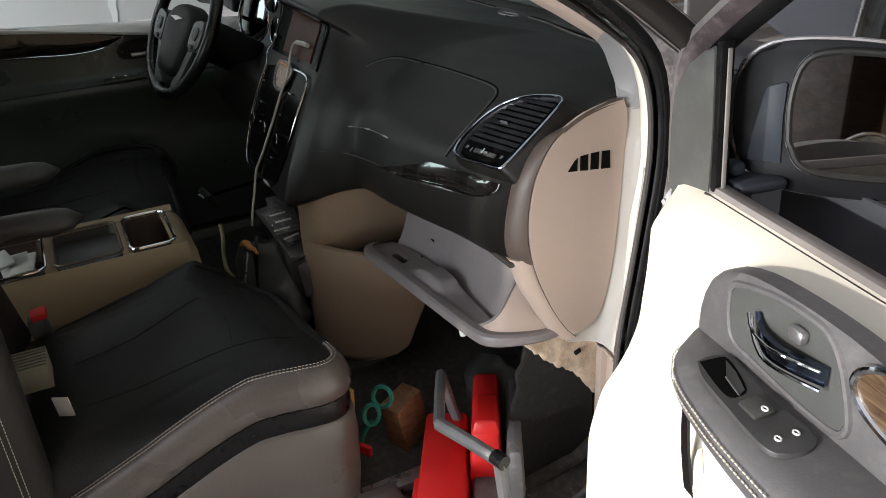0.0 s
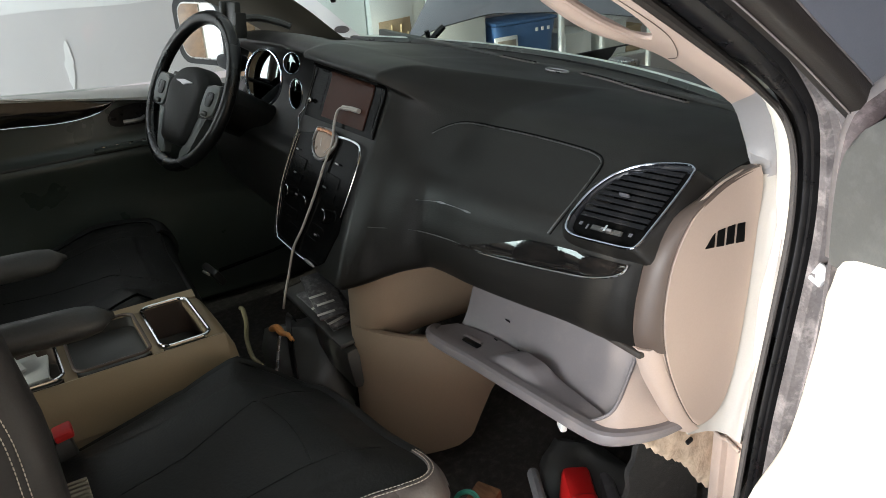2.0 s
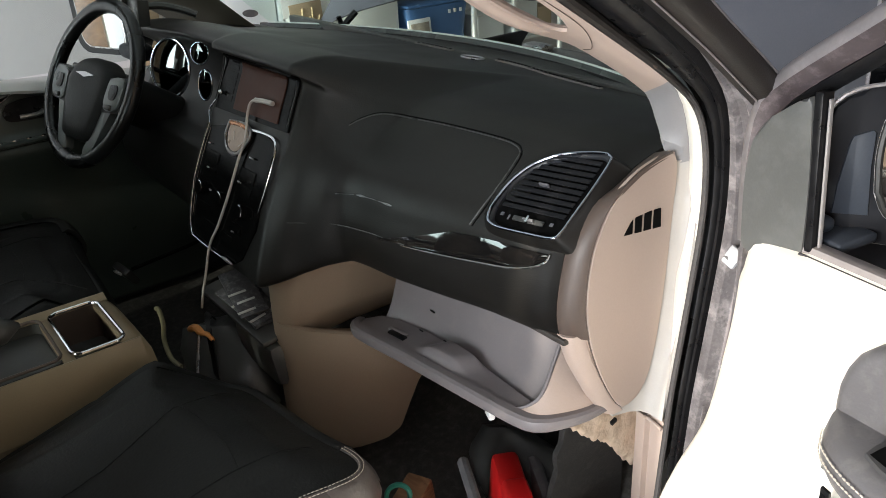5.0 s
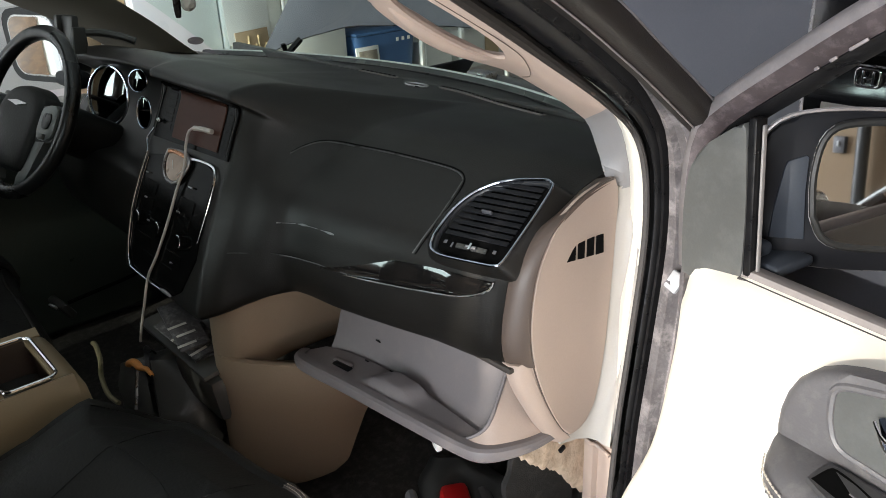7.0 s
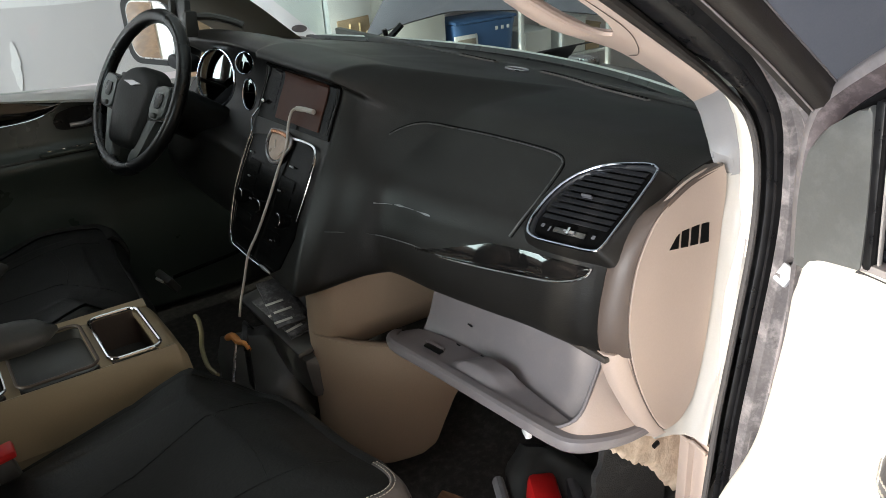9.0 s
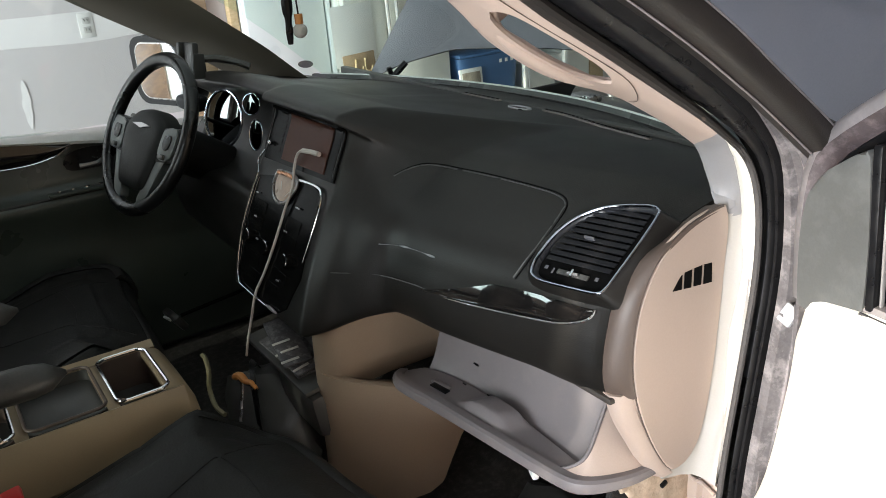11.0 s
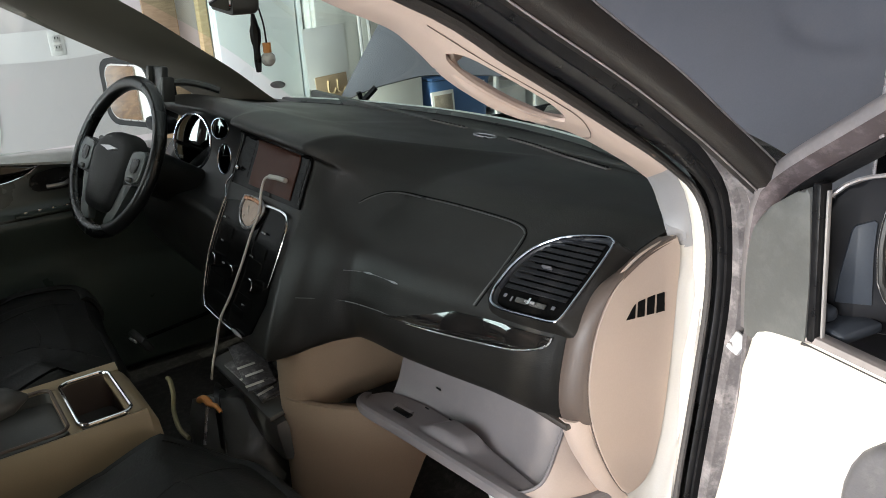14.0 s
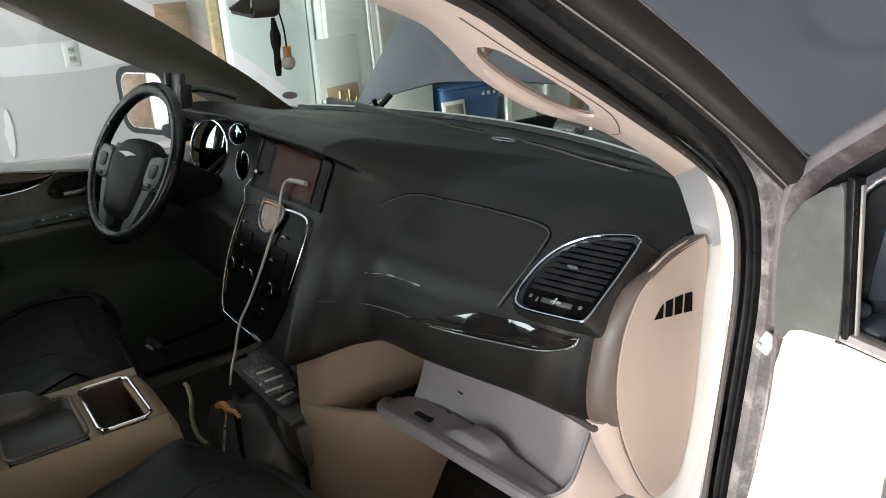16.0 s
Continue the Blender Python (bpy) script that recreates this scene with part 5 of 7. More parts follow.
def bucket_seat(label, cx, sx, dy, z, grey):
    """Cushion edge given for the passenger's side; sx mirrors it for the driver's."""
    def put(x, y, h):
        return Vector((cx + sx * (x - .390), y + dy, h))
    edge = curve_pts([(x, y, 0) for x, y in EDGE], 110)
    seat = thing("seat", put(.39, -.45, .335), label, "car seat", "front seats")

    def ring(f, lift=0.0):
        out = []
        for p in edge:
            x, y = .390 + (p.x - .390) * f, -.450 + (p.y + .450) * f
            low, high = z - edge_drop(p.y), z - top_drop(y)
            if p.x <= .39:
                low = max(low, z - .035 - .25 * max(0, -.45 - p.y))
            fall = front_fall(p.x)
            low -= fall * min(1, max(0, (p.y + .34) / .10))
            high -= .75 * fall * min(1, max(0, (y + .36) / .14))
            out.append(put(x, y, low + (high + .006 - low) * (1 - f ** 5) ** .8 - .0015 * math.exp(-((f - .74) / .03) ** 2) + lift))
        return out

    fs = [1.0, .985, .965, .94, .91, .87, .82, .77, .74, .72, .71, .70, .69, .68, .65, .60, .52, .42, .30, .18, .06]
    bm = bmesh.new()
    rings = [ring(f) for f in fs]
    vs = [[bm.verts.new(p) for p in r] for r in rings]
    for a, b in zip(vs, vs[1:]):
        for i in range(len(a)):
            bm.faces.new((a[i], a[(i + 1) % len(a)], b[(i + 1) % len(a)], b[i]))
    bm.faces.new(vs[-1])
    cush = part("seat_cushion", bm, BLACK_LEATHER, seat, "black leather cushion with sewn panels", 70)
    cloud = [p for r in rings for p in r]

    def on_seat(x, y):
        q = put(x, y, 0)
        near = sorted(((p.x - q.x) ** 2 + (p.y - q.y) ** 2 + 1e-7, p.z) for p in cloud)[:6]
        return Vector((q.x, q.y, sum(h / d for d, h in near) / sum(1 / d for d, _ in near) + .0006))

    for line in (((.262, -.240), (.285, -.310), (.315, -.400), (.345, -.490), (.370, -.590)), ((.520, -.232), (.512, -.310), (.505, -.400), (.500, -.490), (.498, -.590)), ((.300, -.350), (.370, -.335), (.440, -.335), (.508, -.345))):
        part("panel_seam", made(tube, [on_seat(p.x, p.y) for p in curve_pts([(x, y, 0) for x, y in line], 30)], .0008, 5), BLACK_LEATHER, cush)
    # rolled bolster along the edge, then a black sheet for the shaded gap and the plastic shield
    def sweep(profile, i0, i1):
        rows = []
        for i in range(i0, i1):
            p, d = edge[i], (edge[min(i + 1, 109)] - edge[max(i - 1, 0)]).normalized()
            o = Vector((d.y, -d.x, 0))
            if o.dot(Vector((p.x - .39, p.y + .6, 0))) < 0:
                o = -o
            e = rings[0][i].z
            rows.append([put(p.x + o.x * k, p.y + o.y * k, max(e + h, .345)) for k, h in profile])
        return rows
    roll = [(-.004, -.002), (.004, .003), (.014, -.005), (.024, -.022), (.030, -.042), (.027, -.060), (.014, -.073), (-.004, -.076)]
    for i0, i1, m, dn in ((0, 45, GREY_LEATHER if grey else BLACK_LEATHER, 0), (44, 110, BLACK_LEATHER, .007)):
        bol = part("side_bolster", made(sheet, sweep([(k, h - dn) for k, h in roll], i0, i1), .008), m, seat, "rolled leather bolster", 70)
    if grey:
        for k in (.0015, .0075):
            part("stitching", made(dashes, [r[0] for r in sweep([(k, .0042 - k * .25)], 4, 45)], .0008), STITCH, bol, "pale double stitching")
    part("bolster_gap", made(sheet, sweep([(.012, -.072), (.016, -.086), (.014, -.104)], 0, 110), .008), RUBBER, seat, "", 70)
    part("side_shield", made(sheet, sweep([(.006, -.100), (.020, -.102), (.027, -.112), (.030, -.160), (.026, -.240), (.018, -.330)], 0, 48), .008), GREY_LEATHER if grey else BLACK_PLASTIC, seat, "grey plastic side shield", 70)
    part("seat_front", made(sheet, sweep([(.010, -.080), (.006, -.120), (-.010, -.200)], 47, 110), .008), BLACK_LEATHER, seat, "", 70)
    part("seat_base", made(block, put(.39, -.46, .42), (.36, .36, .17), .02), BLACK_PLASTIC, seat)
    x0, x1 = sorted((put(.165, 0, 0).x, put(.612, 0, 0).x))
    back = part("seat_back", made(backrest, x0, x1, -.720 + dy, z - .06, .66, .10), BLACK_LEATHER, seat, "black leather backrest", 60)
    rows = [[put(x, y - .10 * max(0, t - .55), z - .13 + .70 * t) for x, y in ((.575, -.652), (.592, -.648), (.610, -.654), (.624, -.672), (.632, -.710), (.630, -.760), (.618, -.800))] for t in span(0, 1, 24)]
    side = part("back_bolster", made(sheet, rows, .008), BACK_LEATHER if grey else BLACK_LEATHER, seat, "leather side of the backrest", 70)
    if grey:
        for k in (.25, .45):
            part("stitching", made(dashes, [r[3].lerp(r[4], k) + Vector((.0015, .0005, 0)) for r in rows], .0008), STITCH, side)
    part("headrest", made(block, put(.39, -.83, z + .70), (.27, .10, .19), .045, pose(0, 0, 0, 12), 4), BLACK_LEATHER, seat)
    return seat


pseat = bucket_seat("black leather passenger seat with grey piped sides", .390, 1, 0, .700, True)
dseat = bucket_seat("black leather driver's seat with a fold-down armrest", -.462, -1, -.085, .700, False)


def armrest(seat, x, y0, y1, z, w):
    rings = []
    for t in span(0, 1, 12):
        y = y0 + (y1 - y0) * t
        k = math.sqrt(max(0.02, 1 - (1 - min(t / .22, 1)) ** 2))
        rings.append([Vector((x + math.cos(a) * w * k, y, z + math.sin(a) * .026 * k - .012 * (1 - t))) for a in (2 * math.pi * i / 14 for i in range(14))])
    part("armrest", made(loft, rings), LIT_LEATHER, seat, "padded leather armrest", 60)


armrest(pseat, .135, -.515, -.800, .848, .034)
armrest(dseat, -.205, -.540, -.830, .838, .034)
rail = part("seat_rail", made(block, (.60, -.10, .352), (.035, .16, .022), .004), SATIN, pseat, "bright seat rail end")
part("rail_cover", made(block, (.655, -.175, .372), (.06, .10, .05), .012), GREY_LEATHER, pseat)

buckle = thing("belt_buckle", (.185, -.63, .66), "black seat-belt buckle with a red release button", "belt buckle")
part("buckle_body", made(block, (.175, -.640, .640), (.040, .032, .070), .006, pose(0, 0, 0, 8)), BLACK_PLASTIC, buckle)
part("release_button", made(block, (.177, -.637, .680), (.036, .030, .014), .004, pose(0, 0, 0, 8)), RED, buckle, "red release button")

# ---- centre console ----
console = thing("centre_console", (-.01, -.56, .335), "tan floor console with chrome-rimmed cup holder and open trays", "console")


def console_ring(y, k):
    return [Vector((x * k - .012, y, z)) for x, z in ((-.128, .36), (-.130, .52), (-.126, .62), (-.104, .640), (.092, .640), (.112, .62), (.118, .52), (.120, .36))]


rings = [console_ring(y, k) for y, k in ((-.318, .62), (-.321, .82), (-.328, .94), (-.340, .99), (-.36, 1), (-.60, 1), (-.92, 1))]
part("console_body", made(loft, rings), TAN_CONSOLE, console, "tan plastic body", 50)
for sx, xa, xb in ((-1, -.112, -.143), (1, .078, .105)):
    rows = []
    for y in span(-.335, -.92, 12):
        rows.append([Vector((xa, y, .640)), Vector((xa, y, .712)), Vector((xa + (xb - xa) * .35, y, .716)), Vector((xa + (xb - xa) * .8, y, .700)), Vector((xb, y, .660)), Vector((xb + sx * .002, y, .610))])
    part("side_rail", made(sheet, rows, .006, sx > 0), TAN_CONSOLE, console, "", 60)
for y0, y1 in ((-.318, -.364), (-.444, -.464), (-.590, -.612), (-.80, -.92)):
    rows = []
    for y in span(y0, y1, 6):
        drop = .030 * max(0, (y + .345) / .027) ** 2
        rows.append([Vector((x, y, z - drop)) for x, z in ((-.136, .640), (-.130, .690), (-.112, .712), (-.02, .715), (.078, .712), (.098, .690), (.104, .640))])
    part("cross_bar", made(sheet, rows, .010, True), TAN_CONSOLE, console, "", 60)


def tray(x0, x1, y0, y1, chrome, deep, rim_mat):
    c, w, h = ((x0 + x1) / 2, (y0 + y1) / 2), x1 - x0, abs(y1 - y0)
    line = round_rect(w, h, .020, 6)
    inside = part("tray_floor", made(slab, [(a * .98, b * .98) for a, b in line], lambda a, b, hh: Vector((c[0] + a, c[1] + b, deep + hh)), .003), BLACK_PLASTIC, console, "dark open tray")
    part("tray_wall", made(sheet, [[Vector((c[0] + a * k, c[1] + b * k, z)) for k, z in ((.97, deep), (1.0, .712))] for a, b in (*line, line[0])], .003), TAN_DEEP if chrome else BLACK_PLASTIC, inside)
    part("rim", made(tube, [Vector((c[0] + a, c[1] + b, .7185)) for a, b in line], .0036 if chrome else .003, 8, None, None, True), rim_mat, inside)
    return inside


tray(-.106, .078, -.356, -.446, True, .640, CHROME)
tray(-.106, .072, -.462, -.592, False, .690, TAN_DEEP)
tray(-.106, .072, -.610, -.800, True, .660, CHROME)
trash = thing("folded_papers", (.02, -.66, .70), "folded white papers lying in the console tray", "papers")
for k, (x, y, w, l, r) in enumerate(((-.010, -.665, .105, .060, 8), (.006, -.650, .080, .045, -6), (-.020, -.690, .070, .040, 16))):
    part("sheet", made(block, (x, y, .705 + k * .008), (w, l, .006), .0015, pose(0, 0, 0, 4 * k, 3, r)), PAPER, trash)
filt = thing("pleated_filter", (.43, -.64, .675), "small pleated cream air filter beside the seat", "filter")
for k in range(7):
    part("pleat", made(block, (.365 + k * .010, -.655, .690), (.005, .06, .05), .001, pose(0, 0, 0, 0, 12)), FILTER_CREAM, filt)

# ---- things hanging or lying about inside ----
cable = thing("charging_cable", (.05, -.02, .70), "white charging cable hanging from the radio over the stack", "cable")
part("plug", made(tube, [dpt(.128, 1.080, .012), dpt(.098, 1.079, .014), dpt(.070, 1.076, .015)], .0048, 8), CORD_WHITE, cable)
part("cord", made(tube, curve_pts([dpt(.072, 1.0765, .015), dpt(.055, 1.069, .016), dpt(.050, 1.045, .014), dpt(.064, 1.012, .012), dpt(.058, .975, .010), dpt(.052, .928, .008), dpt(.044, .890, .008), dpt(.028, .848, .008), dpt(.005, .804, .010), (-.022, -.160, .740), (-.044, -.166, .690), (-.060, -.170, .648)], 80), .0026, 8), CORD_WHITE, cable)

shelf_y = thing("storage_tray", (.03, -.06, .66), "dark plastic tray under the centre stack", "tray")
part("tray_floor", made(block, (.02, -.06, .662), (.30, .17, .012), .004, pose(0, 0, 0, 8)), BLACK_PLASTIC, shelf_y)
part("tray_front", made(block, (.095, -.085, .600), (.17, .10, .10), .02, pose(0, 0, 0, 8)), BLACK_PLASTIC, shelf_y)
for k in range(4):
    bk = thing("booklet", (.02, -.1, .67 + k * .008), "creased dark manual with white page edges under the stack", "booklet", "papers in the tray")
    bm_ = pose(.045 + .012 * math.sin(k * 2.1), -.112 + .006 * math.cos(k * 3), .676 + k * .0105, 6, 9 + 2 * (k % 2), 9 * math.sin(k * 1.7))
    cover = part("booklet_cover", made(block, (0, 0, 0), (.150 - .012 * (k % 3), .056, .005), .0012, bm_), PAPER_DARK, bk)
    for j in range(3):
        part("page_edge", made(block, bm_ @ Vector((.050 + .004 * k - .030 * j, -.012 + .008 * (j % 2), .0032)), (.006, .036, .0016), .0004, bm_.to_3x3().to_4x4(), 1), PAPER, cover)

hammer = thing("orange_hammer", (-.05, -.19, .58), "small hammer-like tool with a worn orange head", "hammer")
part("tool_head", made(tube, curve_pts([(-.090, -.195, .592), (-.065, -.190, .606), (-.045, -.186, .600), (-.020, -.182, .606), (.000, -.180, .600)], 14), .0080, 10, None, [.8, 1, 1, 1, 1, 1, 1, .8, .7, .7, .7, .6, .6, .5]), ORANGE, hammer)
part("tool_handle", made(tube, [(-.055, -.188, .596), (-.045, -.200, .560), (-.030, -.215, .522)], .0045, 8), SATIN, hammer)
hose = thing("olive_cord", (-.19, -.2, .55), "short olive cord curling beside the console", "cord")
part("cord", made(tube, curve_pts([(-.215, -.220, .600), (-.190, -.222, .605), (-.170, -.225, .580), (-.165, -.232, .545), (-.120, -.238, .525), (-.080, -.232, .520)], 24), .0052, 8), OLIVE, hose)
junk = thing("tool_pouch", (-.06, -.12, .50), "black pouch lying on the front floor", "pouch")
bm = bmesh.new()
bmesh.ops.create_icosphere(bm, subdivisions=3, radius=1)
for v in bm.verts:
    k = 1 + .25 * noise.noise(v.co * 1.7 + Vector((3, 0, 0)))
    v.co = Vector((-.06, -.13, .47)) + Vector((v.co.x * .17 * k, v.co.y * .10 * k, v.co.z * .13 * k))
part("pouch", bm, BLACK_PLASTIC, junk, "", 40)
part("strap", made(sheet, [[Vector((-.06 + .19 * math.cos(a) * .6 + dx, -.13 - .075 * math.cos(a * .7), .47 + .146 * math.sin(a))) for dx in (-.014, .014)] for a in span(.5, 2.6, 18)], .003), RUBBER, junk, "flat carrying strap", 60)
pedal = thing("brake_pedal", (-.55, -.1, .5), "pedal with a bright edge in the driver's footwell", "pedal")
part("pedal_pad", made(block, (-.56, -.185, .545), (.085, .02, .045), .006, pose(0, 0, 0, 30, 0, 6)), BLACK_PLASTIC, pedal)
part("pedal_edge", made(block, (-.560, -.205, .553), (.040, .006, .010), .002, pose(0, 0, 0, 30, -8, 6)), WHITE_PLASTIC, pedal)
part("pedal_arm", made(tube, [(-.56, -.17, .55), (-.56, -.02, .565), (-.56, .20, .60)], .005, 8), GROOVE, pedal)

# phone holder, rear-view mirror and its pendant
holder = thing("phone_holder", (-.62, .03, 1.12), "black phone holder clipped on the dash by the pillar", "phone holder")
part("cradle", made(block, (-.592, -.012, 1.182), (.040, .020, .080), .006, pose(0, 0, 0, -8, 0, 20)), BLACK_PLASTIC, holder)
part("clamp", made(block, (-.612, -.022, 1.198), (.012, .034, .050), .004, pose(0, 0, 0, -8, 0, 20)), BLACK_PLASTIC, holder)
part("clamp", made(block, (-.572, -.004, 1.166), (.012, .034, .060), .004, pose(0, 0, 0, -8, 0, 20)), BLACK_PLASTIC, holder)
part("stem", made(tube, curve_pts([(-.585, .005, 1.180), (-.570, .045, 1.178), (-.545, .085, 1.165), (-.530, .110, 1.152)], 12), .009, 8), BLACK_PLASTIC, holder)

rear_mirror = thing("rear_view_mirror", (.0, -.05, 1.42), "black rear-view mirror on the windscreen", "mirror")
MQ = pose(-.005, -.045, 1.425, 0, 0, -12)
part("housing", made(slab, round_rect(.250, .104, .024), lambda a, b, h: MQ @ Vector((a, h - .012, b)), .045, .010, 3), BLACK_PLASTIC, rear_mirror)
part("glass", made(slab, round_rect(.236, .090, .020), lambda a, b, h: MQ @ Vector((a, -.0165 + h, b)), .003), MIRROR, rear_mirror, "mirror glass")
part("stalk", made(tube, [(0, -.02, 1.43), (.005, .03, 1.47), (.005, .08, 1.50)], .013, 10), BLACK_PLASTIC, rear_mirror)
pend = thing("hanging_pendant", (.01, -.0, 1.30), "dark tassel and glass bead hanging from the mirror", "pendant")
part("cord", made(tube, curve_pts([(.010, .004, 1.385), (.018, .008, 1.350), (.022, .008, 1.315)], 10), .0016, 6), RUBBER, pend)
part("tassel", made(tube, curve_pts([(.004, -.004, 1.366), (.006, -.004, 1.345), (.004, -.004, 1.315), (.000, -.004, 1.262)], 12), .007, 8, None, [.5, .8, 1, 1.5, 1.5, 1.4, 1, .9, 1, 1, .9, .7]), RUBBER, pend)
part("bead", made(tube, [(.022, .008, 1.315), (.022, .008, 1.298)], .0075, 10), ORANGE, pend)
bm = bmesh.new()
bmesh.ops.create_icosphere(bm, subdivisions=2, radius=.0135)
for v in bm.verts:
    v.co += Vector((.022, .008, 1.286))
part("glass_ball", bm, mat("clear_bead", (.5, .5, .46), .08, 0, .1, 20, 0, 100, .8), pend, "clear faceted bead", 10)

# red tool box with its folding handle in the passenger footwell
box = thing("red_toolbox", (.66, 0, .336), "red and grey plastic tool box with folding handle on floor", "tool box")
BX = pose(.655, 0, .336, 0, 0, -30)


def bxp(a, b, h):
    return BX @ Vector((a, b, h))


def tapered(bm, x0, x1, y0, y1, z0, z1, inset, bevel=.010):
    vs = [bm.verts.new(bxp(a, b, c)) for a, b, c in ((x0, y0, z0), (x1, y0, z0), (x1, y1, z0), (x0, y1, z0), (x0 + inset, y0 + inset, z1), (x1 - inset, y0 + inset, z1), (x1 - inset, y1 - inset, z1), (x0 + inset, y1 - inset, z1))]
    for q in ((3, 2, 1, 0), (4, 5, 6, 7), (0, 1, 5, 4), (1, 2, 6, 5), (2, 3, 7, 6), (3, 0, 4, 7)):
        bm.faces.new([vs[i] for i in q])
    bmesh.ops.bevel(bm, geom=list(bm.edges), offset=bevel, segments=2, affect="EDGES", profile=.5)


part("red_tub", made(tapered, -.130, .135, -.085, .020, 0, .090, .012, .010), RED, box, "bright red tub")
part("tub_step", made(tapered, .040, .138, -.089, -.010, 0, .070, .004, .006), RED, box)
lid = part("red_lid", made(tapered, -.155, .035, .012, .080, .02, .165, .010, .010), RED, box, "tall red lid half")
part("lid_ridge", made(tapered, -.070, .028, .020, .074, .150, .176, .008, .006), RED, lid)
part("grey_end", made(tapered, -.150, .085, .078, .118, 0, .155, .008, .010), TOOL_GREY, box, "grey end case")
part("grey_base", made(tapered, .020, .140, .015, .078, 0, .060, .008, .008), TOOL_GREY, box)


def flat_bar(bm, pts, w, h):
    tube(bm, pts, w, 10, h)


hd = part("handle", made(flat_bar, [bxp(-.082, -.036, .205), bxp(-.010, -.034, .212), bxp(.070, -.030, .214)], .010, .012), TOOL_GREY, box, "grey folding handle")
part("handle_bar", made(flat_bar, [bxp(.070, -.032, .214), bxp(.110, .022, .208), bxp(.148, .072, .200)], .011, .013), TOOL_GREY, hd)
part("handle_leg", made(flat_bar, [bxp(.148, .072, .200), bxp(.150, .080, .110), bxp(.150, .084, .01)], .013, .011), TOOL_GREY, hd)
part("handle_leg", made(flat_bar, [bxp(-.082, -.036, .205), bxp(-.095, -.020, .120), bxp(-.100, -.010, .08)], .011, .010), TOOL_GREY, hd)
part("pivot", made(tube, [bxp(.140, .064, .203), bxp(.158, .080, .203)], .013, 14), RUBBER, hd)
part("label", made(block, bxp(.1375, -.040, .040), (.002, .05, .035), .0005, pose(0, 0, 0, 0, 0, -30)), mat("worn_label", (.55, .30, .27), .5, 0, .3, 60, 0), box, "worn pale red label")
cov = thing("gear_bag", (.62, .16, .35), "dark gear bag slumped at the back of the footwell", "bag")
bm = bmesh.new()
bmesh.ops.create_icosphere(bm, subdivisions=3, radius=1)
for v in bm.verts:
    k = 1 + .2 * noise.noise(v.co * 1.9)
    v.co = Vector((.55, .17, .40)) + Vector((v.co.x * .14 * k, v.co.y * .07 * k, max(v.co.z, -.6) * .10 * k))
part("bag", bm, BLACK_PLASTIC, cov, "", 40)
wblock = thing("wood_block", (.42, .02, .336), "brown block of scrap wood on the floor", "wood block")
part("block", made(block, (.475, -.035, .395), (.050, .075, .115), .004, pose(0, 0, 0, 10, 0, 25)), WOOD_BLOCK, wblock)
sciss = thing("scissors", (.47, -.11, .40), "teal-handled scissors propped by the seat", "scissors")
for k, (cx, cz) in enumerate(((.505, .455), (.520, .500))):
    part("finger_loop", made(tube, [Vector((cx + (.016 + .01 * k) * math.cos(a) * .7, -.115 + .02 * k + .012 * math.cos(a), cz + .024 * math.sin(a) + .008 * math.cos(a))) for a in (2 * math.pi * i / 20 for i in range(20))], .0045, 6, None, None, True), TEAL, sciss)
part("blade", made(tube, [(.500, -.115, .435), (.480, -.125, .400), (.465, -.130, .365)], .005, 6), TEAL, sciss)
ylw = thing("mustard_scraper", (.48, -.15, .40), "mustard plastic scraper standing against the seat", "scraper")
part("blade", made(block, (.500, -.160, .470), (.030, .012, .150), .004, pose(0, 0, 0, 6, 10, 30)), YELLOW, ylw)
part("red_tag", made(block, (.520, -.145, .395), (.040, .010, .022), .002, pose(0, 0, 0, 0, 0, 30)), RED, ylw)
tray_white = thing("paper_scrap", (.28, -.69, .71), "small white paper tag between seat and console", "paper")
part("scrap", made(block, (.500, -.615, .672), (.026, .003, .040), .0008, pose(0, 0, 0, 8, 0, 62)), PAPER, tray_white)

# ---- passenger door, standing wide open ----
DH, DU, DN = Vector((.93, .245, 0)), Vector((.9863, -.165, 0)), Vector((-.165, -.9863, 0))


def door_pt(u, n, z):
    return DH + DU * u + DN * n + Vector((0, 0, z))


DM = Matrix((DU, -DN, Vector((0, 0, 1)))).transposed().to_4x4()
door = thing("passenger_door", (.93, .245, .35), "open passenger door, cream inner trim with grey armrest", "car door")
# inner trim panel: bulges towards the armrest
rows = []
for z, m in [(z, 1.0) for z in span(.36, .955, 40)] + [(.966, .97), (.978, .85), (.990, .66), (1.000, .43), (1.007, .22), (1.010, .06)]:
    line = []
    s = min(max((.82 - z) / .16, 0), 1)
    s = s * s * (3 - 2 * s)
    w = min(max((.76 - z) / .22, 0), 1)
    e = -.056 * w * w * (3 - 2 * w) - .006 - .014 * math.exp(-((z - .79) / .09) ** 2)
    for u in [e - .040] + [e - .030 + .14 * i / 14 for i in range(14)] + span(e + .11, 1.05, 24):
        f = max(0.0, 1 - (u - e + .03) / (.10 - .045 * s))
        line.append(door_pt(u, .004 + (.090 + .034 * s) * (1 - f * f) * m, z - .012 * f * (z > .96)))
    rows.append(line)
part("inner_panel", made(sheet, rows, .010), CREAM, door, "cream moulded inner panel", 70)
part("belt_seal", made(sheet, [[door_pt(u, n, z) for n, z in ((.016, 1.004), (.012, 1.016), (-.004, 1.018), (-.012, 1.008))] for u in span(.050, 1.04, 20)], .005), BELT_GREY, door, "grey window seal", 60)
part("seal_groove", made(tube, [door_pt(u, .0195, 1.0062) for u in span(.050, 1.04, 12)], .0022, 6), RUBBER_GREY, door)
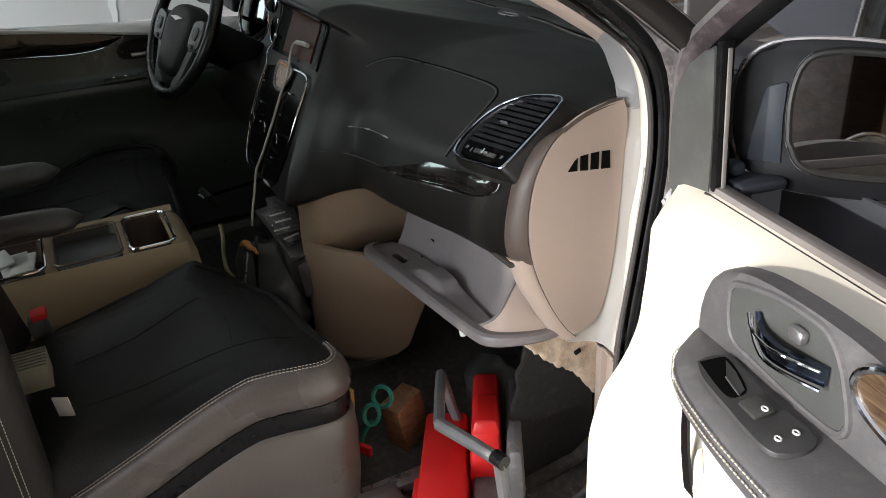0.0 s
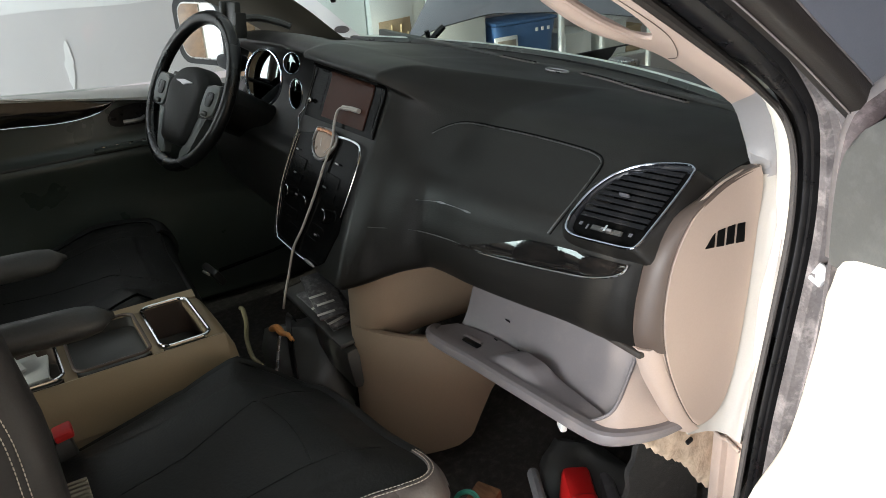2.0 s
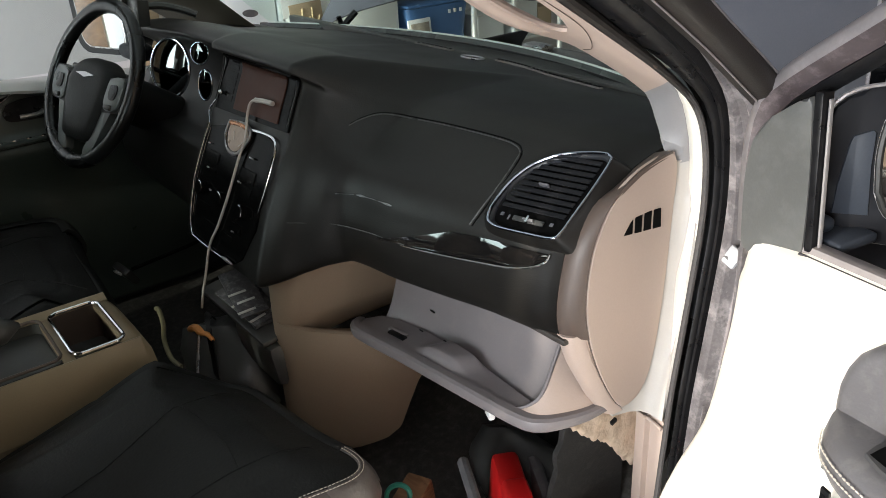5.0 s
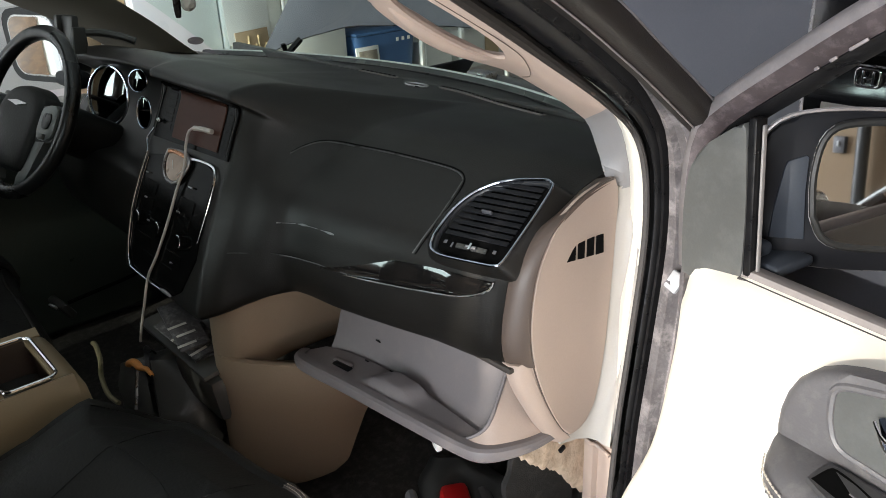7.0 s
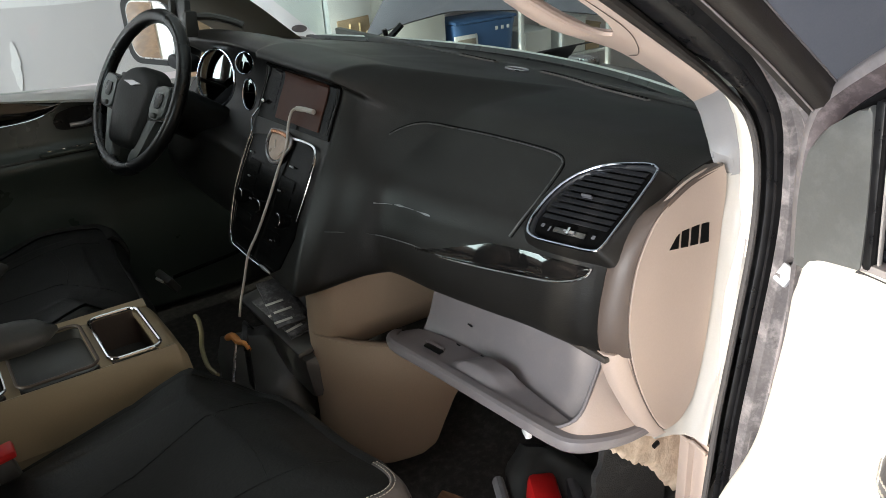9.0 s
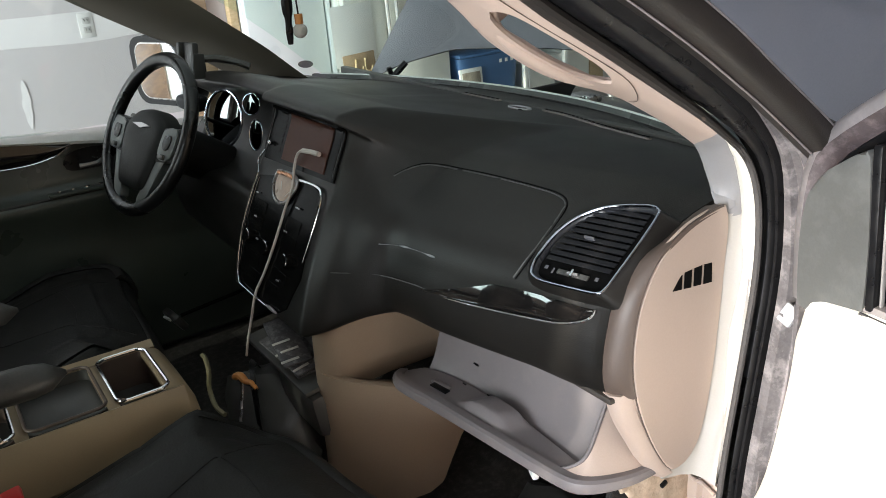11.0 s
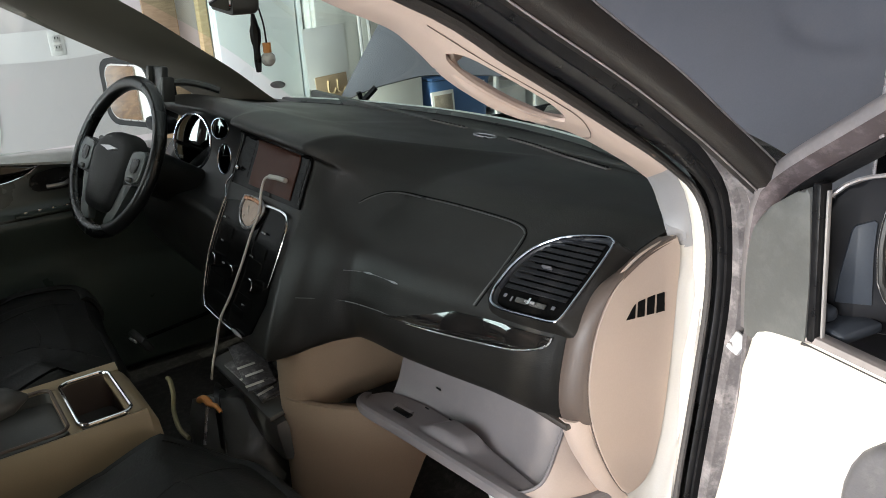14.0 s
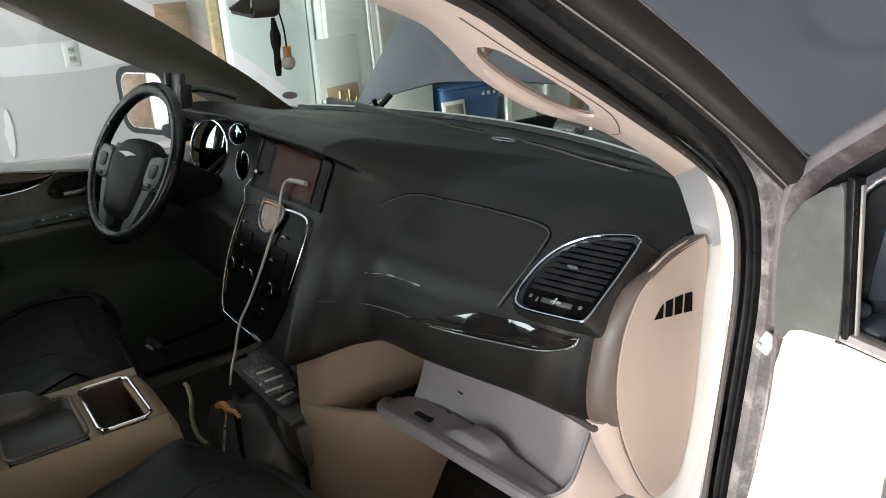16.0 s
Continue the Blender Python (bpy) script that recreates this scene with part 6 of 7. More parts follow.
shell = []
for z in span(.34, 1.0, 10):
    shell.append([door_pt(u, -.135 - .03 * math.sin(math.pi * (z - .34) / .9), z) for u in span(-.02, 1.06, 10)])
part("outer_skin", made(sheet, shell, .006), CHARCOAL, door, "dark charcoal outer skin", 60)
part("hinge_face", made(sheet, [[door_pt(-.045 - .06 * min(max((.76 - z) / .22, 0), 1), n, z) for n in (.004, -.05, -.13)] for z in span(.36, 1.0, 14)], .006), DUSTY, door, "dusty hinge face", 60)
# frame of the window
fr = curve_pts([(-.050, 0, .985), (-.058, 0, 1.090), (-.050, 0, 1.165), (-.020, 0, 1.205), (.060, 0, 1.268), (.150, 0, 1.334), (.300, 0, 1.430), (.500, 0, 1.520), (.800, 0, 1.560), (1.00, 0, 1.540), (1.04, 0, 1.30), (1.045, 0, 1.0)], 70)
rows = []
for i, p in enumerate(fr):
    d = (fr[min(i + 1, 69)] - fr[max(i - 1, 0)]).normalized()
    o = Vector((-d.z, 0, d.x))
    rows.append([door_pt(p.x + o.x * a, n, p.z + o.z * a) for a, n in ((-.029, -.003), (-.021, .007), (-.010, .014), (.000, .012), (.010, -.004), (.012, -.04))])
part("window_frame", made(sheet, [r[2:] for r in rows], .008), FRAME_GREY, door, "grey scuffed window frame", 50)
part("frame_edge", made(sheet, [r[:3] for r in rows], .008), FRAME_DUST, door, "dusty reddish grey inner edge of the frame", 50)
part("run_channel", made(sheet, [[a.lerp(b, 0) + (a - b).normalized() * k + DN * h for k, h in ((.002, .003), (.010, .002), (.018, -.010))] for a, b in ((r[0], r[2]) for r in rows)], .004), RUBBER, door, "", 60)
for u, z, w in ((.145, 1.3015, .022), (.121, 1.284, .009), (.104, 1.272, .006)):
    part("worn_spot", made(block, door_pt(u, .0075, z - .008), (w, .003, .0035), .001, DM @ pose(0, 0, 0, 0, -36)), LIP_BRIGHT, door, "bare bright spot")
sail = smooth_outline([(-.040, .978), (-.046, 1.08), (-.034, 1.140), (.000, 1.172), (.026, 1.190), (.034, 1.185), (.046, 1.09), (.050, 1.004), (.046, .990), (.005, .982)], 40)
part("sail_panel", made(slab, sail, lambda a, b, h: door_pt(a, .004 + h, b), .012, .004, 2), SAIL, door, "grey plastic sail panel")
part("division_post", made(block, door_pt(.048, .004, 1.100), (.012, .020, .200), .003, DM @ pose(0, 0, 0, 0, -5)), RUBBER, door)
part("bright_post", made(block, door_pt(.0575, .004, 1.098), (.0030, .006, .190), .001, DM @ pose(0, 0, 0, 0, -5)), POST_BRIGHT, door, "bright division strip")
# grey insert with the handle, armrest, switches
def ins_pt(u, n, z):
    """A point of the insert, shifted towards the camera to fit its view; it stands proud of the panel."""
    return door_pt(.028 + .97 * u, .018 + .97 * n, .043 + .97 * z)


bez_line = smooth_outline([(.170, .850), (.162, .900), (.167, .938), (.180, .966), (.204, .987), (.238, 1.001), (.272, 1.008), (.320, 1.012), (.37, 1.013), (.43, 1.009), (.60, .985), (.85, .930), (.90, .90), (.85, .86), (.50, .842)], 70)
ins = part("insert", made(slab, bez_line, lambda a, b, h: ins_pt(a, .074 + h, b), .024, .012, 5), DOOR_GREY, door, "grey door insert")
scoop_line = smooth_outline([(.222, .974), (.234, .985), (.293, 1.001), (.347, 1.005), (.371, 1.000), (.389, .981), (.406, .943), (.410, .919), (.395, .906), (.340, .904), (.276, .909), (.238, .914), (.224, .941)], 60)
part("scoop_rim", made(tube, [ins_pt(a, .0975, b) for a, b in scoop_line], .0045, 8, None, None, True), DOOR_GREY, ins)
# a darker plate puts in the shading of the recess
part("scoop", made(slab, [(.31 + (a - .31) * .95, .945 + (b - .945) * .93) for a, b in scoop_line], lambda a, b, h: ins_pt(a, .0965 + h, b), .0025), SAIL, ins)
lever = curve_pts([(.274, .974, 0), (.288, .961, 0), (.312, .956, 0), (.345, .959, 0), (.381, .962, 0)], 16)
part("door_lever", made(sheet, [[ins_pt(p.x, .106 + .012 * math.sin(math.pi * i / 15), p.y + dz * min(1, .12 + i / 6)) for dz in (-.011, -.005, .004, .009)] for i, p in enumerate(lever)], .006), DARK_CHROME, ins, "dark chrome door lever", 60)
part("lever_edge", made(tube, [ins_pt(p.x, .114 + .012 * math.sin(math.pi * i / 15), p.y + .009 * min(1, .12 + i / 6)) for i, p in enumerate(lever)], .0016, 6), CHROME, ins)
part("lever_edge", made(tube, [ins_pt(p.x + .002, .112 + .010 * math.sin(math.pi * i / 15), p.y - .012 * min(1, .12 + i / 6)) for i, p in enumerate(lever)], .0020, 6), CHROME, ins)
part("lock_button", made(block, ins_pt(.336, .104, .983), (.022, .012, .017), .006, DM), SATIN, ins, "round lock knob")
part("speaker_rim", made(tube, [ins_pt(.487 + .076 * math.cos(a), .104, .980 + .036 * math.sin(a)) for a in (2 * math.pi * i / 36 for i in range(36))], .004, 8, None, None, True), CHROME, ins, "chrome rim of the wood inlay")
part("wood_inlay", made(slab, [(.487 + .073 * math.cos(a), .980 + .034 * math.sin(a)) for a in (2 * math.pi * i / 30 for i in range(30))], lambda a, b, h: ins_pt(a, .098 + h, b), .006), INLAY_BROWN, ins)
top_line = curve_pts([(.192, .128, 0), (.208, .152, 0), (.245, .174, 0), (.300, .188, 0), (.40, .198, 0), (.60, .200, 0), (.95, .190, 0)], 30)
rows = []
for i, p in enumerate(top_line):
    rise = .006 * min(1, i / 10)
    k = min(1, .35 + i / 8)
    rows.append([door_pt(p.x, n, z) for n, z in ((.088, .905 + rise), (.110, .908 + rise), (.088 + (p.y - .088) * .75, .903 + rise), (p.y - .006, .896 + rise), (p.y, .884 + rise), (p.y - .002, .866), (p.y - .012, .850), (.120, .830), (.085, .822))])
arm = part("armrest", made(sheet, rows, .010), DOOR_GREY, door, "padded grey armrest with double stitching", 60)
for k in (0, 1):
    part("stitching", made(dashes, [r[4] + DN * .002 + Vector((0, 0, .004 - .011 * k)) for r in rows], .0013), STITCH, arm)
plate = part("switch_plate", made(slab, smooth_outline([(.258, .158), (.257, .130), (.270, .121), (.300, .122), (.349, .127), (.398, .123), (.412, .130), (.418, .147), (.414, .168), (.402, .178), (.370, .178), (.338, .175), (.290, .170)], 60), lambda a, b, h: door_pt(a, b, .909 + h), .006, .001), PLATE_DARK, arm, "dark switch plate with pull cup")
cup_line = smooth_outline([(.262, .157), (.263, .130), (.270, .126), (.292, .130), (.322, .141), (.328, .155), (.324, .165), (.300, .164)], 36)
# the cup is flat: black puts in its shade, a paler piece its wall
part("pull_cup", made(slab, cup_line, lambda a, b, h: door_pt(a, b, .9145 + h), .001), GROOVE, plate, "pull cup drawn flat, black for its shaded hollow")
part("cup_wall", made(slab, [(.270, .130), (.292, .133), (.321, .143), (.326, .152), (.296, .147)], lambda a, b, h: door_pt(a, b, .9150 + h), .0010), PLATE_DARK, plate)
part("cup_ridge", made(tube, [door_pt(.296, .148, .9160), door_pt(.312, .151, .9160), door_pt(.327, .154, .9160)], .0012, 6), DOOR_GREY, plate)
part("window_switch", made(block, door_pt(.351, .151, .917), (.028, .025, .007), .003, DM @ pose(0, 0, 0, 8)), BLACK_PLASTIC, plate)
for u, n, z in ((.360, .149, .9218), (.394, .139, .9158), (.395, .160, .9158)):
    part("lit_mark", made(tube, [door_pt(u + .0034 * math.cos(q), n + .0026 * math.sin(q), z) for q in (2 * math.pi * i / 14 for i in range(14))], .0011, 5, None, None, True), WHITE_PLASTIC, plate)
part("map_pocket", made(sheet, [[door_pt(u, n, z) for n, z in ((.118, .790 - .16 * min(1, (u - .20) / .10)), (.150, .62), (.152, .52), (.125, .42))] for u in span(.225, .95, 20)], .008), CREAM, door, "", 60)
# flat sliver on the panel, dark to stand for the shade in the gap
part("pocket_gap", made(slab, smooth_outline([(.204, .818), (.208, .76), (.226, .69), (.262, .62), (.318, .555), (.340, .556), (.276, .64), (.240, .70), (.222, .76), (.214, .818)], 40), lambda a, b, h: door_pt(a, .128 + h, b), .004), RUBBER, door, "dark sliver for the shaded gap of the map pocket")

# side mirror
MO = Vector((1.012, .312, 1.028))
mn_ = Vector((.640, -.762, .100)).normalized()
ma_ = Vector((.766, .643, 0)).normalized()
mu_ = ma_.cross(mn_).normalized()
if mu_.z < 0:
    mu_ = -mu_


def mpt(a, b, h):
    return MO + ma_ * a + mu_ * b + mn_ * h


shell_line = smooth_outline([(-.066, .030), (-.070, .100), (-.058, .140), (-.018, .162), (.080, .164), (.190, .146), (.228, .126), (.240, .080), (.222, .008), (.160, -.026), (.030, -.030), (-.040, -.012)], 60)
mir = part("side_mirror", made(slab, shell_line, lambda a, b, h: mpt(.085 + (a - .085) * (1 - 1.2 * max(0, .075 - h)), .06 + (b - .06) * (1 - 2.4 * max(0, .080 - h)), h - .100), .092, .008, 3), MIRROR_SHELL, door, "dark blue-black door mirror housing")
part("mirror_cap_edge", made(tube, [mpt(a, b + .001, -.014) for a, b in shell_line], .0035, 8, None, None, True), SATIN, mir, "bright cap edge")
part("cheek", made(slab, [(-.046, .010), (-.043, .045), (-.035, .100), (-.032, .106), (-.012, .113), (-.008, .110), (-.009, .070), (-.006, .030), (-.004, .008)], lambda a, b, h: mpt(a, b, -.009 + h), .004, .001), CHEEK, mir, "blue-grey cheek panel")
gl = smooth_outline([(.004, .040), (.000, .090), (.008, .134), (.034, .150), (.100, .150), (.180, .134), (.200, .114), (.204, .080), (.194, .030), (.160, .006), (.080, .000), (.024, .008)], 60)
part("mirror_bezel", made(tube, [mpt(.1 + (a - .1) * 1.02, .086 + (b - .086) * 1.02, -.004) for a, b in gl], .0050, 8, None, None, True), SHROUD, mir)
part("bezel_line", made(tube, [mpt(.1 + (a - .1) * 1.055, .086 + (b - .086) * 1.06, -.003) for a, b in gl], .0012, 6, None, None, True), SATIN, mir)
part("mirror_glass", made(slab, gl, lambda a, b, h: mpt(a, b, -.006 + h), .004), MIRROR, mir, "mirror glass")
part("mirror_arm", made(block, (.985, .285, 1.012), (.064, .070, .014), .005, pose(0, 0, 0, 0, 0, -10), 3), CHEEK, mir)
part("pivot_cap", made(block, (.972, .268, 1.030), (.028, .024, .020), .009, pose(0, 0, 0, 0, 0, -10), 4), CHEEK, mir, "round blue-grey pivot cap")

# ---- driver's door, closed ----
ldoor = thing("driver_door", (-.83, -.45, .35), "closed driver's door with black trim and dark wood strip", "car door")


def ldp(y, z, off=0.0):
    step = 1 / (1 + math.exp((z - .868) / .006))
    bul = .040 * step * math.exp(-(max(0, .868 - z) / .09) ** 2) + .02 * math.exp(-((z - .55) / .15) ** 2)
    return Vector((-.825 + bul + off, y, z))


def belt_top(y):
    return 1.010 - .081 * (y + .194)


def belt_low(y):
    return min(.990 - .163 * (y + .302), belt_top(y) - .005)


part("inner_panel", made(sheet, [[ldp(y, .36 + (belt_low(y) + .006 - .36) * t) for y in span(.12, -.95, 24)] for t in span(0, 1, 90)], .012, True), DOOR_DARK, ldoor, "black door panel", 60)
rows = []
for y in span(.12, -.95, 30):
    a, h = belt_low(y), belt_top(y) - belt_low(y)
    rows.append([Vector((x, y, a + h * k)) for x, k in ((-.824, -.05), (-.810, .02), (-.808, .25), (-.826, .72), (-.852, 1.0))])
part("belt_trim", made(sheet, rows, .006, True), WHITE_PLASTIC, ldoor, "white belt rail", 60)
low_line = curve_pts([(0, y, z) for y, z in ((-.92, .975), (-.75, .970), (-.57, .963), (-.446, .953), (-.370, .956), (-.318, .970), (-.288, .990))], 60)
wl_low = lerp_table([(p.y, p.z) for p in low_line])
part("wood_strip", made(sheet, [[ldp(y, wl_low(y) + (max(belt_low(y), wl_low(y) + .002) - .001 - wl_low(y)) * t, .006 + .004 * math.sin(math.pi * t)) for t in span(0, 1, 9)] for y in span(-.290, -.92, 36)], .006), BURL, ldoor, "glossy dark wood strip", 60)
# tube added in a paler colour as the highlight on the armrest ledge
part("armrest_highlight", made(tube, [ldp(y, .862, .000) for y in span(-.05, -.92, 20)], .0040, 8), LIT_LEATHER, ldoor, "paler tube for the highlight along the armrest")
part("chrome_line", made(tube, [ldp(y, wl_low(y), .008) for y in span(-.272, -.90, 30)], .0018, 6), CHROME, ldoor)
part("lever", made(tube, curve_pts([ldp(-.225, .935, .012), ldp(-.245, .930, .022), ldp(-.285, .930, .020)], 10), .006, 8), SATIN, ldoor)
part("lever_cup", made(slab, smooth_outline([(-.20, .915), (-.20, .960), (-.25, .972), (-.31, .960), (-.31, .920)], 24), lambda a, b, h: ldp(a, b, .003 + h), .004), RUBBER, ldoor)
part("switch_row", made(block, ldp(-.295, .868, .004), (.034, .16, .010), .004), DOOR_DARK, ldoor)
# switches coloured chrome to put in four small glints
for k in range(4):
    part("switch", made(block, ldp(-.245 - k * .034, .874, .010), (.010, .012, .006), .0020), CHROME, ldoor)
part("window_frame", made(tube, curve_pts([(-.835, .30, 1.02), (-.80, .13, 1.235), (-.765, -.12, 1.40), (-.74, -.50, 1.56), (-.74, -.95, 1.60)], 30), .018, 8), BLACK_PLASTIC, ldoor)
bm = bmesh.new()
bm.faces.new([bm.verts.new(p) for p in ((-.84, .28, 1.01), (-.80, .12, 1.235), (-.77, -.12, 1.40), (-.745, -.50, 1.56), (-.745, -.95, 1.60), (-.84, -.95, 1.03))])
lp = part("window_pane", bm, SIDE_GLASS, ldoor, "side glass")
lp.visible_shadow = False
LM = pose(-.998, .010, 1.108, 0, 0, 23)
lm = part("side_mirror", made(slab, round_rect(.225, .195, .045), lambda a, b, h: LM @ Vector((a, h, b)), .085, .012, 4), MIRROR_SHELL, ldoor, "charcoal door mirror")
part("mirror_rim", made(tube, [LM @ Vector((a, .002, b)) for a, b in round_rect(.178, .158, .036)], .004, 8, None, None, True), SATIN, lm)
part("mirror_glass", made(slab, round_rect(.174, .154, .034), lambda a, b, h: LM @ Vector((a, -.002 + h, b)), .003), MIRROR, lm, "mirror glass")
part("mirror_foot", made(block, (-.90, .06, 1.025), (.14, .06, .045), .015, None, 3), MIRROR_SHELL, lm)

# ---- garage ----
floor = part("garage_floor", made(block, (.27, 1.0, -.05), (6.54, 10.4, .10), 0), CONCRETE)
tagged(floor, "stained grey concrete garage floor", "floor", "", "structure")
ground = part("ground", made(block, (0, -34.2, -.08), (120, 60, .10), 0), DRIVE)
tagged(ground, "pale concrete driveway outside", "ground", "", "structure")
wl_ = part("wall_left", made(block, (-2.96, 1.0, 1.4), (.12, 10.4, 2.9), 0), DRYWALL)
tagged(wl_, "unpainted grey drywall garage wall", "wall", "", "structure")
for z, h in ((1.10, .13), (2.2, .14)):
    part("taped_joint", made(sheet, [[Vector((-2.8965, y, z + dz * (1 + .25 * noise.noise((y * 2.3, z, dz * 9))))) for dz in (-h / 2, 0, h / 2)] for y in span(-3.5, .62, 40)], .002, True), MUD, wl_, "white smear of joint compound")
part("taped_joint", made(sheet, [[Vector((-2.8962, -.14 + .05 * (z - .78) + dy * (1 + .8 * noise.noise((z * 26, dy * 9, 2))) * max(.05, math.sin(math.pi * (z - .66) / .23)) ** .5, z)) for dy in (-.019, 0, .019)] for z in span(.66, .89, 34)], .002), MUD, wl_)
wf = part("wall_front", made(block, (.27, 6.1, 1.4), (6.54, .12, 2.9), 0), DRYWALL)
tagged(wf, "grey drywall end wall", "wall", "", "structure")
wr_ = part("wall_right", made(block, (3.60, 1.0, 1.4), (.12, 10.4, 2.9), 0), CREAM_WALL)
tagged(wr_, "cream painted garage wall", "wall", "", "structure")
cl = part("ceiling", made(block, (.27, 1.0, 2.88), (6.54, 10.4, .08), 0), DRYWALL)
tagged(cl, "drywall garage ceiling", "ceiling", "", "structure")
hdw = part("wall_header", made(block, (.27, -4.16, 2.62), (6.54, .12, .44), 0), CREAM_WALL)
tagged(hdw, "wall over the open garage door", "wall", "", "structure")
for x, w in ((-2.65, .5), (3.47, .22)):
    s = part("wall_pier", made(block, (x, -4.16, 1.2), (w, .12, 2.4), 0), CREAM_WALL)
    tagged(s, "wall beside the open garage door", "wall", "", "structure")

wd = thing("wooden_door", (-2.9, -3.0, 0), "brown wooden door in a pale frame in the garage wall", "door")
part("leaf", made(block, (-2.885, -3.02, 1.02), (.04, .74, 2.02), .004), WOOD_LEAF, wd, "brown wooden leaf")
for y in (-3.44, -2.60):
    part("frame_post", made(block, (-2.88, y, 1.05), (.05, .09, 2.10), .006), CREAM, wd)
part("frame_head", made(block, (-2.88, -3.02, 2.13), (.05, .93, .08), .006), CREAM, wd)
outlet = thing("power_outlet", (-2.9, .20, 1.105), "white double power outlet on the drywall", "outlet")
part("cover_plate", made(block, (-2.897, .205, 1.105), (.006, .072, .116), .003), WHITE_PLASTIC, outlet)
for z in (1.083, 1.127):
    soc = part("socket", made(block, (-2.893, .205, z), (.004, .034, .030), .002), PAPER, outlet)
    for dy in (-.007, .007):
        part("slot", made(block, (-2.8908, .205 + dy, z + .003), (.001, .003, .010), 0), RUBBER, soc)

switch_box = thing("wall_switch", (3.53, -1.26, .90), "small grey switch box on the cream garage wall", "switch")
part("box", made(block, (3.53, -1.26, .90), (.03, .055, .075), .004), TOOL_GREY, switch_box)
part("toggle", made(block, (3.513, -1.26, .905), (.012, .012, .024), .003), PAPER, switch_box)
pipe = thing("drain_pipe", (3.49, -1.13, 0), "dark upright pipe on the cream garage wall", "pipe")
part("pipe", made(tube, [(3.49, -1.13, 0), (3.49, -1.13, 1.4), (3.49, -1.13, 2.84)], .028, 14), BLACK_PLASTIC, pipe)
for z in (.5, 1.3, 2.2):
    part("bracket", made(block, (3.515, -1.13, z), (.05, .075, .02), .003), SATIN, pipe)
# cabinet added only to darken what the side mirror reflects
locker = thing("mirror_backdrop", (3.40, -2.5, 0), "added dark cabinet for the side mirror to reflect", "cabinet")
part("body", made(block, (3.42, -2.52, .98), (.22, 1.02, 1.92), .008), MIRROR_DARK, locker)
for dy in (-.255, .255):
    cab = part("cabinet_door", made(block, (3.30, -2.52 + dy, .98), (.02, .50, 1.84), .004), MIRROR_DARK, locker)
    part("knob", made(block, (3.283, -2.52 + dy * .14, .98), (.014, .014, .05), .004), SATIN, cab)
# boards added to give the side mirror diagonals like a car's window frame
for k, (dz, w, mt) in enumerate(((0, .055, MIRROR_DARK), (.070, .026, SHELF_WHITE), (.120, .044, MIRROR_DARK), (.165, .016, SHELF_WHITE))):
    plank = thing("mirror_stripe", (3.3, -2.1, 0), "added slanting board for a stripe in the side mirror", "board", "boards along the wall")
    part("board", made(tube, [(3.30 + .02 * k, -1.66, .02 + dz), (3.36 + .02 * k, -1.34, .29 + dz), (3.42 + .02 * k, -.99, .58 + dz)], .010, 4, w * .6), mt, plank)

panel = thing("brown_board", (-2.87, .70, 0), "brown board leaning on the wall", "board")
part("board", made(block, (-2.872, .72, .70), (.018, .17, 1.22), .003, pose(0, 0, 0, 1)), PLY, panel)
stud = thing("pine_stud", (-2.86, .93, 0), "pine stud standing against the wall", "lumber")
part("stud", made(block, (-2.86, .925, 1.25), (.06, .045, 2.5), .003), PINE, stud)

freezer = thing("white_freezer", (-2.75, 1.21, 0), "tall white upright freezer against the wall", "freezer")
part("cabinet", made(block, (-2.86, 1.205, .98), (.12, .50, 1.90), .01), APPLIANCE, freezer)
fd = part("freezer_door", made(block, (-2.785, 1.190, 1.02), (.045, .46, 1.78), .012), APPLIANCE, freezer, "smooth white door")
part("edge_trim", made(block, (-2.785, 1.442, 1.02), (.040, .030, 1.80), .006), APPLIANCE, freezer)
part("oval_badge", made(slab, [(.045 * math.cos(a), .020 * math.sin(a)) for a in (2 * math.pi * i / 28 for i in range(28))], lambda a, b, h: Vector((-2.7625 + h, 1.262 + a, .775 + b - a * .10)), .003), TOOL_GREY, fd, "grey oval badge")
part("vent_slot", made(block, (-2.761, 1.395, .672), (.004, .10, .012), .002), RUBBER, fd)

fridge = thing("refrigerator", (-2.62, 1.80, 0), "old cream refrigerator with paired vertical handles", "refrigerator")
part("cabinet", made(block, (-2.80, 1.82, .95), (.20, .70, 1.86), .015), APPLIANCE_OLD, fridge)
for y, w in ((1.615, .27), (1.965, .40)):
    part("fridge_door", made(block, (-2.685, y, 1.02), (.055, w, 1.70), .015), APPLIANCE_OLD, fridge)
part("base_grille", made(block, (-2.69, 1.82, .09), (.04, .66, .12), .01), SHELF_WHITE, fridge)
for y in (1.728, 1.788):
    part("handle", made(tube, curve_pts([(-2.655, y, 1.50), (-2.625, y, 1.46), (-2.620, y, 1.20), (-2.628, y + .01, 1.02), (-2.622, y + .012, .84), (-2.650, y + .012, .76)], 24), .011, 8), WHITE_PLASTIC, fridge)
note = thing("taped_sheet", (-2.655, 1.53, .9), "large pale sheet taped on the refrigerator door", "paper")
part("sheet", made(block, (-2.655, 1.525, .905), (.003, .26, .33), .001, pose(0, 0, 0, 2)), SHELF_WHITE, note)
card = thing("cardboard_piece", (-2.64, 1.55, .75), "piece of brown cardboard with rounded cut-outs", "cardboard")
part("board", made(block, (-2.649, 1.540, .730), (.006, .20, .15), .002, pose(0, 0, 0, 3)), CARD, card)
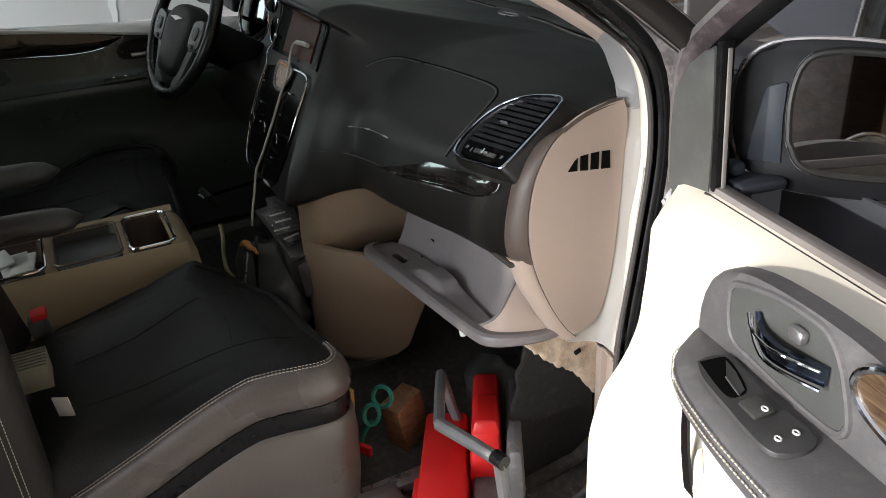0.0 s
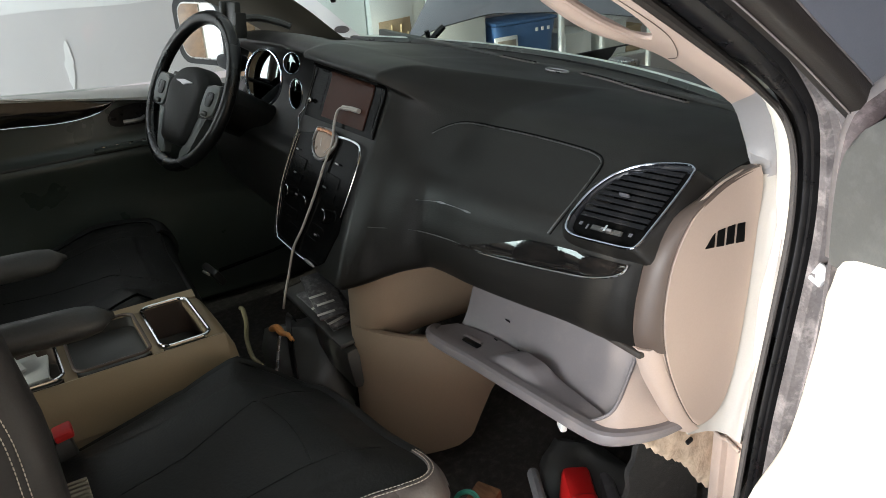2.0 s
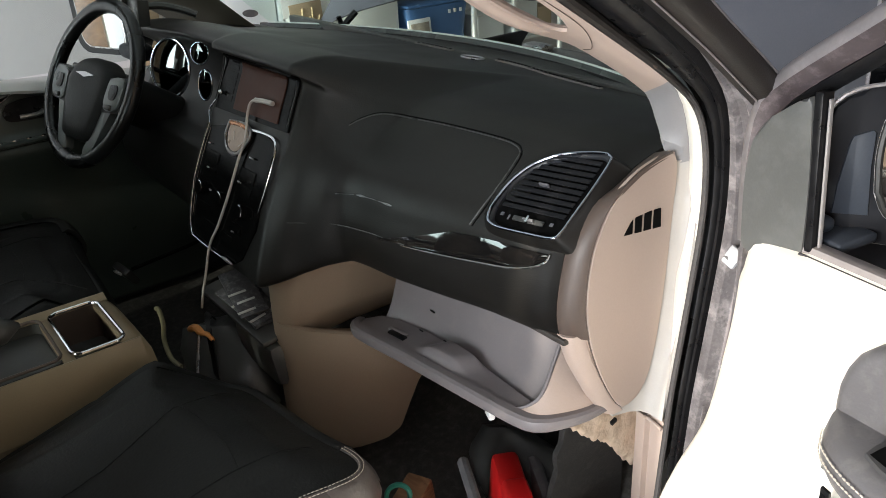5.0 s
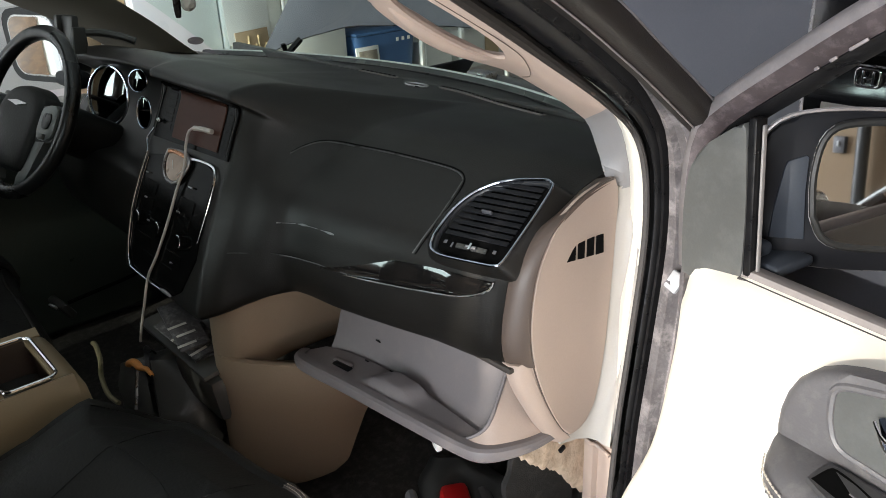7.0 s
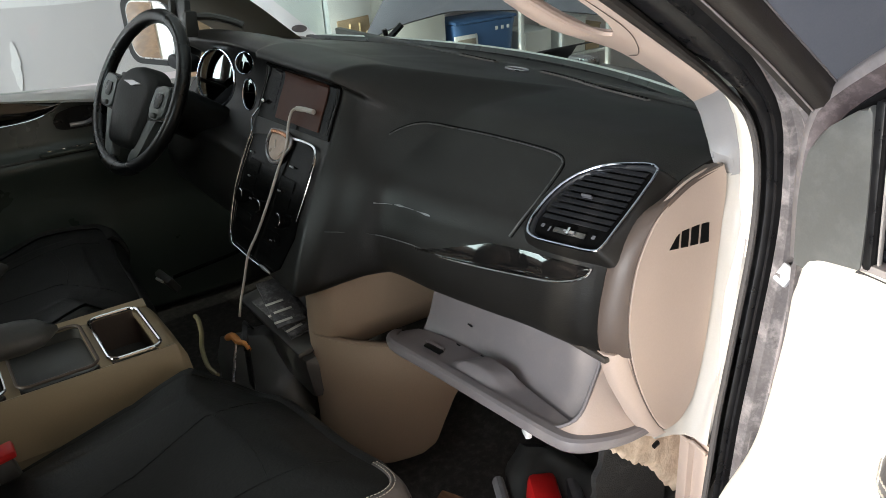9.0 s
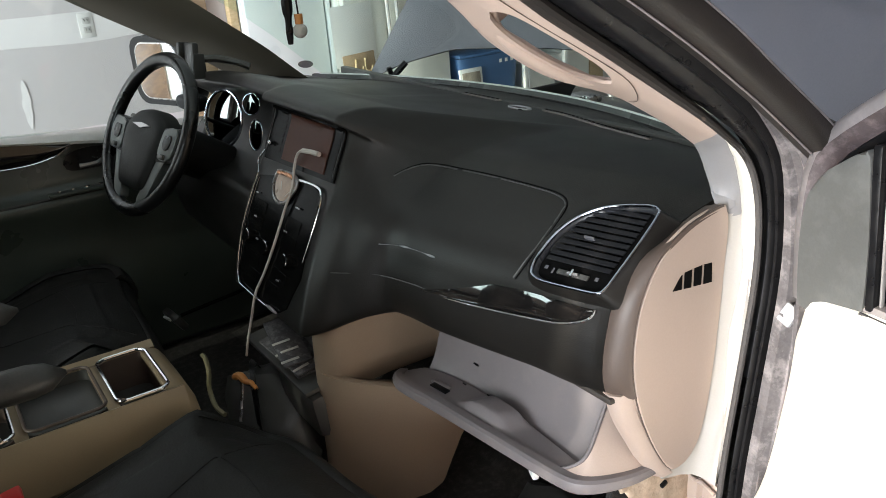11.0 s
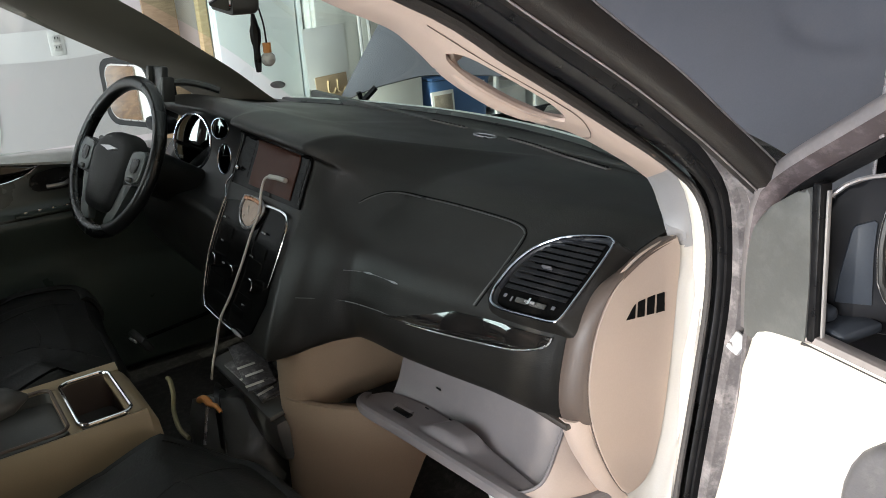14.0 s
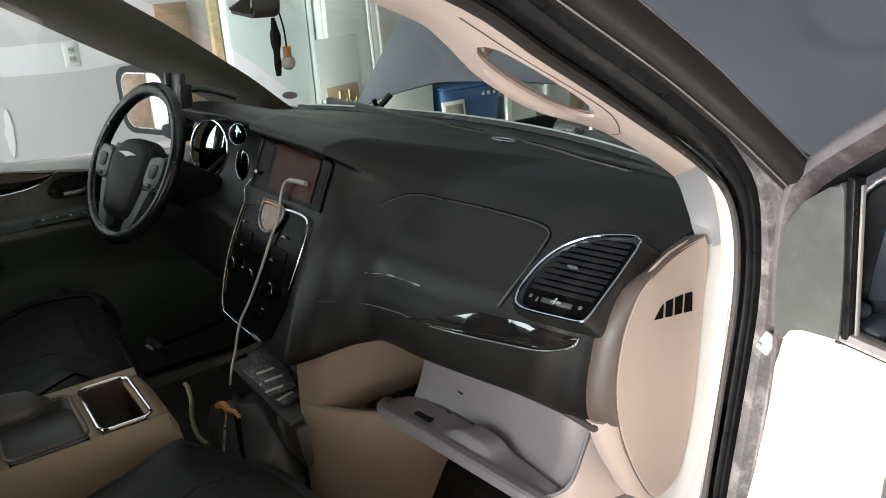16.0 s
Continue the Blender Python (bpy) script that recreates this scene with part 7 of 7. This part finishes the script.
for y in (1.515, 1.575):
    part("cut_out", made(tube, curve_pts([(-2.643, y, .775), (-2.643, y, .715), (-2.643, y + .03, .702), (-2.643, y + .045, .73)], 14), .006, 6), PINE, card)

shelving = thing("white_shelving", (-2.65, 2.75, 0), "white garage shelves loaded with bins", "shelves")
for z in (.05, .355, .92, 1.30):
    part("shelf", made(block, (-2.765, 2.85, z), (.26, 1.30, .022), .003), SHELF_WHITE, shelving)
for x, y in ((-2.88, 2.21), (-2.62, 2.715), (-2.62, 3.06), (-2.62, 3.49)):
    part("upright", made(block, (x, y, .75), (.03, .03, 1.5), .004), SHELF_WHITE, shelving)
bin_ = thing("blue_bin", (-2.6, 2.52, .29), "blue plastic storage bin on the shelf", "bin")
BR = [[Vector((-2.755 + a * .125 * k, 2.445 + b * .225 * k, z + .072)) for a, b in round_rect(2, 2, .25)] for z, k in ((.295, .88), (.30, .92), (.52, 1.0), (.56, 1.03), (.58, 1.05), (.60, 1.05))]
part("tub", made(loft, BR), BLUE, bin_)
part("lid", made(block, (-2.755, 2.445, .684), (.27, .475, .02), .008), BLUE, bin_)
for k in range(3):
    part("worn_mark", made(block, (-2.6235, 2.52 + k * .045, .625), (.003, .02, .022), .001), SHELF_WHITE, bin_)
pic = thing("framed_picture", (-2.60, 2.28, .366), "small framed picture standing on the shelf", "picture")
part("frame", made(block, (-2.610, 2.280, .490), (.014, .17, .245), .004, pose(0, 0, 0, 0, -6)), SHELF_WHITE, pic)
part("print", made(block, (-2.601, 2.280, .490), (.004, .135, .20), .001, pose(0, 0, 0, 0, -6)), mat("faded_print", (.34, .30, .24), .5, 0, .4, 20, 0), pic)
for k, (y, z, w, h, mt) in enumerate(((2.88, .457, .22, .18, SHELF_WHITE), (3.19, .477, .22, .22, SHELF_WHITE), (3.37, .447, .13, .16, CARD), (2.42, 1.022, .26, .18, CARD), (2.80, 1.042, .30, .22, SHELF_WHITE), (3.2, .142, .30, .16, CARD))):
    bx = thing("storage_box", (-2.65, y, z - h / 2), ("pale" if mt is SHELF_WHITE else "brown") + " box stored on the shelf", "box", "shelf boxes")
    part("box", made(block, (-2.765, y, z), (.24, w, h), .006), mt, bx)
    part("lid", made(block, (-2.765, y, z + h / 2 + .006), (.25, w + .01, .014), .003), mt, bx)

# ---- black SUV parked nose-out beyond the hood ----
suv = thing("parked_suv", (.20, 3.4, 0), "glossy black SUV parked in front, seen from behind", "car")
SY = 2.42
rows = []
for z, y in ((.35, .00), (.55, -.03), (.72, -.02), (.80, .01), (.95, .03), (1.12, .06), (1.20, .10), (1.60, .34), (1.70, .50)):
    half = .92 - .10 * max(0, z - 1.0)
    rows.append([Vector((.22 + s * half, SY + y + .16 * abs(s) ** 4, z)) for s in span(-1, 1, 17)])
part("tailgate", made(sheet, rows, .02, True), SUV_BLACK, suv, "glossy black tailgate", 50)
part("body", made(block, (.22, 4.2, .95), (1.78, 2.6, 1.05), .12, None, 4), SUV_BLACK, suv)
part("rear_glass", made(sheet, [[Vector((.22 + s * .66, SY + y, z)) for s in span(-1, 1, 7)] for z, y in ((1.24, .105), (1.40, .20), (1.56, .295))], .01, True), BLACK_GLOSS, suv)
part("trim_bar", made(block, (.22, SY - .012, .845), (.80, .03, .030), .008), BLACK_GLOSS, suv)
part("chrome_strip", made(block, (.22, SY - .026, .826), (.78, .008, .006), .002), SATIN, suv)
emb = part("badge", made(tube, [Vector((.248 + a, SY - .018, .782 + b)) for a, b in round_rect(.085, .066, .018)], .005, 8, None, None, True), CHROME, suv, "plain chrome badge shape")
for dx in (-.018, .018):
    part("badge_bar", made(block, (.248 + dx, SY - .018, .782), (.008, .008, .050), .002), CHROME, emb)
part("badge_bar", made(block, (.248, SY - .018, .780), (.030, .008, .007), .002), CHROME, emb)
pl = part("licence_plate", made(block, (.255, SY - .035, .602), (.305, .006, .152), .004), PLATE, suv, "pale licence plate")
for x, z, w, h, mt in ((.150, .652, .022, .022, TAIL_RED), (.255, .655, .11, .020, RUBBER), (.33, .655, .03, .022, ORANGE), (.255, .602, .24, .050, RUBBER)):
    part("plate_bar", made(block, (x, SY - .0395, z), (w, .003, h), .001), mt, pl)
for sx in (-1, 1):
    part("tail_light", made(sheet, [[Vector((.22 + sx * x, SY + .05 + (x - .60) * .5, z)) for x in span(.62, .90, 5)] for z in (.86, 1.0, 1.14)], .03, sx > 0), TAIL_RED, suv, "red tail light")
    wh = part("wheel", made(tube, [(.22 + sx * .72, SY + .75, .33), (.22 + sx * .92, SY + .75, .33)], .33, 28), RUBBER, suv)
    part("rim", made(tube, [(.22 + sx * .915, SY + .75, .33), (.22 + sx * .925, SY + .75, .33)], .21, 24), SATIN, wh)
part("bumper", made(block, (.22, SY + .02, .46), (1.7, .16, .22), .05, None, 4), SUV_BLACK, suv)

# ---- outside the open garage door: hedge and tree crowns ----
hedge = bmesh.new()
rng = random.Random(5)
for i in range(5200):
    x, zc = rng.uniform(-22, 22), rng.random()
    z = .3 + 5.5 * zc * (.6 + .4 * math.sin(x * .7) ** 2)
    c = Vector((x, -19 - 3 * rng.random() - 1.5 * math.sin(x * 1.3), z))
    m = Euler((rng.uniform(0, 6), rng.uniform(0, 6), rng.uniform(0, 6))).to_matrix()
    s = rng.uniform(.18, .42)
    vs = [hedge.verts.new(c + m @ Vector(p) * s) for p in ((-.5, 0, 0), (0, .25, .1), (.5, 0, 0), (0, -.25, .1))]
    hedge.faces.new(vs)
hg = part("far_trees", hedge, HEDGE)
tagged(hg, "sunlit green trees across the driveway", "trees", "", "stuff")
